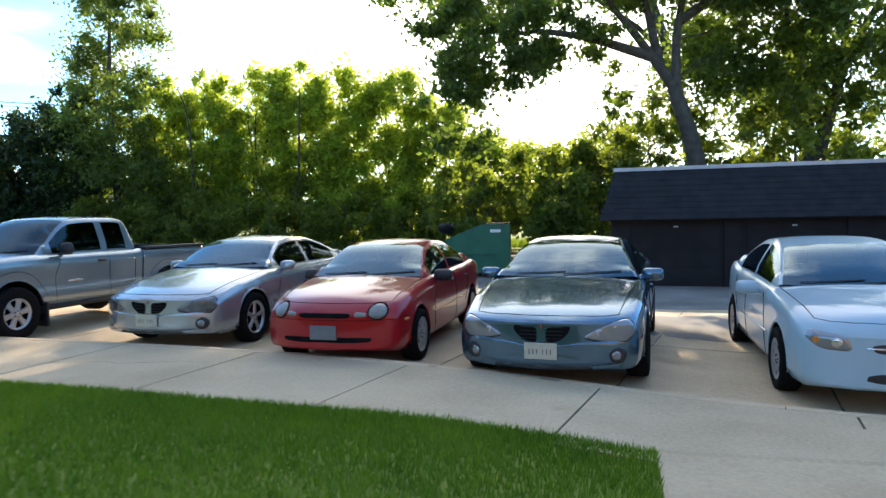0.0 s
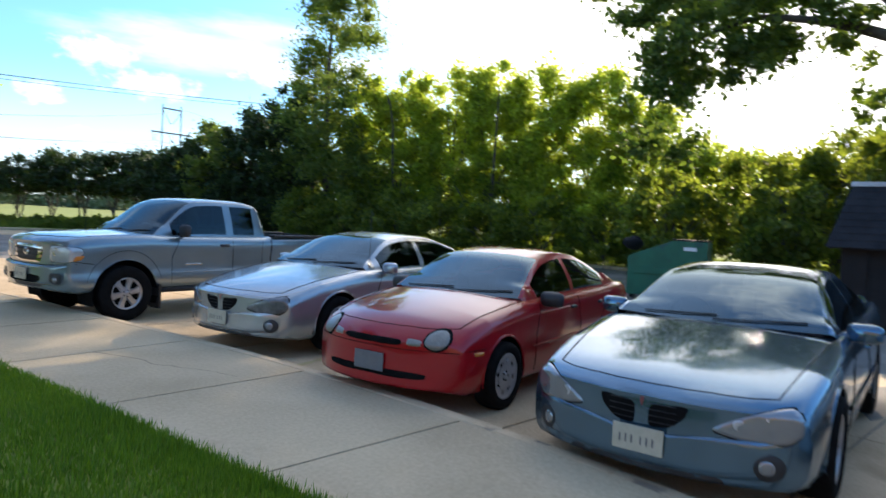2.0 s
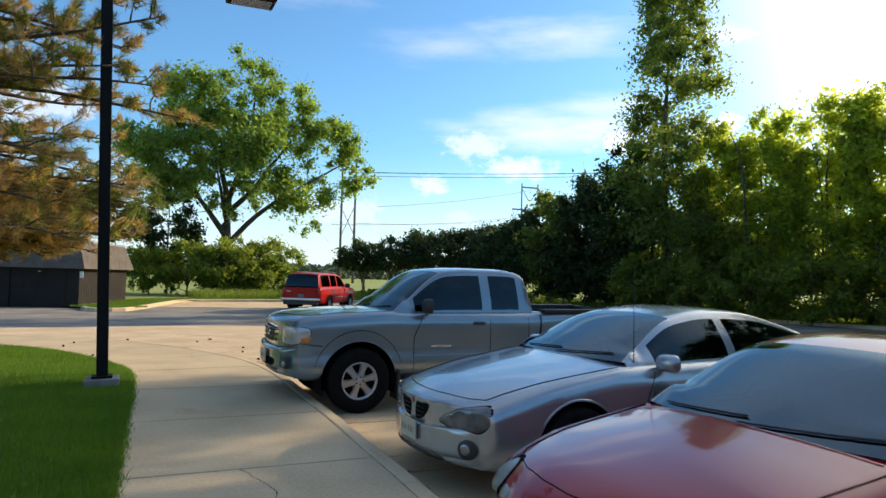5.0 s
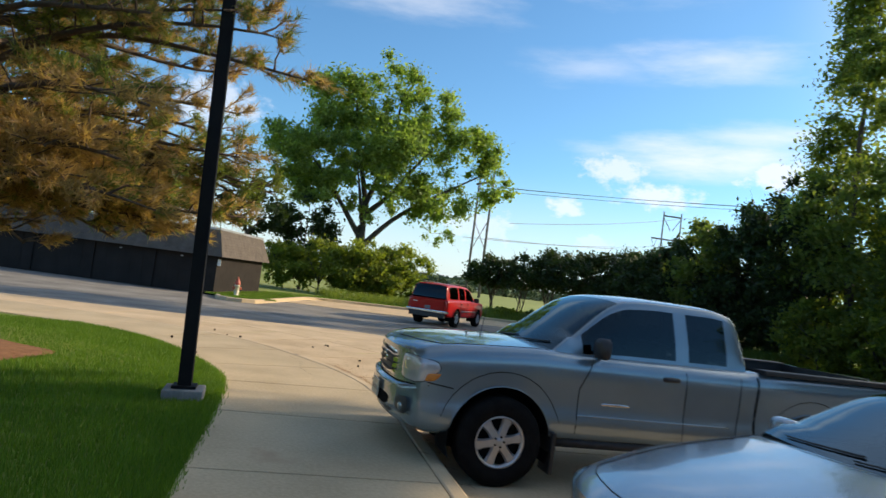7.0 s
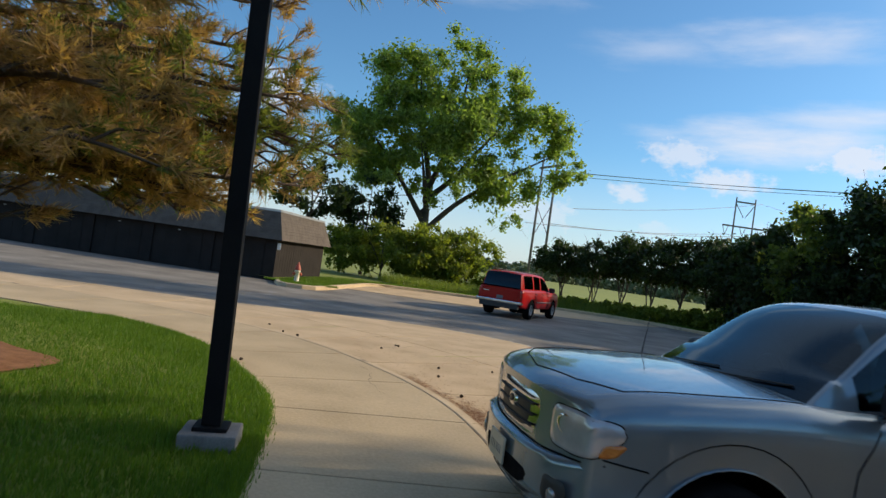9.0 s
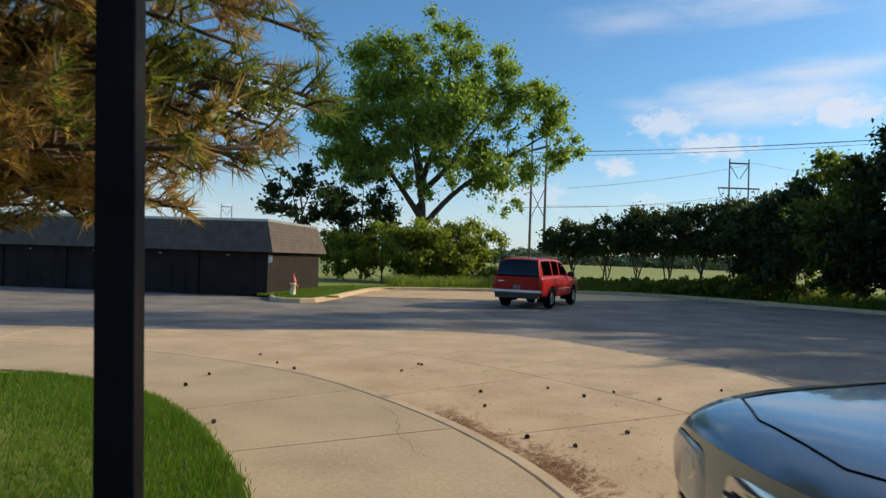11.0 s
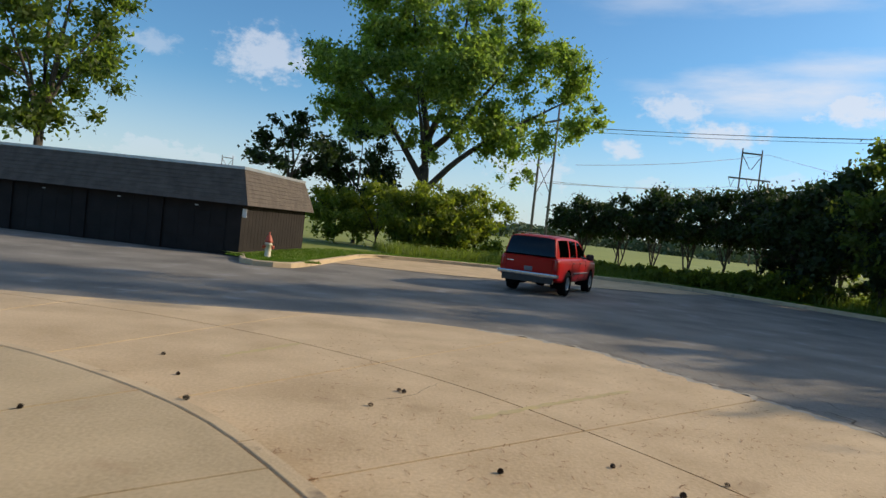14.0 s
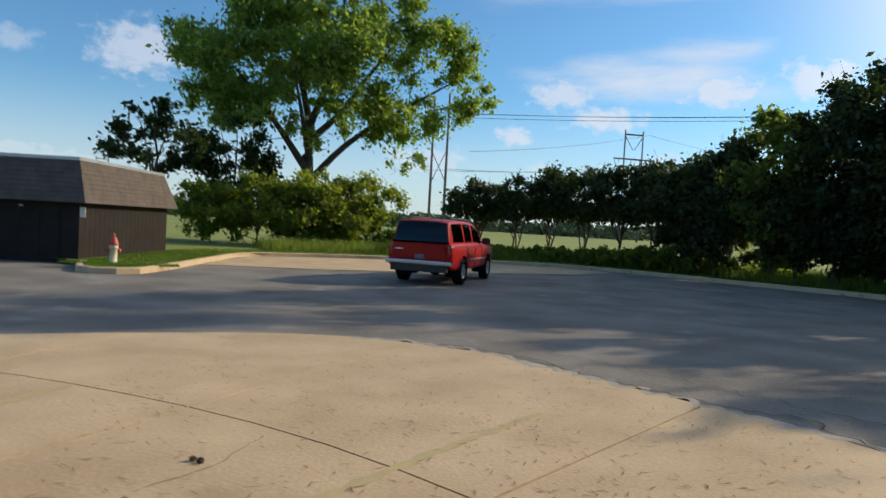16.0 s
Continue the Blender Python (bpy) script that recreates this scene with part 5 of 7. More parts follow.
        bulge = S.get("bulge", 0.16)
        gx = lambda y: x + (bulge * (abs(y) / S["belt"]) ** 2 * max(0, 1 - (x - ch) / (roof_f + 0.25 - ch)) - 0.5 * bulge * (abs(y) / S["belt"]) ** 2 * max(0, 1 - (back - x) / (back - roof_r + 0.2)))
        half = sd + tp
        for y, z in half:
            row.append(len(gv))
            gv.append((gx(y), -y, z))
        for y, z in half[-2::-1]:
            row.append(len(gv))
            gv.append((gx(y), y, z))
        grow.append(row)
    ns, nt_ = 7, len(grow[0])
    groups = {"paint": [], "windshield": [], "rear_window": []}
    for i in range(len(cx) - 1):
        xm = (cx[i] + cx[i + 1]) / 2
        for j in range(nt_ - 1):
            jj = min(j, nt_ - 2 - j)     # from either belt towards the middle
            f = (grow[i][j], grow[i][j + 1], grow[i + 1][j + 1], grow[i + 1][j])
            side = "near" if j < nt_ / 2 else "far"
            key = "paint"
            if jj >= ns:                 # top
                if xm < roof_f - 0.02:
                    key = "windshield"
                elif xm > roof_r + 0.02:
                    key = "rear_window"
            elif 1 <= jj <= 4:
                for k, (a, b) in enumerate(S["windows"]):
                    if a < xm < b:
                        key = f"side_window|{k}|{side}"
            groups.setdefault(key, []).append(f)
    # close front and back ends of the cabin
    part("cabin", submesh(gv, groups["paint"]), S["paint"], car, smooth=True)
    wtree = BVHTree.FromPolygons(gv, [f for g in groups.values() for f in g])
    part("windshield", submesh(gv, groups["windshield"]), S.get("glass", M_glass), car, "glass windshield reflecting the sky", smooth=True)
    if groups["rear_window"]:
        part("rear_window", submesh(gv, groups["rear_window"]), S.get("rear_glass", M_sideglass), car, smooth=True)
    for key, fs in groups.items():
        if key.startswith("side"):
            part("side_window", submesh(gv, fs), M_sideglass, car, smooth=True)
    # inside: floor shelf, seats, steering wheel
    zb = interp(S["top"], ch + 0.5)
    bm = bmesh.new()
    x0, x1, wy = ch + 0.22, back - 0.16, S["belt"] * 0.93
    top_ = [bm.verts.new((x, y, interp(S["top"], x) - 0.02)) for x, y in ((x0, -wy), (x1, -wy), (x1, wy), (x0, wy))]
    low_ = [bm.verts.new((x, y, zb - 0.45)) for x, y in ((x0 + 0.15, -wy), (x1 - 0.3, -wy), (x1 - 0.3, wy), (x0 + 0.15, wy))]
    for i in range(4):
        bm.faces.new((top_[i], top_[(i + 1) % 4], low_[(i + 1) % 4], low_[i]))
    bm.faces.new(low_)
    part("interior", bm, M_trim, car)
    bm = bmesh.new()
    box(bm, ch + 0.12, ch + 0.62, -wy * 0.95, wy * 0.95, zb - 0.12, zb + 0.015, 0.03)
    part("dashboard", bm, M_trim, car)
    bm = bmesh.new()
    lathe_into(bm, [(0.165, 0.0), (0.18, -0.012), (0.195, 0.0), (0.18, 0.012), (0.165, 0.0)], 20)
    part("steering_wheel", bm, M_black, car, m=pose(ch + 0.72, 0.36, zb - 0.02, 0, 25, 90))
    for sx in S["seats"]:
        for s in (-1, 1):
            bm = bmesh.new()
            box(bm, sx, sx + 0.14, s * 0.36 - 0.23, s * 0.36 + 0.23, zb - 0.44, zb + 0.14, 0.04)
            box(bm, sx + 0.03, sx + 0.12, s * 0.36 - 0.12, s * 0.36 + 0.12, zb + 0.18, zb + 0.33, 0.03)
            part("seat", bm, M_trim, car)
    # wipers
    for y0, y1, k in ((-0.62, 0.0, 0), (-0.02, 0.55, 0)):
        bm = bmesh.new()
        pts = []
        for t in np.linspace(0, 1, 8):
            y = y0 + (y1 - y0) * t
            p = Vector((ch + bulge * (y / S["belt"]) ** 2 + 0.035 + 0.05 * (1 - t), y, 3))
            hit = wtree.ray_cast(p, Vector((0, 0, -1)))
            if hit[0] is not None:
                pts.append(hit[0] + Vector((-0.004, 0, 0.009)))
        if len(pts) > 3:
            limb(bm, [tuple(q) for q in pts], 0.007, 0.005, 5)
            part("wiper", bm, M_black, car)
        else:
            bm.free()
    # mirrors
    for s in (-1, 1):
        bm = bmesh.new()
        mx_, mz, my = S["mirror"]
        bmesh.ops.create_uvsphere(bm, u_segments=16, v_segments=10, radius=1.0)
        big = S.get("mirror_size", (0.085, 0.12, 0.075))
        for v in bm.verts:
            px, py, pz = v.co
            v.co = (mx_ + (px * big[0] if px < 0 else px * 0.02) , s * (my + (abs(py) ** 0.6 * math.copysign(1, py)) * big[1]), mz + (abs(pz) ** 0.55 * math.copysign(1, pz)) * big[2])
        tube(bm, (mx_ + 0.03, s * (my - big[1] * 0.7), mz - 0.03), (mx_ + 0.08, s * (my - big[1] - 0.10), mz - 0.06), 0.03, 0.035, 8)
        for f in bm.faces:
            f.smooth = True
        part("mirror", bm, S.get("mirror_mat", S["paint"]), car)
    return car, body, tree


def add(car, nm, bm, material, label=""):
    return part(nm, bm, material, car, label)


def plate(car, tree, y, z, material, bars=True, x_off=0.0):
    bm = bmesh.new()
    hit = tree.ray_cast(Vector((-2, y, z)), Vector((1, 0, 0)))[0]
    x = (hit.x if hit else 0) - 0.022 + x_off
    box(bm, x, x + 0.014, y - 0.152, y + 0.152, z - 0.076, z + 0.076, 0.004)
    p = part("licence_plate", bm, material, car, "licence plate with unreadable dark bars" if bars else "blank dark grey plate")
    if bars:
        for i in range(6):
            bm = bmesh.new()
            yy = y + 0.105 - i * 0.036 - (0.018 if i > 2 else 0)
            box(bm, x - 0.002, x + 0.002, yy - 0.005, yy + 0.005, z - 0.03, z + 0.018)
            part("bar", bm, M_plate_ink, p)
    return p


def grand_prix(nm, m, paint_mat, label, lens, group, antenna=False):
    S = dict(L=5.04, W=1.87, H=1.42, fo=1.0, wb=2.81, r=0.335, arch=0.385, rim=0.225, tw=0.225, track=1.64, spokes=5, wheel="five", bow=0.34, Lf=0.75, paint=paint_mat,
             w=[(0, 0.86), (0.3, 0.89), (0.8, 0.915), (1.5, 0.93), (2.6, 0.935), (4, 0.93), (4.6, 0.9), (5.04, 0.84)],
             top=[(0, 0.655), (0.12, 0.70), (0.35, 0.755), (0.8, 0.84), (1.2, 0.905), (1.5, 0.945), (2.2, 0.96), (3.6, 0.985), (4.3, 1.02), (4.8, 1.03), (5.04, 0.97)],
             bot=[(0, 0.24), (0.3, 0.20), (1, 0.19), (4.2, 0.20), (5.04, 0.32)], crown=[(0, 0.015), (0.4, 0.05), (1.4, 0.055), (2, 0.03), (4.2, 0.03), (5.04, 0.03)],
             cowl=1.38, back=4.42, roof_f=2.22, roof_r=3.62, belt=0.82, roofw=0.57,
             roof=[(1.38, 0.985), (1.7, 1.16), (2.2, 1.365), (2.7, 1.42), (3.15, 1.405), (3.6, 1.31), (4.42, 1.04)],
             windows=[(1.74, 2.72), (2.82, 3.78)], seats=(2.5, 3.45), mirror=(1.86, 0.985, 0.955))
    car, body, tree = build_car(nm, S, m, label, "car", group)
    # twin-nostril grille
    for s in (-1, 1):
        o = [(0.022 * s, -0.10), (0.022 * s, 0.065), (0.29 * s, 0.085), (0.265 * s, 0.0), (0.16 * s, -0.085)]
        g = add(car, "grille", patch_on(tree, round_outline(o), (0, 0, 0.575), (1, 0, 0), 0.004, 0.0), M_well, "black split grille")
        for k in range(4):
            z = 0.525 + k * 0.035
            bb = seam(tree, [(0, s * 0.04, z), (0, s * 0.20, z)], (1, 0, 0), 0.002, 0.006)
            part("grille_bar", bb, M_black, g)
    bz = patch_on(tree, [(-0.004, -0.03), (0.004, -0.03), (0.014, 0.03), (-0.014, 0.03)], (0, 0, 0.635), (1, 0, 0), 0.006, 0.004)
    add(car, "badge", bz, M_badge, "small dull red arrow-shaped badge")
    # swept headlamps: a dark bezel, the clear lens, and two bowls behind it
    for s in (-1, 1):
        o = [(0.35 * s, -0.075), (0.54 * s, -0.105), (0.76 * s, -0.09), (0.835 * s, -0.01), (0.83 * s, 0.10), (0.765 * s, 0.145), (0.56 * s, 0.05)]
        cx_, cy_ = 0.66 * s, 0.01
        rim_o = [(cx_ + (px - cx_) * 1.035, cy_ + (py - cy_) * 1.10) for px, py in o]
        lamp = add(car, "headlight", patch_on(tree, round_outline(rim_o), (0, 0.0, 0.62), (1, 0.0, -0.2), 0.003, 0.002, 8), M_well, "swept-back glass headlight with a dark bezel")
        part("lens", patch_on(tree, round_outline(o), (0, 0.0, 0.62), (1, 0.0, -0.2), 0.008, 0.006, 8), lens, lamp)
        for yy, rr, dz in ((0.53, 0.048, 0.0), (0.68, 0.062, 0.035)):
            part("reflector", patch_on(tree, ellipse(rr, rr * 0.85, 16), (0, s * yy, 0.60 + dz), (1, 0, -0.2), 0.011, 0.001), M_lens_bright if lens is M_lens else M_lens, lamp)
        fog = add(car, "fog_light", patch_on(tree, ellipse(0.085, 0.075), (0, s * 0.70, 0.37), (1, -s * 0.15, 0), 0.026, 0.0, edge=0.018), M_black)
        part("lens", patch_on(tree, ellipse(0.045, 0.045), (0, s * 0.69, 0.37), (1, -s * 0.15, 0), 0.030, 0.004, edge=0.024), M_lens, fog)
    add(car, "bumper", patch_on(tree, round_outline([(-0.78, -0.14), (-0.4, -0.16), (0.4, -0.16), (0.78, -0.14), (0.80, 0.10), (0.36, 0.075), (0.2, 0.045), (-0.2, 0.045), (-0.36, 0.075), (-0.80, 0.10)], 4), (0, 0, 0.425), (1, 0, 0), 0.022, 0.0, 6), paint_mat, "body-coloured front bumper")
    # lower intake, bumper crease, hood edge
    add(car, "air_intake", patch_on(tree, round_outline([(-0.62, -0.035), (0.62, -0.035), (0.58, 0.03), (-0.58, 0.03)]), (0, 0, 0.255), (1, 0, 0), 0.003, 0.0), M_black)
    add(car, "hood_gap", seam(tree, [(0.30, -0.68, 1.5), (0.215, -0.55, 1.5), (0.165, -0.40, 1.5), (0.122, -0.2, 1.5), (0.11, 0, 1.5), (0.122, 0.2, 1.5), (0.165, 0.40, 1.5), (0.215, 0.55, 1.5), (0.30, 0.68, 1.5)], (0, 0, -1), 0.003), M_well)
    for s in (-1, 1):
        add(car, "hood_gap", seam(tree, [(0.30, s * 0.68, 1.5), (0.8, s * 0.74, 1.5), (1.45, s * 0.80, 1.5)], (0, 0, -1), 0.004), M_well)
        d = (0, -s, 0)
        add(car, "door_gap", seam(tree, [(1.78, s, 0.94), (1.62, s, 0.6), (1.66, s, 0.28)], d, 0.004), M_well)
        add(car, "door_gap", seam(tree, [(2.78, s, 0.95), (2.80, s, 0.6), (2.78, s, 0.28)], d, 0.004), M_well)
        add(car, "side_moulding", seam(tree, [(1.5, s, 0.50), (3.4, s, 0.52)], d, 0.018, 0.004), paint_mat)
        for hx in (2.62, 3.62):
            h = patch_on(tree, round_outline([(-0.09, -0.018), (0.09, -0.018), (0.09, 0.018), (-0.09, 0.018)]), (hx, 0, 0.80), d, 0.015, 0.012)
            add(car, "door_handle", h, paint_mat)
        add(car, "tail_light", patch_on(tree, round_outline([(-0.12, -0.07), (0.10, -0.06), (0.12, 0.06), (-0.10, 0.05)]), (4.80, 0, 0.86), d, 0.004, 0.01), M_tail)
    plate(car, tree, 0.0, 0.415, M_plate, x_off=-0.024)
    if antenna:
        bm = bmesh.new()
        tube(bm, (1.62, -0.80, 0.93), (1.60, -0.81, 1.72), 0.005, 0.002, 6)
        add(car, "antenna", bm, M_black)
    return car


def compact_sedan(nm, m, S_over, label, group, style):
    red = style == "red"
    S = dict(L=4.36, W=1.71, H=1.37, fo=0.84, wb=2.64, r=0.295, arch=0.345, rim=0.20, tw=0.195, track=1.52, spokes=8, wheel="disc", rim_mat=M_hubcap, bow=0.30, Lf=0.6,
             w=[(0, 0.78), (0.25, 0.81), (0.7, 0.835), (1.4, 0.85), (2.4, 0.855), (3.6, 0.845), (4.1, 0.81), (4.36, 0.74)],
             top=[(0, 0.60), (0.08, 0.665), (0.25, 0.725), (0.6, 0.80), (1.0, 0.865), (1.3, 0.905), (1.9, 0.92), (3.2, 0.955), (3.8, 0.985), (4.2, 0.97), (4.36, 0.88)],
             bot=[(0, 0.24), (0.25, 0.19), (0.9, 0.18), (3.7, 0.2), (4.36, 0.32)], crown=[(0, 0.02), (0.3, 0.06), (1.2, 0.06), (2, 0.03), (4.36, 0.03)],
             cowl=1.12, back=3.88, roof_f=1.95, roof_r=3.12, belt=0.75, roofw=0.54,
             roof=[(1.12, 0.93), (1.45, 1.11), (1.95, 1.315), (2.4, 1.37), (2.8, 1.355), (3.2, 1.255), (3.88, 0.985)],
             windows=[(1.47, 2.42), (2.50, 3.40)], seats=(2.2, 3.05), mirror=(1.60, 0.92, 0.90), mirror_mat=M_black)
    S.update(S_over)
    car, body, tree = build_car(nm, S, m, label, "car", group)
    if red:
        for s in (-1, 1):
            lamp = add(car, "headlight", patch_on(tree, ellipse(0.118, 0.098, 24), (0, s * 0.585, 0.645), (1, -s * 0.1, 0), 0.006, 0.010, 5), M_well, "oval clouded headlight in a dark surround")
            part("lens", patch_on(tree, ellipse(0.102, 0.084, 24), (0, s * 0.585, 0.645), (1, -s * 0.1, 0), 0.016, 0.018, 5), M_lens_old, lamp)
            add(car, "turn_signal", patch_on(tree, round_outline([(-0.07, -0.03), (0.07, -0.03), (0.07, 0.035), (-0.07, 0.02)]), (0, s * 0.40, 0.615), (1, 0, 0), 0.004, 0.006), M_lens_old)
            add(car, "side_marker", patch_on(tree, round_outline([(-0.07, -0.018), (0.07, -0.018), (0.07, 0.018), (-0.07, 0.018)]), (0.42, 0, 0.535), (0, -s, 0), 0.003, 0.004), M_amber)
        add(car, "grille", patch_on(tree, round_outline([(-0.35, -0.03), (0.35, -0.03), (0.36, 0.034), (-0.36, 0.034)]), (0, 0, 0.603), (1, 0, 0), 0.006, 0.0), M_well, "black slot grille")
        add(car, "air_intake", patch_on(tree, round_outline([(-0.50, -0.03), (0.50, -0.03), (0.52, 0.03), (-0.52, 0.03)]), (0, 0, 0.345), (1, 0, 0), 0.012, 0.0, edge=0.004), M_well)
        plate(car, tree, 0.0, 0.425, M_dullplate, False)
        add(car, "bumper_gap", seam(tree, [(0.0, -0.80, 0.555), (0.0, 0, 0.555), (0, 0.80, 0.555)], (1, 0, 0), 0.003), M_well)
        for s in (-1, 1):
            add(car, "bumper_gap", seam(tree, [(0.25, s, 0.565), (0.50, s, 0.57)], (0, -s, 0), 0.003), M_well)
    else:
        for s in (-1, 1):
            o = [(0.42 * s, -0.09), (0.66 * s, -0.075), (0.80 * s, 0.05), (0.74 * s, 0.12), (0.46 * s, 0.04)]
            lamp = add(car, "headlight", patch_on(tree, round_outline(o), (0, 0, 0.64), (1, 0.0, -0.12), 0.004, 0.015, 5), M_lens, "clear wrap-round headlight")
            part("reflector", patch_on(tree, ellipse(0.05, 0.05, 14), (0, s * 0.55, 0.63), (1, 0, -0.12), 0.018, 0.008), M_chrome, lamp)
            part("turn_signal", patch_on(tree, ellipse(0.03, 0.035, 12), (0, s * 0.69, 0.655), (1, 0, -0.12), 0.018, 0.006), M_amber, lamp)
        add(car, "grille", patch_on(tree, round_outline([(-0.36, -0.05), (0.36, -0.05), (0.40, 0.05), (-0.40, 0.05)]), (0, 0, 0.585), (1, 0, 0), 0.003, 0.0), M_black, "black grille with a chrome bar")
        add(car, "grille_bar", patch_on(tree, round_outline([(-0.38, -0.01), (0.38, -0.01), (0.38, 0.012), (-0.38, 0.012)]), (0, 0, 0.585), (1, 0, 0), 0.010, 0.004), M_chrome)
        add(car, "air_intake", patch_on(tree, round_outline([(-0.42, -0.05), (0.42, -0.05), (0.40, 0.05), (-0.40, 0.05)]), (0, 0, 0.34), (1, 0, 0), 0.003, 0.0), M_black)
        plate(car, tree, 0.0, 0.44, M_plate)
    cw = S["cowl"]
    nose = 0.12
    add(car, "hood_gap", seam(tree, [(0.34, -0.66, 1.5), (0.245, -0.55, 1.5), (0.18, -0.40, 1.5), (0.135, -0.2, 1.5), (nose, 0, 1.5), (0.135, 0.2, 1.5), (0.18, 0.40, 1.5), (0.245, 0.55, 1.5), (0.34, 0.66, 1.5)], (0, 0, -1), 0.0028), M_well)
    for s in (-1, 1):
        d = (0, -s, 0)
        add(car, "hood_gap", seam(tree, [(0.34, s * 0.66, 1.5), (0.8, s * 0.70, 1.5), (cw + 0.12, s * 0.735, 1.5)], (0, 0, -1), 0.004), M_well)
        x1, x2 = S["windows"][0][0] + 0.05, S["windows"][0][1] + 0.03
        add(car, "door_gap", seam(tree, [(x1, s, 0.88), (x1 - 0.12, s, 0.6), (x1 - 0.1, s, 0.26)], d, 0.004), M_well)
        add(car, "door_gap", seam(tree, [(x2, s, 0.90), (x2 + 0.02, s, 0.6), (x2, s, 0.26)], d, 0.004), M_well)
        add(car, "door_gap", seam(tree, [(x2 + 0.75, s, 0.92), (x2 + 0.72, s, 0.7), (x2 + 0.55, s, 0.45)], d, 0.004), M_well)
        add(car, "side_moulding", seam(tree, [(x1 - 0.2, s, 0.50), (x2 + 0.6, s, 0.52)], d, 0.012, 0.003), S["paint"])
        for hx in (x2 - 0.16, x2 + 0.62):
            add(car, "door_handle", patch_on(tree, round_outline([(-0.08, -0.02), (0.08, -0.02), (0.08, 0.02), (-0.08, 0.02)]), (hx, 0, 0.80), d, 0.012, 0.01), M_black if red else S["paint"])
        add(car, "tail_light", patch_on(tree, round_outline([(-0.10, -0.07), (0.10, -0.06), (0.10, 0.06), (-0.10, 0.05)]), (S["L"] - 0.2, 0, 0.82), d, 0.004, 0.01), M_tail)
    return car


def flare_shade_line(tree, ax, az, arch, s):
    """The crease that bounds the swelling over a wheel opening, its shade drawn as a dark line."""
    pts = [(ax + (arch + 0.13 - 0.03 * abs(math.cos(a))) * math.cos(a), s * 2, az + (arch + 0.13) * math.sin(a)) for a in np.linspace(0.35, math.pi - 0.3, 16)]
    return seam(tree, pts, (0, -s, 0), 0.004, -0.001)


def pickup(nm, m, paint_mat, label, group):
    S = dict(L=5.29, W=1.86, H=1.79, fo=0.89, wb=3.25, r=0.385, arch=0.47, rim=0.225, tw=0.265, track=1.62, spokes=6, wheel="chunky", bow=0.17, Lf=0.5, bow_r=0.03, lip=0.006, paint=paint_mat,
             w=[(0, 0.86), (0.25, 0.90), (0.6, 0.925), (1.3, 0.915), (1.7, 0.90), (3.3, 0.90), (3.8, 0.915), (5.1, 0.91), (5.29, 0.89)],
             top=[(0, 1.06), (0.06, 1.10), (0.3, 1.15), (0.8, 1.185), (1.25, 1.205), (1.6, 1.195), (3.4, 1.20), (3.5, 1.21), (5.29, 1.23)],
             bot=[(0, 0.44), (0.2, 0.40), (0.9, 0.44), (1.5, 0.42), (3.4, 0.42), (5.0, 0.50), (5.29, 0.55)], crown=[(0, 0.01), (0.2, 0.03), (1.25, 0.035), (1.6, 0.0), (5.29, 0.0)],
             side=[(0.0, 0.90), (0.05, 0.955), (0.13, 0.985), (0.26, 0.99), (0.34, 0.975), (0.42, 0.972), (0.56, 0.978), (0.70, 0.99), (0.80, 1.0), (0.88, 0.995), (0.95, 0.96), (1.0, 0.90)],
             cowl=1.22, back=3.46, roof_f=2.02, roof_r=3.34, belt=0.80, roofw=0.62, bed=(3.56, 5.22, 0.74),
             roof=[(1.22, 1.20), (1.55, 1.44), (1.96, 1.715), (2.12, 1.765), (2.5, 1.79), (3.0, 1.79), (3.26, 1.76), (3.37, 1.70), (3.46, 1.25)],
             windows=[(1.56, 2.62), (2.76, 3.20)], seats=(2.45, 3.0), mirror=(1.76, 1.28, 0.96), mirror_mat=M_black, mirror_size=(0.08, 0.12, 0.095), bulge=0.12, glass=M_truckglass)
    car, body, tree = build_car(nm, S, m, label, "pickup truck", group)
    # chrome-framed grille with dark mesh
    bum = add(car, "bumper", patch_on(tree, round_outline([(-0.84, -0.14), (-0.5, -0.17), (0.5, -0.17), (0.84, -0.14), (0.85, 0.13), (0.5, 0.10), (-0.5, 0.10), (-0.85, 0.13)], 4), (0, 0, 0.665), (1, 0, 0), 0.055, 0.0, 6), paint_mat, "body-coloured front bumper")
    add(car, "bumper_intake", patch_on(tree, round_outline([(-0.44, -0.06), (0.44, -0.06), (0.5, 0.06), (-0.5, 0.06)]), (0, 0, 0.575), (1, 0, 0), 0.060, 0.0, edge=0.05), M_well)
    o = [(-0.36, -0.14), (0.36, -0.14), (0.43, 0.02), (0.40, 0.13), (-0.40, 0.13), (-0.43, 0.02)]
    fr = add(car, "grille", patch_on(tree, round_outline(o), (0, 0, 0.905), (1, 0, 0), 0.012, 0.0), M_chrome, "chrome-framed dark grille")
    o2 = [(x * 0.86, y * 0.78 - 0.01) for x, y in o]
    part("grille_mesh", patch_on(tree, round_outline(o2), (0, 0, 0.905), (1, 0, 0), 0.016, 0.0), M_black, fr)
    for z in (0.84, 0.90, 0.96):
        part("grille_bar", seam(tree, [(0, -0.34, z), (0, 0.34, z)], (1, 0, 0), 0.008, 0.02), M_trim, fr)
    for rx, ry, dz in ((0.085, 0.06, 0), (0.04, 0.03, 0.0)):
        part("emblem", patch_on(tree, ellipse(rx, ry, 18), (0, 0, 0.925 + dz), (1, 0, 0), 0.026 + (0.006 if rx < 0.05 else 0), 0.002), M_chrome if rx > 0.05 else M_black, fr)
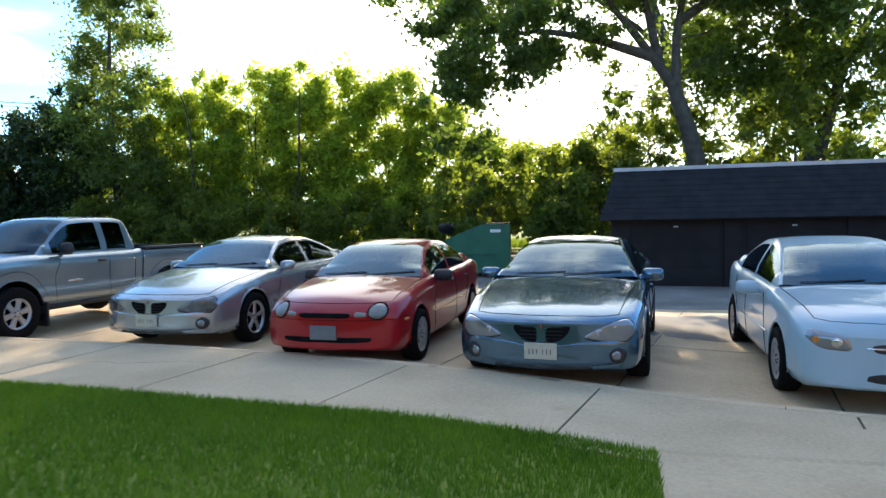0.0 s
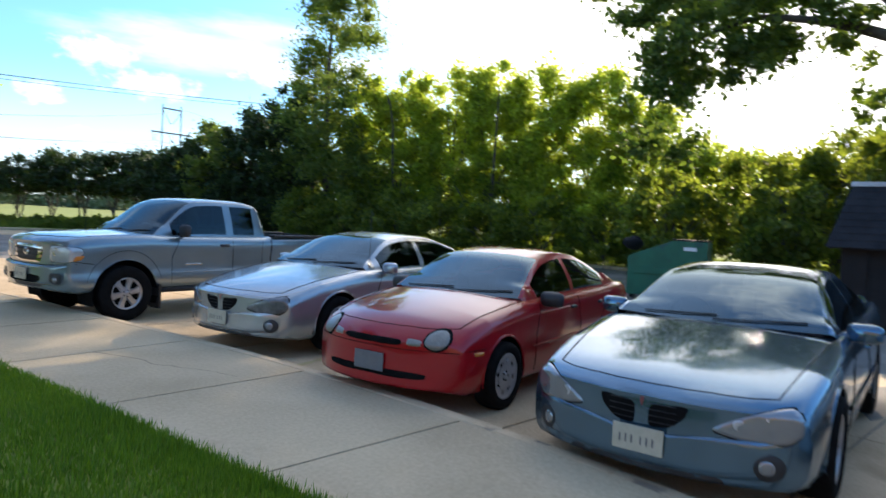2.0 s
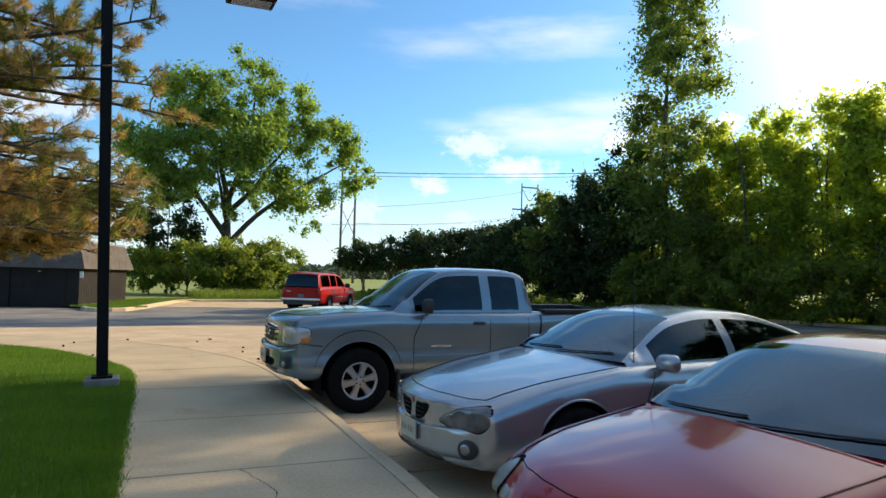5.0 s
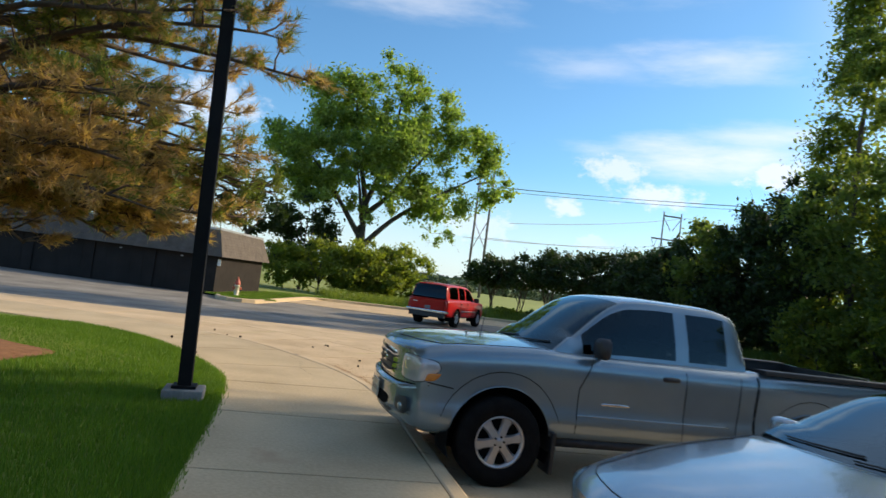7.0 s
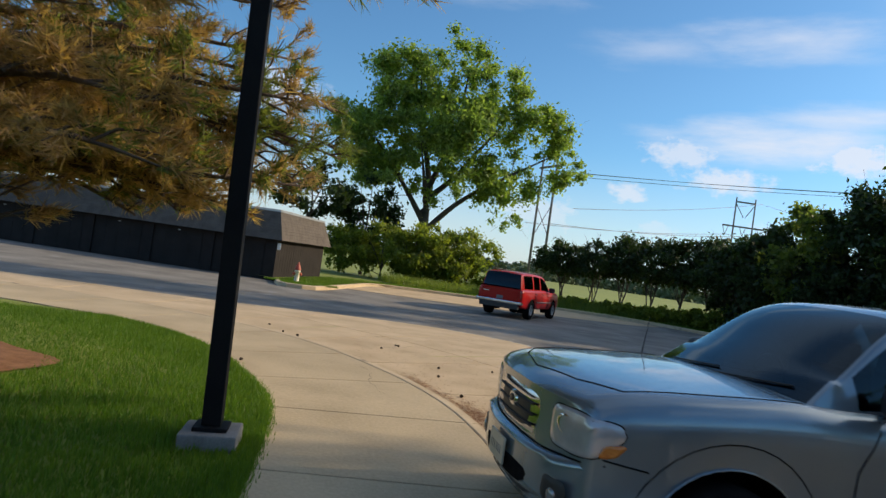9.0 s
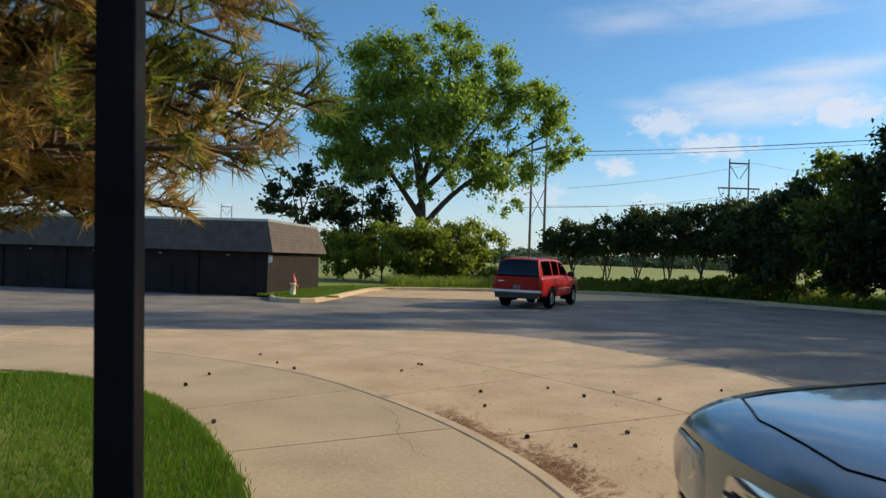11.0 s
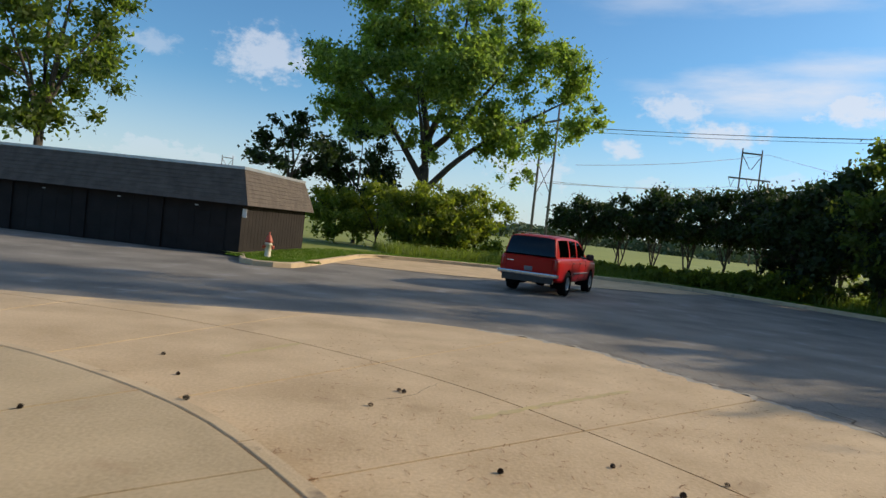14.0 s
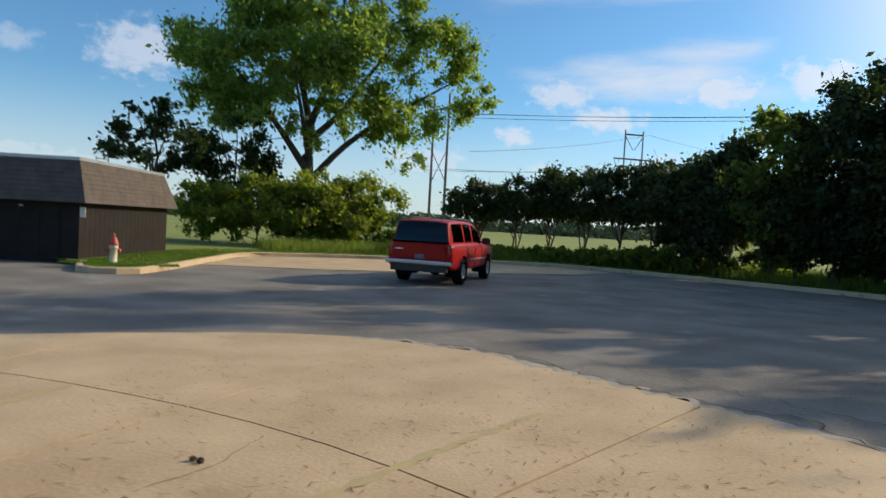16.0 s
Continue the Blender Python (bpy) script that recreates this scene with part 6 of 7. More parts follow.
    for s in (-1, 1):
        o = [(-0.22 * s, -0.12), (0.0, -0.125), (0.14 * s, -0.10), (0.25 * s, 0.02), (0.22 * s, 0.09), (0.0, 0.11), (-0.22 * s, 0.105)]
        at, dr = (0.16, s * 0.70, 0.93), (0.74, -s * 0.67, 0.0)
        lamp = add(car, "headlight", patch_on(tree, round_outline([(px * 1.05, py * 1.08) for px, py in o]), at, dr, 0.003, 0.002, 8), M_well, "large clear headlight with an amber corner")
        part("lens", patch_on(tree, round_outline(o), at, dr, 0.010, 0.010, 8), M_lens_bright, lamp)
        part("reflector", patch_on(tree, ellipse(0.075, 0.065, 16), (0.10, s * 0.62, 0.945), dr, 0.020, -0.006), M_chrome, lamp)
        part("turn_signal", patch_on(tree, round_outline([(-0.05 * s, -0.055), (0.03 * s, -0.04), (0.08 * s, 0.03), (-0.02 * s, 0.03)]), (0.30, s * 0.80, 0.885), dr, 0.022, 0.003), M_amber, lamp)
        fb = add(car, "fog_bezel", patch_on(tree, round_outline([(-0.11, -0.075), (0.11, -0.06), (0.10, 0.075), (-0.10, 0.075)]), (0, s * 0.69, 0.60), (1, -s * 0.1, 0), 0.062, 0.0, edge=0.05), M_black)
        part("fog_light", patch_on(tree, ellipse(0.04, 0.04, 14), (0, s * 0.70, 0.585), (1, -s * 0.1, 0), 0.066, 0.008, edge=0.06), M_lens, fb)
    add(car, "air_intake", patch_on(tree, round_outline([(-0.45, -0.05), (0.45, -0.05), (0.5, 0.05), (-0.5, 0.05)]), (0, 0, 0.50), (1, 0, 0), 0.003, 0.0), M_black)
    add(car, "bumper_gap", seam(tree, [(0.0, -0.86, 0.80), (0.0, -0.45, 0.765), (0, 0.45, 0.765), (0, 0.86, 0.80)], (1, 0, 0), 0.005), M_well)
    plate(car, tree, 0.0, 0.63, M_plate, x_off=-0.065)
    add(car, "hood_gap", seam(tree, [(0.32, -0.74, 2), (0.18, -0.45, 2), (0.10, 0, 2), (0.18, 0.45, 2), (0.32, 0.74, 2)], (0, 0, -1), 0.0035), M_well)
    for s in (-1, 1):
        d = (0, -s, 0)
        add(car, "hood_gap", seam(tree, [(0.32, s * 0.74, 2), (1.3, s * 0.80, 2)], (0, 0, -1), 0.003), M_well)
        add(car, "bumper_gap", seam(tree, [(0.2, s, 0.83), (0.43, s, 0.80)], d, 0.005), M_well)
        add(car, "door_gap", seam(tree, [(1.72, s, 1.17), (1.60, s, 0.9), (1.60, s, 0.5)], d, 0.0045), M_well)
        add(car, "door_gap", seam(tree, [(2.68, s, 1.18), (2.70, s, 0.8), (2.70, s, 0.5)], d, 0.0045), M_well)
        add(car, "door_gap", seam(tree, [(3.28, s, 1.18), (3.30, s, 0.8), (3.26, s, 0.5)], d, 0.004), M_well)
        add(car, "bed_gap", seam(tree, [(3.48, s, 1.22), (3.48, s, 0.5)], d, 0.012), M_well)
        add(car, "door_crease", seam(tree, [(1.60, s, 0.66), (3.2, s, 0.66)], d, 0.012, -0.004), paint_mat)
        # dark lines on the paint stand in for the shade along the fender creases
        for ax in (0.89, 4.14):
            add(car, "fender_crease_shade", flare_shade_line(tree, ax, 0.385, 0.47, s), M_well)
        add(car, "door_handle", patch_on(tree, round_outline([(-0.10, -0.025), (0.10, -0.025), (0.10, 0.025), (-0.10, 0.025)]), (2.52, 0, 1.06), d, 0.018, 0.014), M_black)
        bm = patch_on(tree, round_outline([(-0.17, -0.014), (0.17, -0.014), (0.17, 0.014), (-0.17, 0.014)]), (1.98, 0, 0.775), d, 0.003, 0.001)
        add(car, "nameplate", bm, M_chrome)
        add(car, "tail_light", patch_on(tree, round_outline([(-0.07, -0.17), (0.07, -0.17), (0.07, 0.17), (-0.07, 0.17)]), (5.18, 0, 1.02), d, 0.004, 0.01), M_tail)
        bm = bmesh.new()
        tube(bm, (1.45, s * 0.80, 0.40), (3.4, s * 0.80, 0.40), 0.045, 0.045, 10)
        add(car, "step_bar", bm, M_black)
        bm = bmesh.new()
        box(bm, 1.36, 1.40, s * 0.82 - 0.13, s * 0.82 + 0.11, 0.14, 0.50, 0.008)
        add(car, "mud_flap", bm, M_black)
    # open bed
    bm = bmesh.new()
    x0, x1, w = 3.56, 5.22, 0.74
    pts = [[(x0, -w), (x1, -w), (x1, w), (x0, w)]]
    top = [bm.verts.new((x, y, 1.215 + 0.012)) for x, y in pts[0]]
    low = [bm.verts.new((x, y, 0.72)) for x, y in pts[0]]
    for i in range(4):
        bm.faces.new((top[i], top[(i + 1) % 4], low[(i + 1) % 4], low[i]))
    bm.faces.new(low)
    add(car, "bed_liner", bm, M_black)
    for s in (-1, 1):
        bm = bmesh.new()
        box(bm, 3.54, 5.26, s * 0.82 - 0.085, s * 0.82 + 0.075, 1.20, 1.245, 0.012)
        add(car, "bed_rail", bm, M_black)
    bm = bmesh.new()
    tube(bm, (1.16, 0.76, 1.16), (1.20, 0.765, 1.50), 0.005, 0.002, 6)
    add(car, "antenna", bm, M_black)
    return car


def big_suv(nm, m, paint_mat, label, group):
    S = dict(L=5.25, W=2.0, H=1.9, fo=0.95, wb=3.1, r=0.39, arch=0.46, rim=0.22, tw=0.265, track=1.74, spokes=6, wheel="chunky", bow=0.16, Lf=0.5, bow_r=0.05, paint=paint_mat,
             w=[(0, 0.93), (0.3, 0.97), (1.3, 0.99), (4.6, 0.995), (5.1, 0.98), (5.25, 0.95)],
             top=[(0, 1.06), (0.1, 1.12), (0.8, 1.18), (1.3, 1.21), (2, 1.20), (4.6, 1.20), (5.25, 1.19)],
             bot=[(0, 0.45), (0.4, 0.42), (4.6, 0.42), (5.25, 0.50)], crown=[(0, 0.01), (0.4, 0.03), (1.3, 0.03), (1.8, 0.0), (5.25, 0.0)],
             cowl=1.28, back=5.22, roof_f=2.02, roof_r=5.02, belt=0.88, roofw=0.72, rear_glass=M_rearglass,
             roof=[(1.28, 1.22), (1.6, 1.45), (2.05, 1.76), (2.5, 1.87), (3.5, 1.9), (4.6, 1.88), (5.0, 1.83), (5.10, 1.76), (5.22, 1.24)],
             windows=[(1.62, 2.68), (2.82, 3.62), (3.76, 4.86)], seats=(2.6, 3.5), mirror=(1.85, 1.28, 1.10), mirror_mat=M_black, mirror_size=(0.09, 0.14, 0.11), bulge=0.08)
    car, body, tree = build_car(nm, S, m, label, "car", group)
    for s in (-1, 1):
        d = (0, -s, 0)
        add(car, "tail_light", patch_on(tree, round_outline([(-0.06, -0.22), (0.06, -0.22), (0.06, 0.22), (-0.06, 0.22)]), (6, s * 0.88, 1.0), (-1, 0, 0), 0.006, 0.012), M_tail)
        add(car, "headlight", patch_on(tree, round_outline([(-0.16, -0.06), (0.16, -0.06), (0.16, 0.06), (-0.16, 0.06)]), (0, s * 0.7, 0.95), (1, 0, 0), 0.004, 0.01), M_lens)
        for x1 in (1.85, 2.75, 3.70):
            add(car, "door_gap", seam(tree, [(x1, s, 1.18), (x1, s, 0.5)], d, 0.005), M_well)
        for hx in (2.58, 3.5):
            add(car, "door_handle", patch_on(tree, round_outline([(-0.09, -0.022), (0.09, -0.022), (0.09, 0.022), (-0.09, 0.022)]), (hx, 0, 1.05), d, 0.015, 0.012), M_black)
        add(car, "side_moulding", seam(tree, [(1.5, s, 0.72), (3.5, s, 0.72)], d, 0.03, 0.004), M_dullplate)
        bm = bmesh.new()
        tube(bm, (2.5, s * 0.64, 1.93), (4.9, s * 0.64, 1.92), 0.018, 0.018, 6)
        add(car, "roof_rail", bm, M_black)
        add(car, "side_marker", patch_on(tree, round_outline([(-0.05, -0.03), (0.05, -0.03), (0.05, 0.03), (-0.05, 0.03)]), (0.25, 0, 0.95), d, 0.004, 0.006), M_amber)
    bm = bmesh.new()
    box(bm, 5.10, 5.36, -0.98, 0.98, 0.58, 0.70, 0.03)
    add(car, "rear_bumper", bm, M_chrome, "chrome rear step bumper")
    bm = bmesh.new()
    box(bm, 5.16, 5.30, -0.84, 0.84, 0.38, 0.575, 0.02)
    add(car, "bumper_valance", bm, M_black)
    add(car, "badge", patch_on(tree, round_outline([(-0.14, -0.018), (0.14, -0.018), (0.14, 0.018), (-0.14, 0.018)]), (6, -0.62, 1.0), (-1, 0, 0), 0.004, 0.002), M_chrome)
    p = add(car, "licence_plate", patch_on(tree, [(-0.15, -0.075), (0.15, -0.075), (0.15, 0.075), (-0.15, 0.075)], (6, 0, 0.80), (-1, 0, 0), 0.008, 0.0), M_dullplate)
    add(car, "tailgate_gap", seam(tree, [(6, -0.76, 1.18), (6, -0.76, 0.72), (6, 0.76, 0.72), (6, 0.76, 1.18)], (-1, 0, 0), 0.005), M_well)
    return car


P_grey = paint("steel_grey_paint", (0.12, 0.21, 0.29), 0.8, 0.18)
P_silver = paint("champagne_silver_paint", (0.45, 0.485, 0.50), 0.7, 0.25)
P_red = paint("red_paint", (0.37, 0.007, 0.012), 0.0, 0.3, 1.0)
P_truck = paint("silver_blue_paint", (0.25, 0.315, 0.35), 0.6, 0.25)
P_white = paint("white_paint", (0.40, 0.55, 0.62), 0.0, 0.3)
P_suv = paint("bright_red_paint", (0.40, 0.004, 0.004), 0.0, 0.35, 0.25)
ROW = "cars parked nose-in at the kerb"
grand_prix("sedan", pose(-0.26, 0.96, lot_z(1, 0.9), 0, 0, -3.5), P_grey, "steel grey sedan with split grille, parked nose-in", M_lens, ROW)
grand_prix("sedan", pose(0.62, 6.0, 0), P_silver, "champagne silver sedan with split grille, parked nose-in", M_lens_dark, ROW, True)
compact_sedan("compact_car", pose(0.06, 3.32, 0), dict(paint=P_red), "faded red compact car with oval headlights", ROW, "red")
compact_sedan("compact_car", pose(-0.3, -2.05, lot_z(1, -2)), dict(L=4.58, W=1.73, H=1.45, fo=0.93, wb=2.62, r=0.305, arch=0.355, paint=P_white, mirror_mat=P_white,
              top=[(0, 0.66), (0.08, 0.72), (0.3, 0.79), (0.7, 0.87), (1.1, 0.93), (1.35, 0.96), (2.0, 0.97), (3.3, 1.0), (4.0, 1.06), (4.4, 1.05), (4.58, 0.95)],
              roof=[(1.18, 0.99), (1.5, 1.17), (2.02, 1.38), (2.5, 1.45), (2.9, 1.44), (3.35, 1.34), (4.0, 1.06)], cowl=1.18, back=4.0, roof_f=2.02, roof_r=3.25,
              windows=[(1.54, 2.50), (2.58, 3.50)], mirror=(1.66, 0.93, 0.98)), "white compact sedan with clear headlights", ROW, "white")
pickup("pickup_truck", pose(0.12, 9.44, 0), P_truck, "silver pickup truck with an open bed, parked nose-in", ROW)
big_suv("suv", pose(5.80 + 5.25 * 0.588, 31.3 + 5.25 * 0.809, lot_z(7, 34), 0, 0, -126), P_suv, "bright red sport utility car with dark rear glass", "")

# ---- buildings ----
M_wall = mat("dark_brown_siding", (0.020, 0.017, 0.016), (0.032, 0.027, 0.025), 0.9, spec=0.2, scale=1.5, fine=40, bump=0.2)
M_shing = mat("weathered_shingle", (0.075, 0.062, 0.052), (0.13, 0.108, 0.09), 0.9, scale=3, fine=50, bump=0.5)
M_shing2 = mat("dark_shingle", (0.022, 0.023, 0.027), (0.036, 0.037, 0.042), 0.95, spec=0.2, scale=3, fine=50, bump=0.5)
M_flash = mat("roof_flashing", (0.35, 0.36, 0.37), (0.48, 0.49, 0.5), 0.4, 0.6, scale=3, fine=40)
M_door = mat("garage_door_brown", (0.020, 0.017, 0.016), (0.031, 0.027, 0.025), 0.85, spec=0.2, scale=1.2, fine=30, bump=0.1)
M_white = mat("white_sign", (0.7, 0.7, 0.68), (0.8, 0.8, 0.78), 0.5, scale=8, fine=60)


def garage_row(m, length, depth, shing, label, door_n, wall_h=1.95, top_h=3.1, sign=False):
    """A row of lock-up garages with a mansard roof: front along +x at y = 0, depth to +y."""
    g = thing("garage", m, label, "garage")
    t = 0.16
    bm = bmesh.new()
    dw, pier = 2.45, (length - door_n * 2.45) / (door_n + 1)
    x = 0.0
    for i in range(door_n + 1):
        box(bm, x, x + pier, 0, t, -0.3, wall_h + 0.1)
        x += pier + dw
    box(bm, 0, length, 0.002, t - 0.002, 1.93, wall_h + 0.1)
    part("front_wall", bm, M_wall, g)
    for nm, b in (("side_wall", (0, t, t + 0.003, depth)), ("side_wall", (length - t, length, t + 0.003, depth)), ("back_wall", (t + 0.003, length - t - 0.003, depth - t, depth))):
        bm = bmesh.new()
        box(bm, b[0], b[1], b[2], b[3], -0.3, wall_h + 0.1)
        wall = part(nm, bm, M_wall, g)
        if nm == "side_wall":
            for k in range(int(depth / 0.3)):
                bm = bmesh.new()
                yy = b[2] + 0.15 + k * 0.3
                xo = -0.005 if b[0] == 0 else length
                box(bm, xo, xo + 0.005, yy, yy + 0.012, -0.25, wall_h)
                part("batten", bm, M_wall, wall)
    x = pier
    for i in range(door_n):
        bm = bmesh.new()
        box(bm, x + 0.004, x + dw - 0.004, 0.07, 0.11, -0.28, 1.925)
        door = part("garage_door", bm, M_door, g, "dark brown panelled garage door")
        for r in range(4):
            for c in range(4):
                bm = bmesh.new()
                x0, z0 = x + 0.1 + c * (dw - 0.1) / 4, 0.0 + r * 0.48
                box(bm, x0, x0 + (dw - 0.1) / 4 - 0.1, 0.055, 0.069, z0 + 0.05, z0 + 0.42, 0.006)
                part("panel", bm, M_door, door)
        bm = bmesh.new()
        box(bm, x + dw / 2 - 0.06, x + dw / 2 + 0.06, 0.03, 0.069, 1.60, 1.64, 0.006)
        part("handle", bm, M_flash, door)
        x += dw + pier
    # mansard: sloped bands of shingles on all sides, flat top
    o, q, z0, z1 = 0.30, 0.12, wall_h - 0.12, top_h
    ring = [[(-o, -o), (length + o, -o), (length + o, depth + o), (-o, depth + o)], [(q, q), (length - q, q), (length - q, depth - q), (q, depth - q)]]
    bm = bmesh.new()
    lo = [bm.verts.new((x, y, z0)) for x, y in ring[0]]
    hi = [bm.verts.new((x, y, z1)) for x, y in ring[1]]
    for i in range(4):
        bm.faces.new((lo[i], lo[(i + 1) % 4], hi[(i + 1) % 4], hi[i]))
    bm.faces.new(hi)
    bm.faces.new(lo[::-1])
    roof = part("roof", bm, shing, g)
    # courses of shingles on the front and the two sides
    courses = 9
    for side in (0, 1, 3):
        a0, b0 = Vector((*ring[0][side], z0)), Vector((*ring[0][(side + 1) % 4], z0))
        a1, b1 = Vector((*ring[1][side], z1)), Vector((*ring[1][(side + 1) % 4], z1))
        nrm_ = (b0 - a0).cross(a1 - a0).normalized()
        if nrm_.z < 0:
            nrm_ = -nrm_
        for c in range(courses):
            bm = bmesh.new()
            u0, u1 = c / courses, min(1, (c + 1.04) / courses)
            pa, pb = a0.lerp(a1, u0), b0.lerp(b1, u0)
            qa, qb = a0.lerp(a1, u1), b0.lerp(b1, u1)
            n = max(1, int((pb - pa).length / 0.33))
            off = 0.5 * (c % 2)
            for k in range(-1, n + 1):
                s0, s1 = (k + off) / n, (k + off + 0.97) / n
                s0, s1 = max(0, s0), min(1, s1)
                if s1 - s0 < 0.2 / n:
                    continue
                h = 0.012 + 0.006 * random.random()
                vs = [bm.verts.new(p) for p in (pa.lerp(pb, s0) + nrm_ * h, pa.lerp(pb, s1) + nrm_ * h, qa.lerp(qb, s1) + nrm_ * 0.003, qa.lerp(qb, s0) + nrm_ * 0.003, pa.lerp(pb, s0), pa.lerp(pb, s1))]
                bm.faces.new(vs[:4])
                bm.faces.new((vs[4], vs[5], vs[1], vs[0]))
            part("shingle_course", bm, shing, roof)
    bm = bmesh.new()
    box(bm, q - 0.03, length - q + 0.03, q - 0.04, q + 0.03, z1 - 0.03, z1 + 0.07)
    box(bm, q - 0.04, q + 0.03, q + 0.032, depth - q, z1 - 0.03, z1 + 0.07)
    box(bm, length - q - 0.03, length - q + 0.04, q + 0.032, depth - q, z1 - 0.03, z1 + 0.07)
    part("flashing", bm, M_flash, g)
    bm = bmesh.new()
    box(bm, -o + 0.05, length + o - 0.05, -o + 0.02, 0.0 - 0.002, z0 - 0.03, z0 - 0.003)
    part("soffit", bm, M_wall, g)
    return g


# far garage: its corner by the hydrant, front facing the drive
ang = math.degrees(math.atan2(-0.30, 0.95))
u = Vector((0.954, -0.30, 0)).normalized()
corner = Vector((-3.42, 35.2, -0.12))
GL = 27.0
o_ = corner - u * GL
garage_row(Matrix.Translation(o_) @ pose(0, 0, 0, 0, 0, ang), GL, 6.4, M_shing, "long dark brown lock-up garage with weathered shingle mansard roof", 9, 1.9, 3.05)
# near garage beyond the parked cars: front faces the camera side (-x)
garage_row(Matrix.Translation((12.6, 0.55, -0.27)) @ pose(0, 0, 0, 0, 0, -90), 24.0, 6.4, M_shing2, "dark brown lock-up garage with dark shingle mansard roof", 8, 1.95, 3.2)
# sign on the far garage
sg = thing("sign", Matrix.Translation(corner) @ pose(0, 0, 0, 0, 0, ang), "small white notice on the garage corner", "sign")
bm = bmesh.new()
box(bm, -0.03, 0.16, -0.022, -0.004, 1.36, 1.66, 0.003)
part("sign_plate", bm, M_white, sg)

# ---- street furniture ----
M_hyd = mat("cream_paint", (0.62, 0.55, 0.38), (0.75, 0.68, 0.50), 0.5, scale=9, fine=60, bump=0.1)
M_hydtop = mat("red_paint_worn", (0.38, 0.06, 0.03), (0.5, 0.10, 0.05), 0.5, scale=9, fine=60, bump=0.1)
M_pole = mat("black_paint", (0.005, 0.005, 0.006), (0.010, 0.010, 0.010), 0.7, spec=0.2, scale=4, fine=60, bump=0.05)
M_block = mat("grey_block", (0.18, 0.17, 0.16), (0.28, 0.27, 0.25), 0.9, scale=6, fine=60, bump=0.4)
M_steel = mat("galvanised", (0.3, 0.3, 0.3), (0.4, 0.4, 0.4), 0.4, 0.7, scale=6, fine=60)


def lathe_z(bm, prof, n=16):
    rings = [[bm.verts.new((r * math.cos(2 * math.pi * i / n), r * math.sin(2 * math.pi * i / n), z)) for i in range(n)] for r, z in prof]
    for a, b in zip(rings, rings[1:]):
        for i in range(n):
            bm.faces.new((a[i], a[(i + 1) % n], b[(i + 1) % n], b[i])).smooth = True
    bm.faces.new(rings[-1])


hyd = thing("fire_hydrant", pose(-2.36, 34.15, 0.0, 0, 0, 20), "cream fire hydrant with a red bonnet on the grass", "fire hydrant")
bm = bmesh.new()
lathe_z(bm, [(0.16, -0.05), (0.16, 0.02), (0.105, 0.03), (0.10, 0.42), (0.13, 0.44), (0.13, 0.47), (0.11, 0.48), (0.11, 0.52)])
part("barrel", bm, M_hyd, hyd)
bm = bmesh.new()
lathe_z(bm, [(0.13, 0.52), (0.135, 0.55), (0.115, 0.60), (0.085, 0.70), (0.05, 0.76), (0.03, 0.78), (0.03, 0.85), (0.02, 0.86)])
part("bonnet", bm, M_hydtop, hyd)
for a in (0, 90, 180):
    bm = bmesh.new()
    d = Vector((math.cos(radians(a)), math.sin(radians(a)), 0))
    tube(bm, d * 0.09 + Vector((0, 0, 0.36)), d * 0.19 + Vector((0, 0, 0.36)), 0.055, 0.06, 10)
    part("outlet_cap", bm, M_hyd if a == 90 else M_hydtop, hyd)

lamp = thing("street_lamp", pose(-1.77, 10.53, 0.15, 0, -1.8, 0), "black square steel lamp post on a concrete base in the lawn", "street lamp")
bm = bmesh.new()
box(bm, -0.20, 0.20, -0.20, 0.20, -0.2, 0.10, 0.015)
part("base", bm, M_block, lamp, "weathered concrete base")
bm = bmesh.new()
box(bm, -0.12, 0.12, -0.12, 0.12, 0.101, 0.13, 0.005)
part("base_plate", bm, M_pole, lamp)
bm = bmesh.new()
box(bm, -0.068, 0.068, -0.068, 0.068, 0.131, 5.5, 0.008)
part("post", bm, M_pole, lamp)
bm = bmesh.new()
box(bm, 0.07, 1.52, -0.03, 0.03, 5.36, 5.43, 0.006)
part("arm", bm, M_pole, lamp)
bm = bmesh.new()
box(bm, 1.50, 2.16, -0.2, 0.2, 5.30, 5.50, 0.02)
head = part("lamp_head", bm, M_pole, lamp, "black shoebox lamp head")
bm = bmesh.new()
box(bm, 1.56, 2.10, -0.15, 0.15, 5.285, 5.299, 0.004)
part("lens", bm, M_lens, head)

# green dumpster beside the near garage
M_green = mat("green_paint", (0.008, 0.10, 0.05), (0.014, 0.14, 0.07), 0.5, scale=2.0, fine=40, bump=0.1, spots=((0.02, 0.08, 0.06), 2.5, 0.62))
dump = thing("dumpster", pose(16.2, 5.1, lot_z(16, 5), 0, 0, -82), "dark green steel dumpster with sloped front and black lid", "dumpster")
bm = bmesh.new()
prof = [(-0.85, 0.12), (0.85, 0.12), (0.85, 1.75), (0.1, 1.75), (-0.85, 1.25)]
va = [bm.verts.new((x * 1.28, 1.0, z)) for x, z in prof]
vb = [bm.verts.new((x * 1.28, -1.0, z)) for x, z in prof]
n = len(prof)
bm.faces.new(va[::-1])
bm.faces.new(vb)
for i in range(n):
    bm.faces.new((va[i], va[(i + 1) % n], vb[(i + 1) % n], vb[i]))
bmesh.ops.recalc_face_normals(bm, faces=bm.faces)
bmesh.ops.bevel(bm, geom=bm.edges[:], offset=0.02, segments=2, affect="EDGES")
dbody = part("bin", bm, M_green, dump)
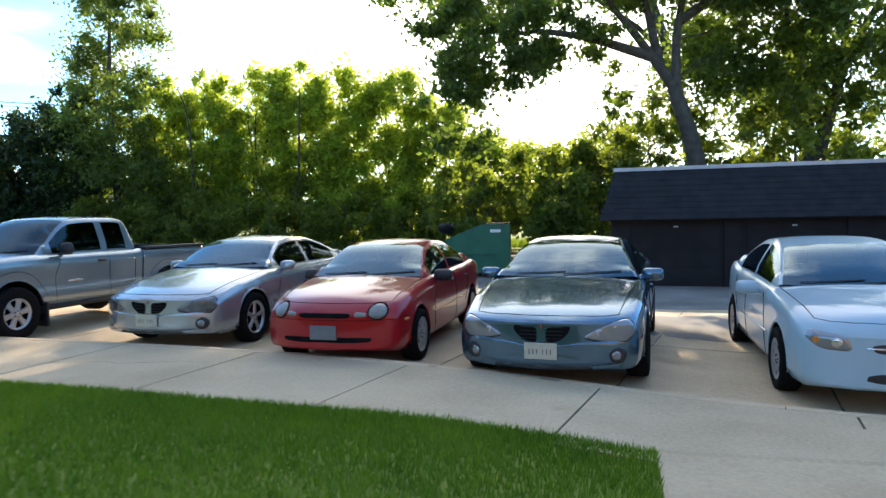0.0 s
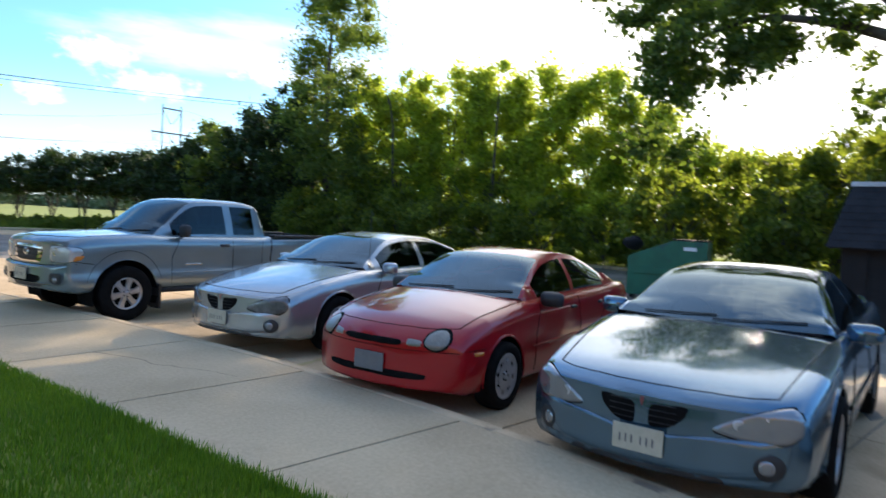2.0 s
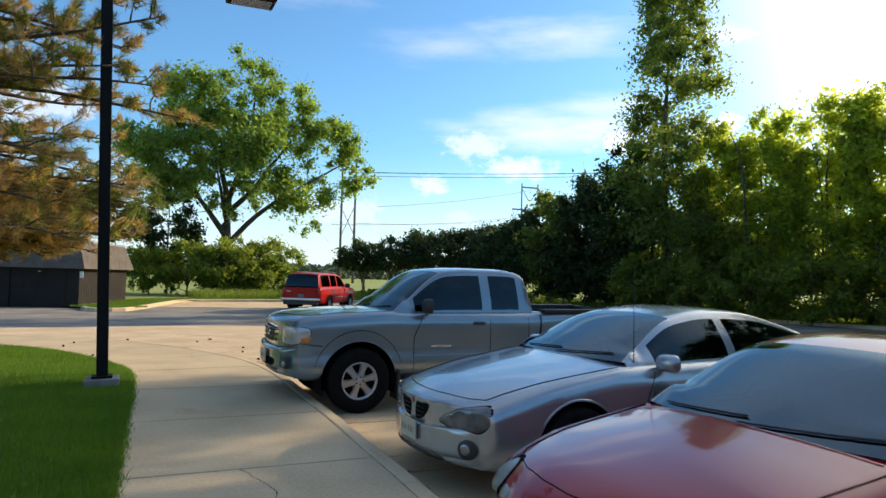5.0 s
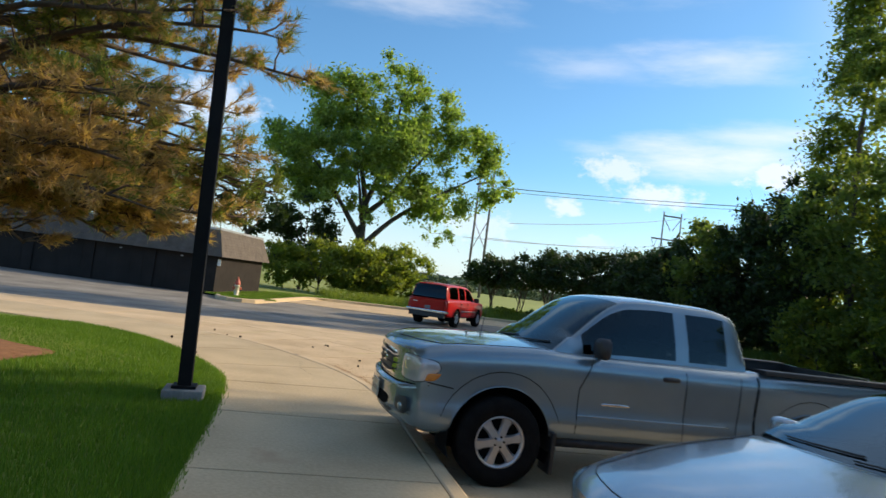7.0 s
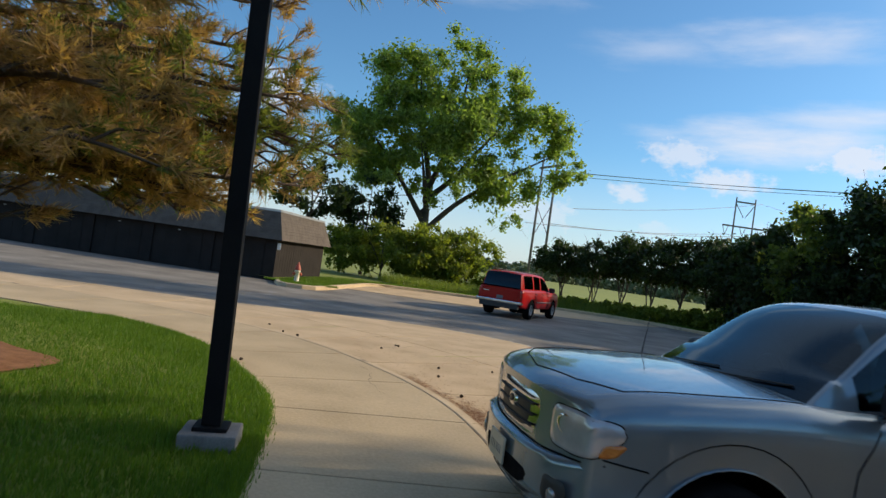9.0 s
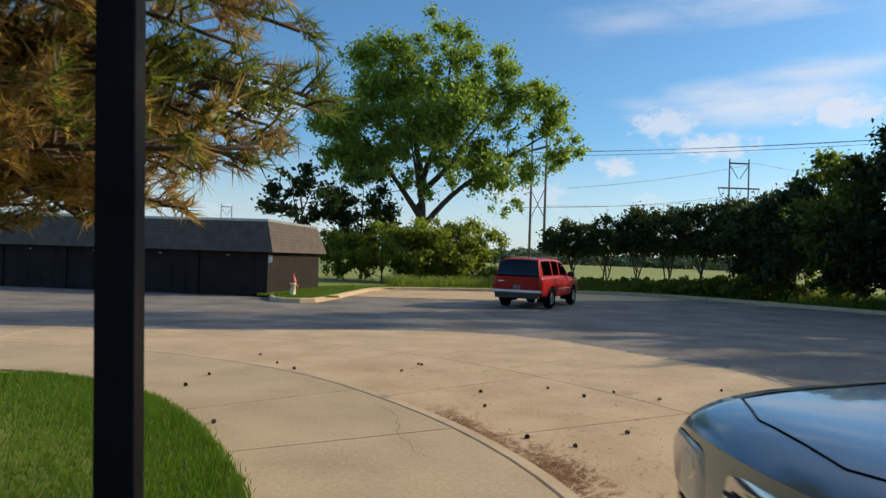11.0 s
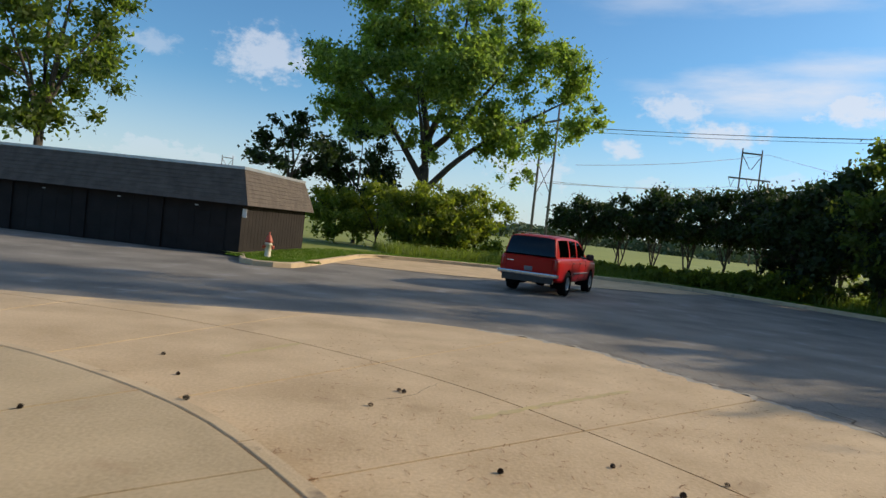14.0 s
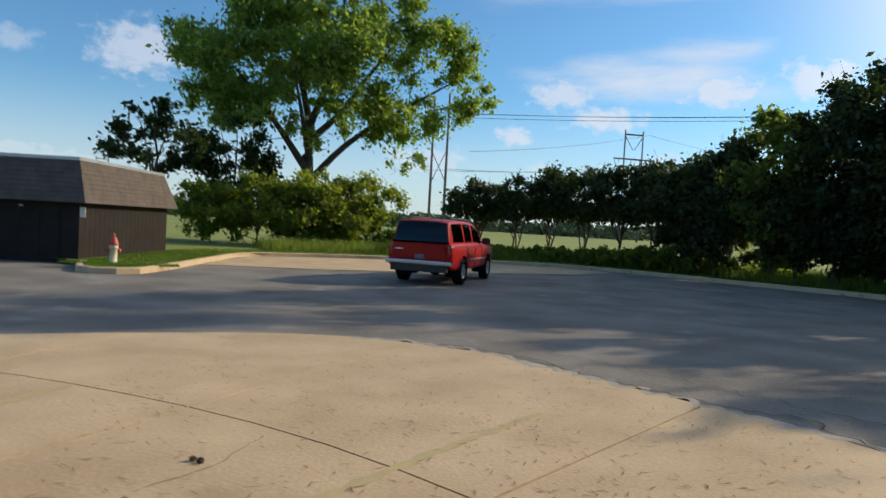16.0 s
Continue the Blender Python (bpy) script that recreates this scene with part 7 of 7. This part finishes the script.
for yy in (-1.05, 1.0):
    bm = bmesh.new()
    box(bm, -0.85, 0.75, yy, yy + 0.05, 0.75, 0.95, 0.01)
    part("lift_pocket", bm, M_green, dump)
for x in (-0.83, 0.0, 0.83):
    bm = bmesh.new()
    box(bm, -1.115, -1.09, x - 0.04, x + 0.04, 0.15, 1.2, 0.006)
    part("rib", bm, M_green, dump)
bm = bmesh.new()
box(bm, -1.115, -1.09, -0.95, 0.95, 1.1, 1.18, 0.006)
part("rim_bar", bm, M_green, dump)
for yy in (-0.5, 0.5):
    bm = bmesh.new()
    box(bm, 0.13, 1.08, yy - 0.47, yy + 0.47, 1.76, 1.80, 0.015)
    part("lid", bm, M_pole, dump, "black plastic lid")
bm = bmesh.new()
box(bm, 0.45, 0.80, -1.016, -1.004, 1.48, 1.58)
part("label_plate", bm, M_white, dump)
bm = bmesh.new()
bmesh.ops.create_uvsphere(bm, u_segments=18, v_segments=12, radius=0.3)
for v in bm.verts:
    v.co = v.co * (1 + 0.25 * noise.noise(v.co * 5)) * 1.0
    v.co.z *= 0.7
bag = tagged(part("trash_bag", bm, M_pole, smooth=True, m=pose(16.0, 6.2, lot_z(16, 6) + 1.62)), "black plastic trash bag on the dumpster", "trash bag")
for sx in (-0.95, 0.95):
    for yy in (-0.85, 0.85):
        bm = bmesh.new()
        tube(bm, (sx, yy - 0.03, 0.07), (sx, yy + 0.03, 0.07), 0.07, 0.07, 12)
        part("caster", bm, M_pole, dump)

# pine cones and needle litter on the concrete
bm = bmesh.new()
for k in range(9):
    z = -0.035 + k * 0.0085
    r = 0.026 * math.sin(math.pi * (0.12 + 0.8 * k / 8)) + 0.004
    for j in range(8):
        a = 2 * math.pi * (j + 0.5 * (k % 2)) / 8
        c = Vector((math.cos(a), math.sin(a), 0))
        t = Vector((-math.sin(a), math.cos(a), 0))
        v = [bm.verts.new(q) for q in (c * r * 0.4 + Vector((0, 0, z)), c * r + t * 0.008 + Vector((0, 0, z + 0.006)), c * (r + 0.008) + Vector((0, 0, z + 0.012)), c * r - t * 0.008 + Vector((0, 0, z + 0.006)))]
        bm.faces.new(v)
cone0 = tagged(part("pine_cone", bm, M_cone), "small dark brown open pine cone on the concrete", "pine cone", "pine cones on the concrete")
spots = [(-2.08, 18.77), (-1.76, 17.97), (-1.45, 16.77), (0.33, 17.89), (0.38, 17.84), (0.02, 17.32), (0.83, 15.86), (0.69, 15.08), (1.76, 16.06), (2.04, 15.55), (2.53, 15.79), (2.93, 15.37), (4.08, 15.88), (3.84, 15.31), (3.21, 13.77), (1.82, 13.91), (1.13, 13.51), (0.79, 13.82), (-2.44, 16.34), (-2.58, 15.68), (-2.01, 14.01), (2.29, 13.21), (3.9, 14.78)]
for i, (x, y) in enumerate(spots):
    on_walk = i in (2, 18, 19, 20)
    m = pose(x, y, (walk_top(x, y) if on_walk else lot_z(x, y)) + 0.018, 90 + 20 * random.uniform(-1, 1), random.uniform(0, 40), random.uniform(0, 360))
    sc = random.uniform(0.5, 0.8)
    if i == 0:
        cone0.matrix_basis = m @ Matrix.Scale(sc, 4)
    else:
        c = copy_thing(cone0, m)
        c.scale = (sc, sc, sc)
n = 2600
k = rng.integers(0, 3, n)
cx, cy = np.array([0.35, 0.75, 0.2])[k], np.array([13.6, 12.9, 14.3])[k]
X, Y = cx + rng.normal(size=n) * 0.14, cy + rng.normal(size=n) * 0.30
more = 2600
kk = rng.integers(0, len(kerb_pts), more)
inside = (kerb_pts[kk][:, 1] > 3) & (kerb_pts[kk][:, 1] < 19)
q = kerb_pts[kk][inside] + lot_n[kk][inside] * (np.abs(rng.normal(size=inside.sum())) * 0.12 + 0.01)[:, None]
scat = np.stack([rng.uniform(-0.5, 5, 1500), rng.uniform(11, 21, 1500)], 1)
XY = np.concatenate([np.stack([X, Y], 1), q, scat])
kx = np.interp(XY[:, 1], kerb_pts[:, 1], kerb_pts[:, 0])
XY = XY[XY[:, 0] > kx + 0.02]
n = len(XY)
a, ln = rng.uniform(0, 2 * math.pi, n), rng.uniform(0.03, 0.09, n)
d = np.stack([np.cos(a), np.sin(a), 0 * a], 1)
w = np.stack([-np.sin(a), np.cos(a), 0 * a], 1)
P = np.stack([XY[:, 0], XY[:, 1], np.array([lot_z(*p) for p in XY]) + 0.008 + rng.uniform(0, 0.006, n)], 1)
V = np.stack([P - w * 0.004, P + d * ln[:, None] - w * 0.002, P + d * ln[:, None] + w * 0.002, P + w * 0.004], 1).reshape(-1, 3)
tagged(raw_mesh("needle_litter", V, np.arange(4 * n).reshape(-1, 4), M_litter), "scattered brown pine needles and litter", "litter", kind="stuff")
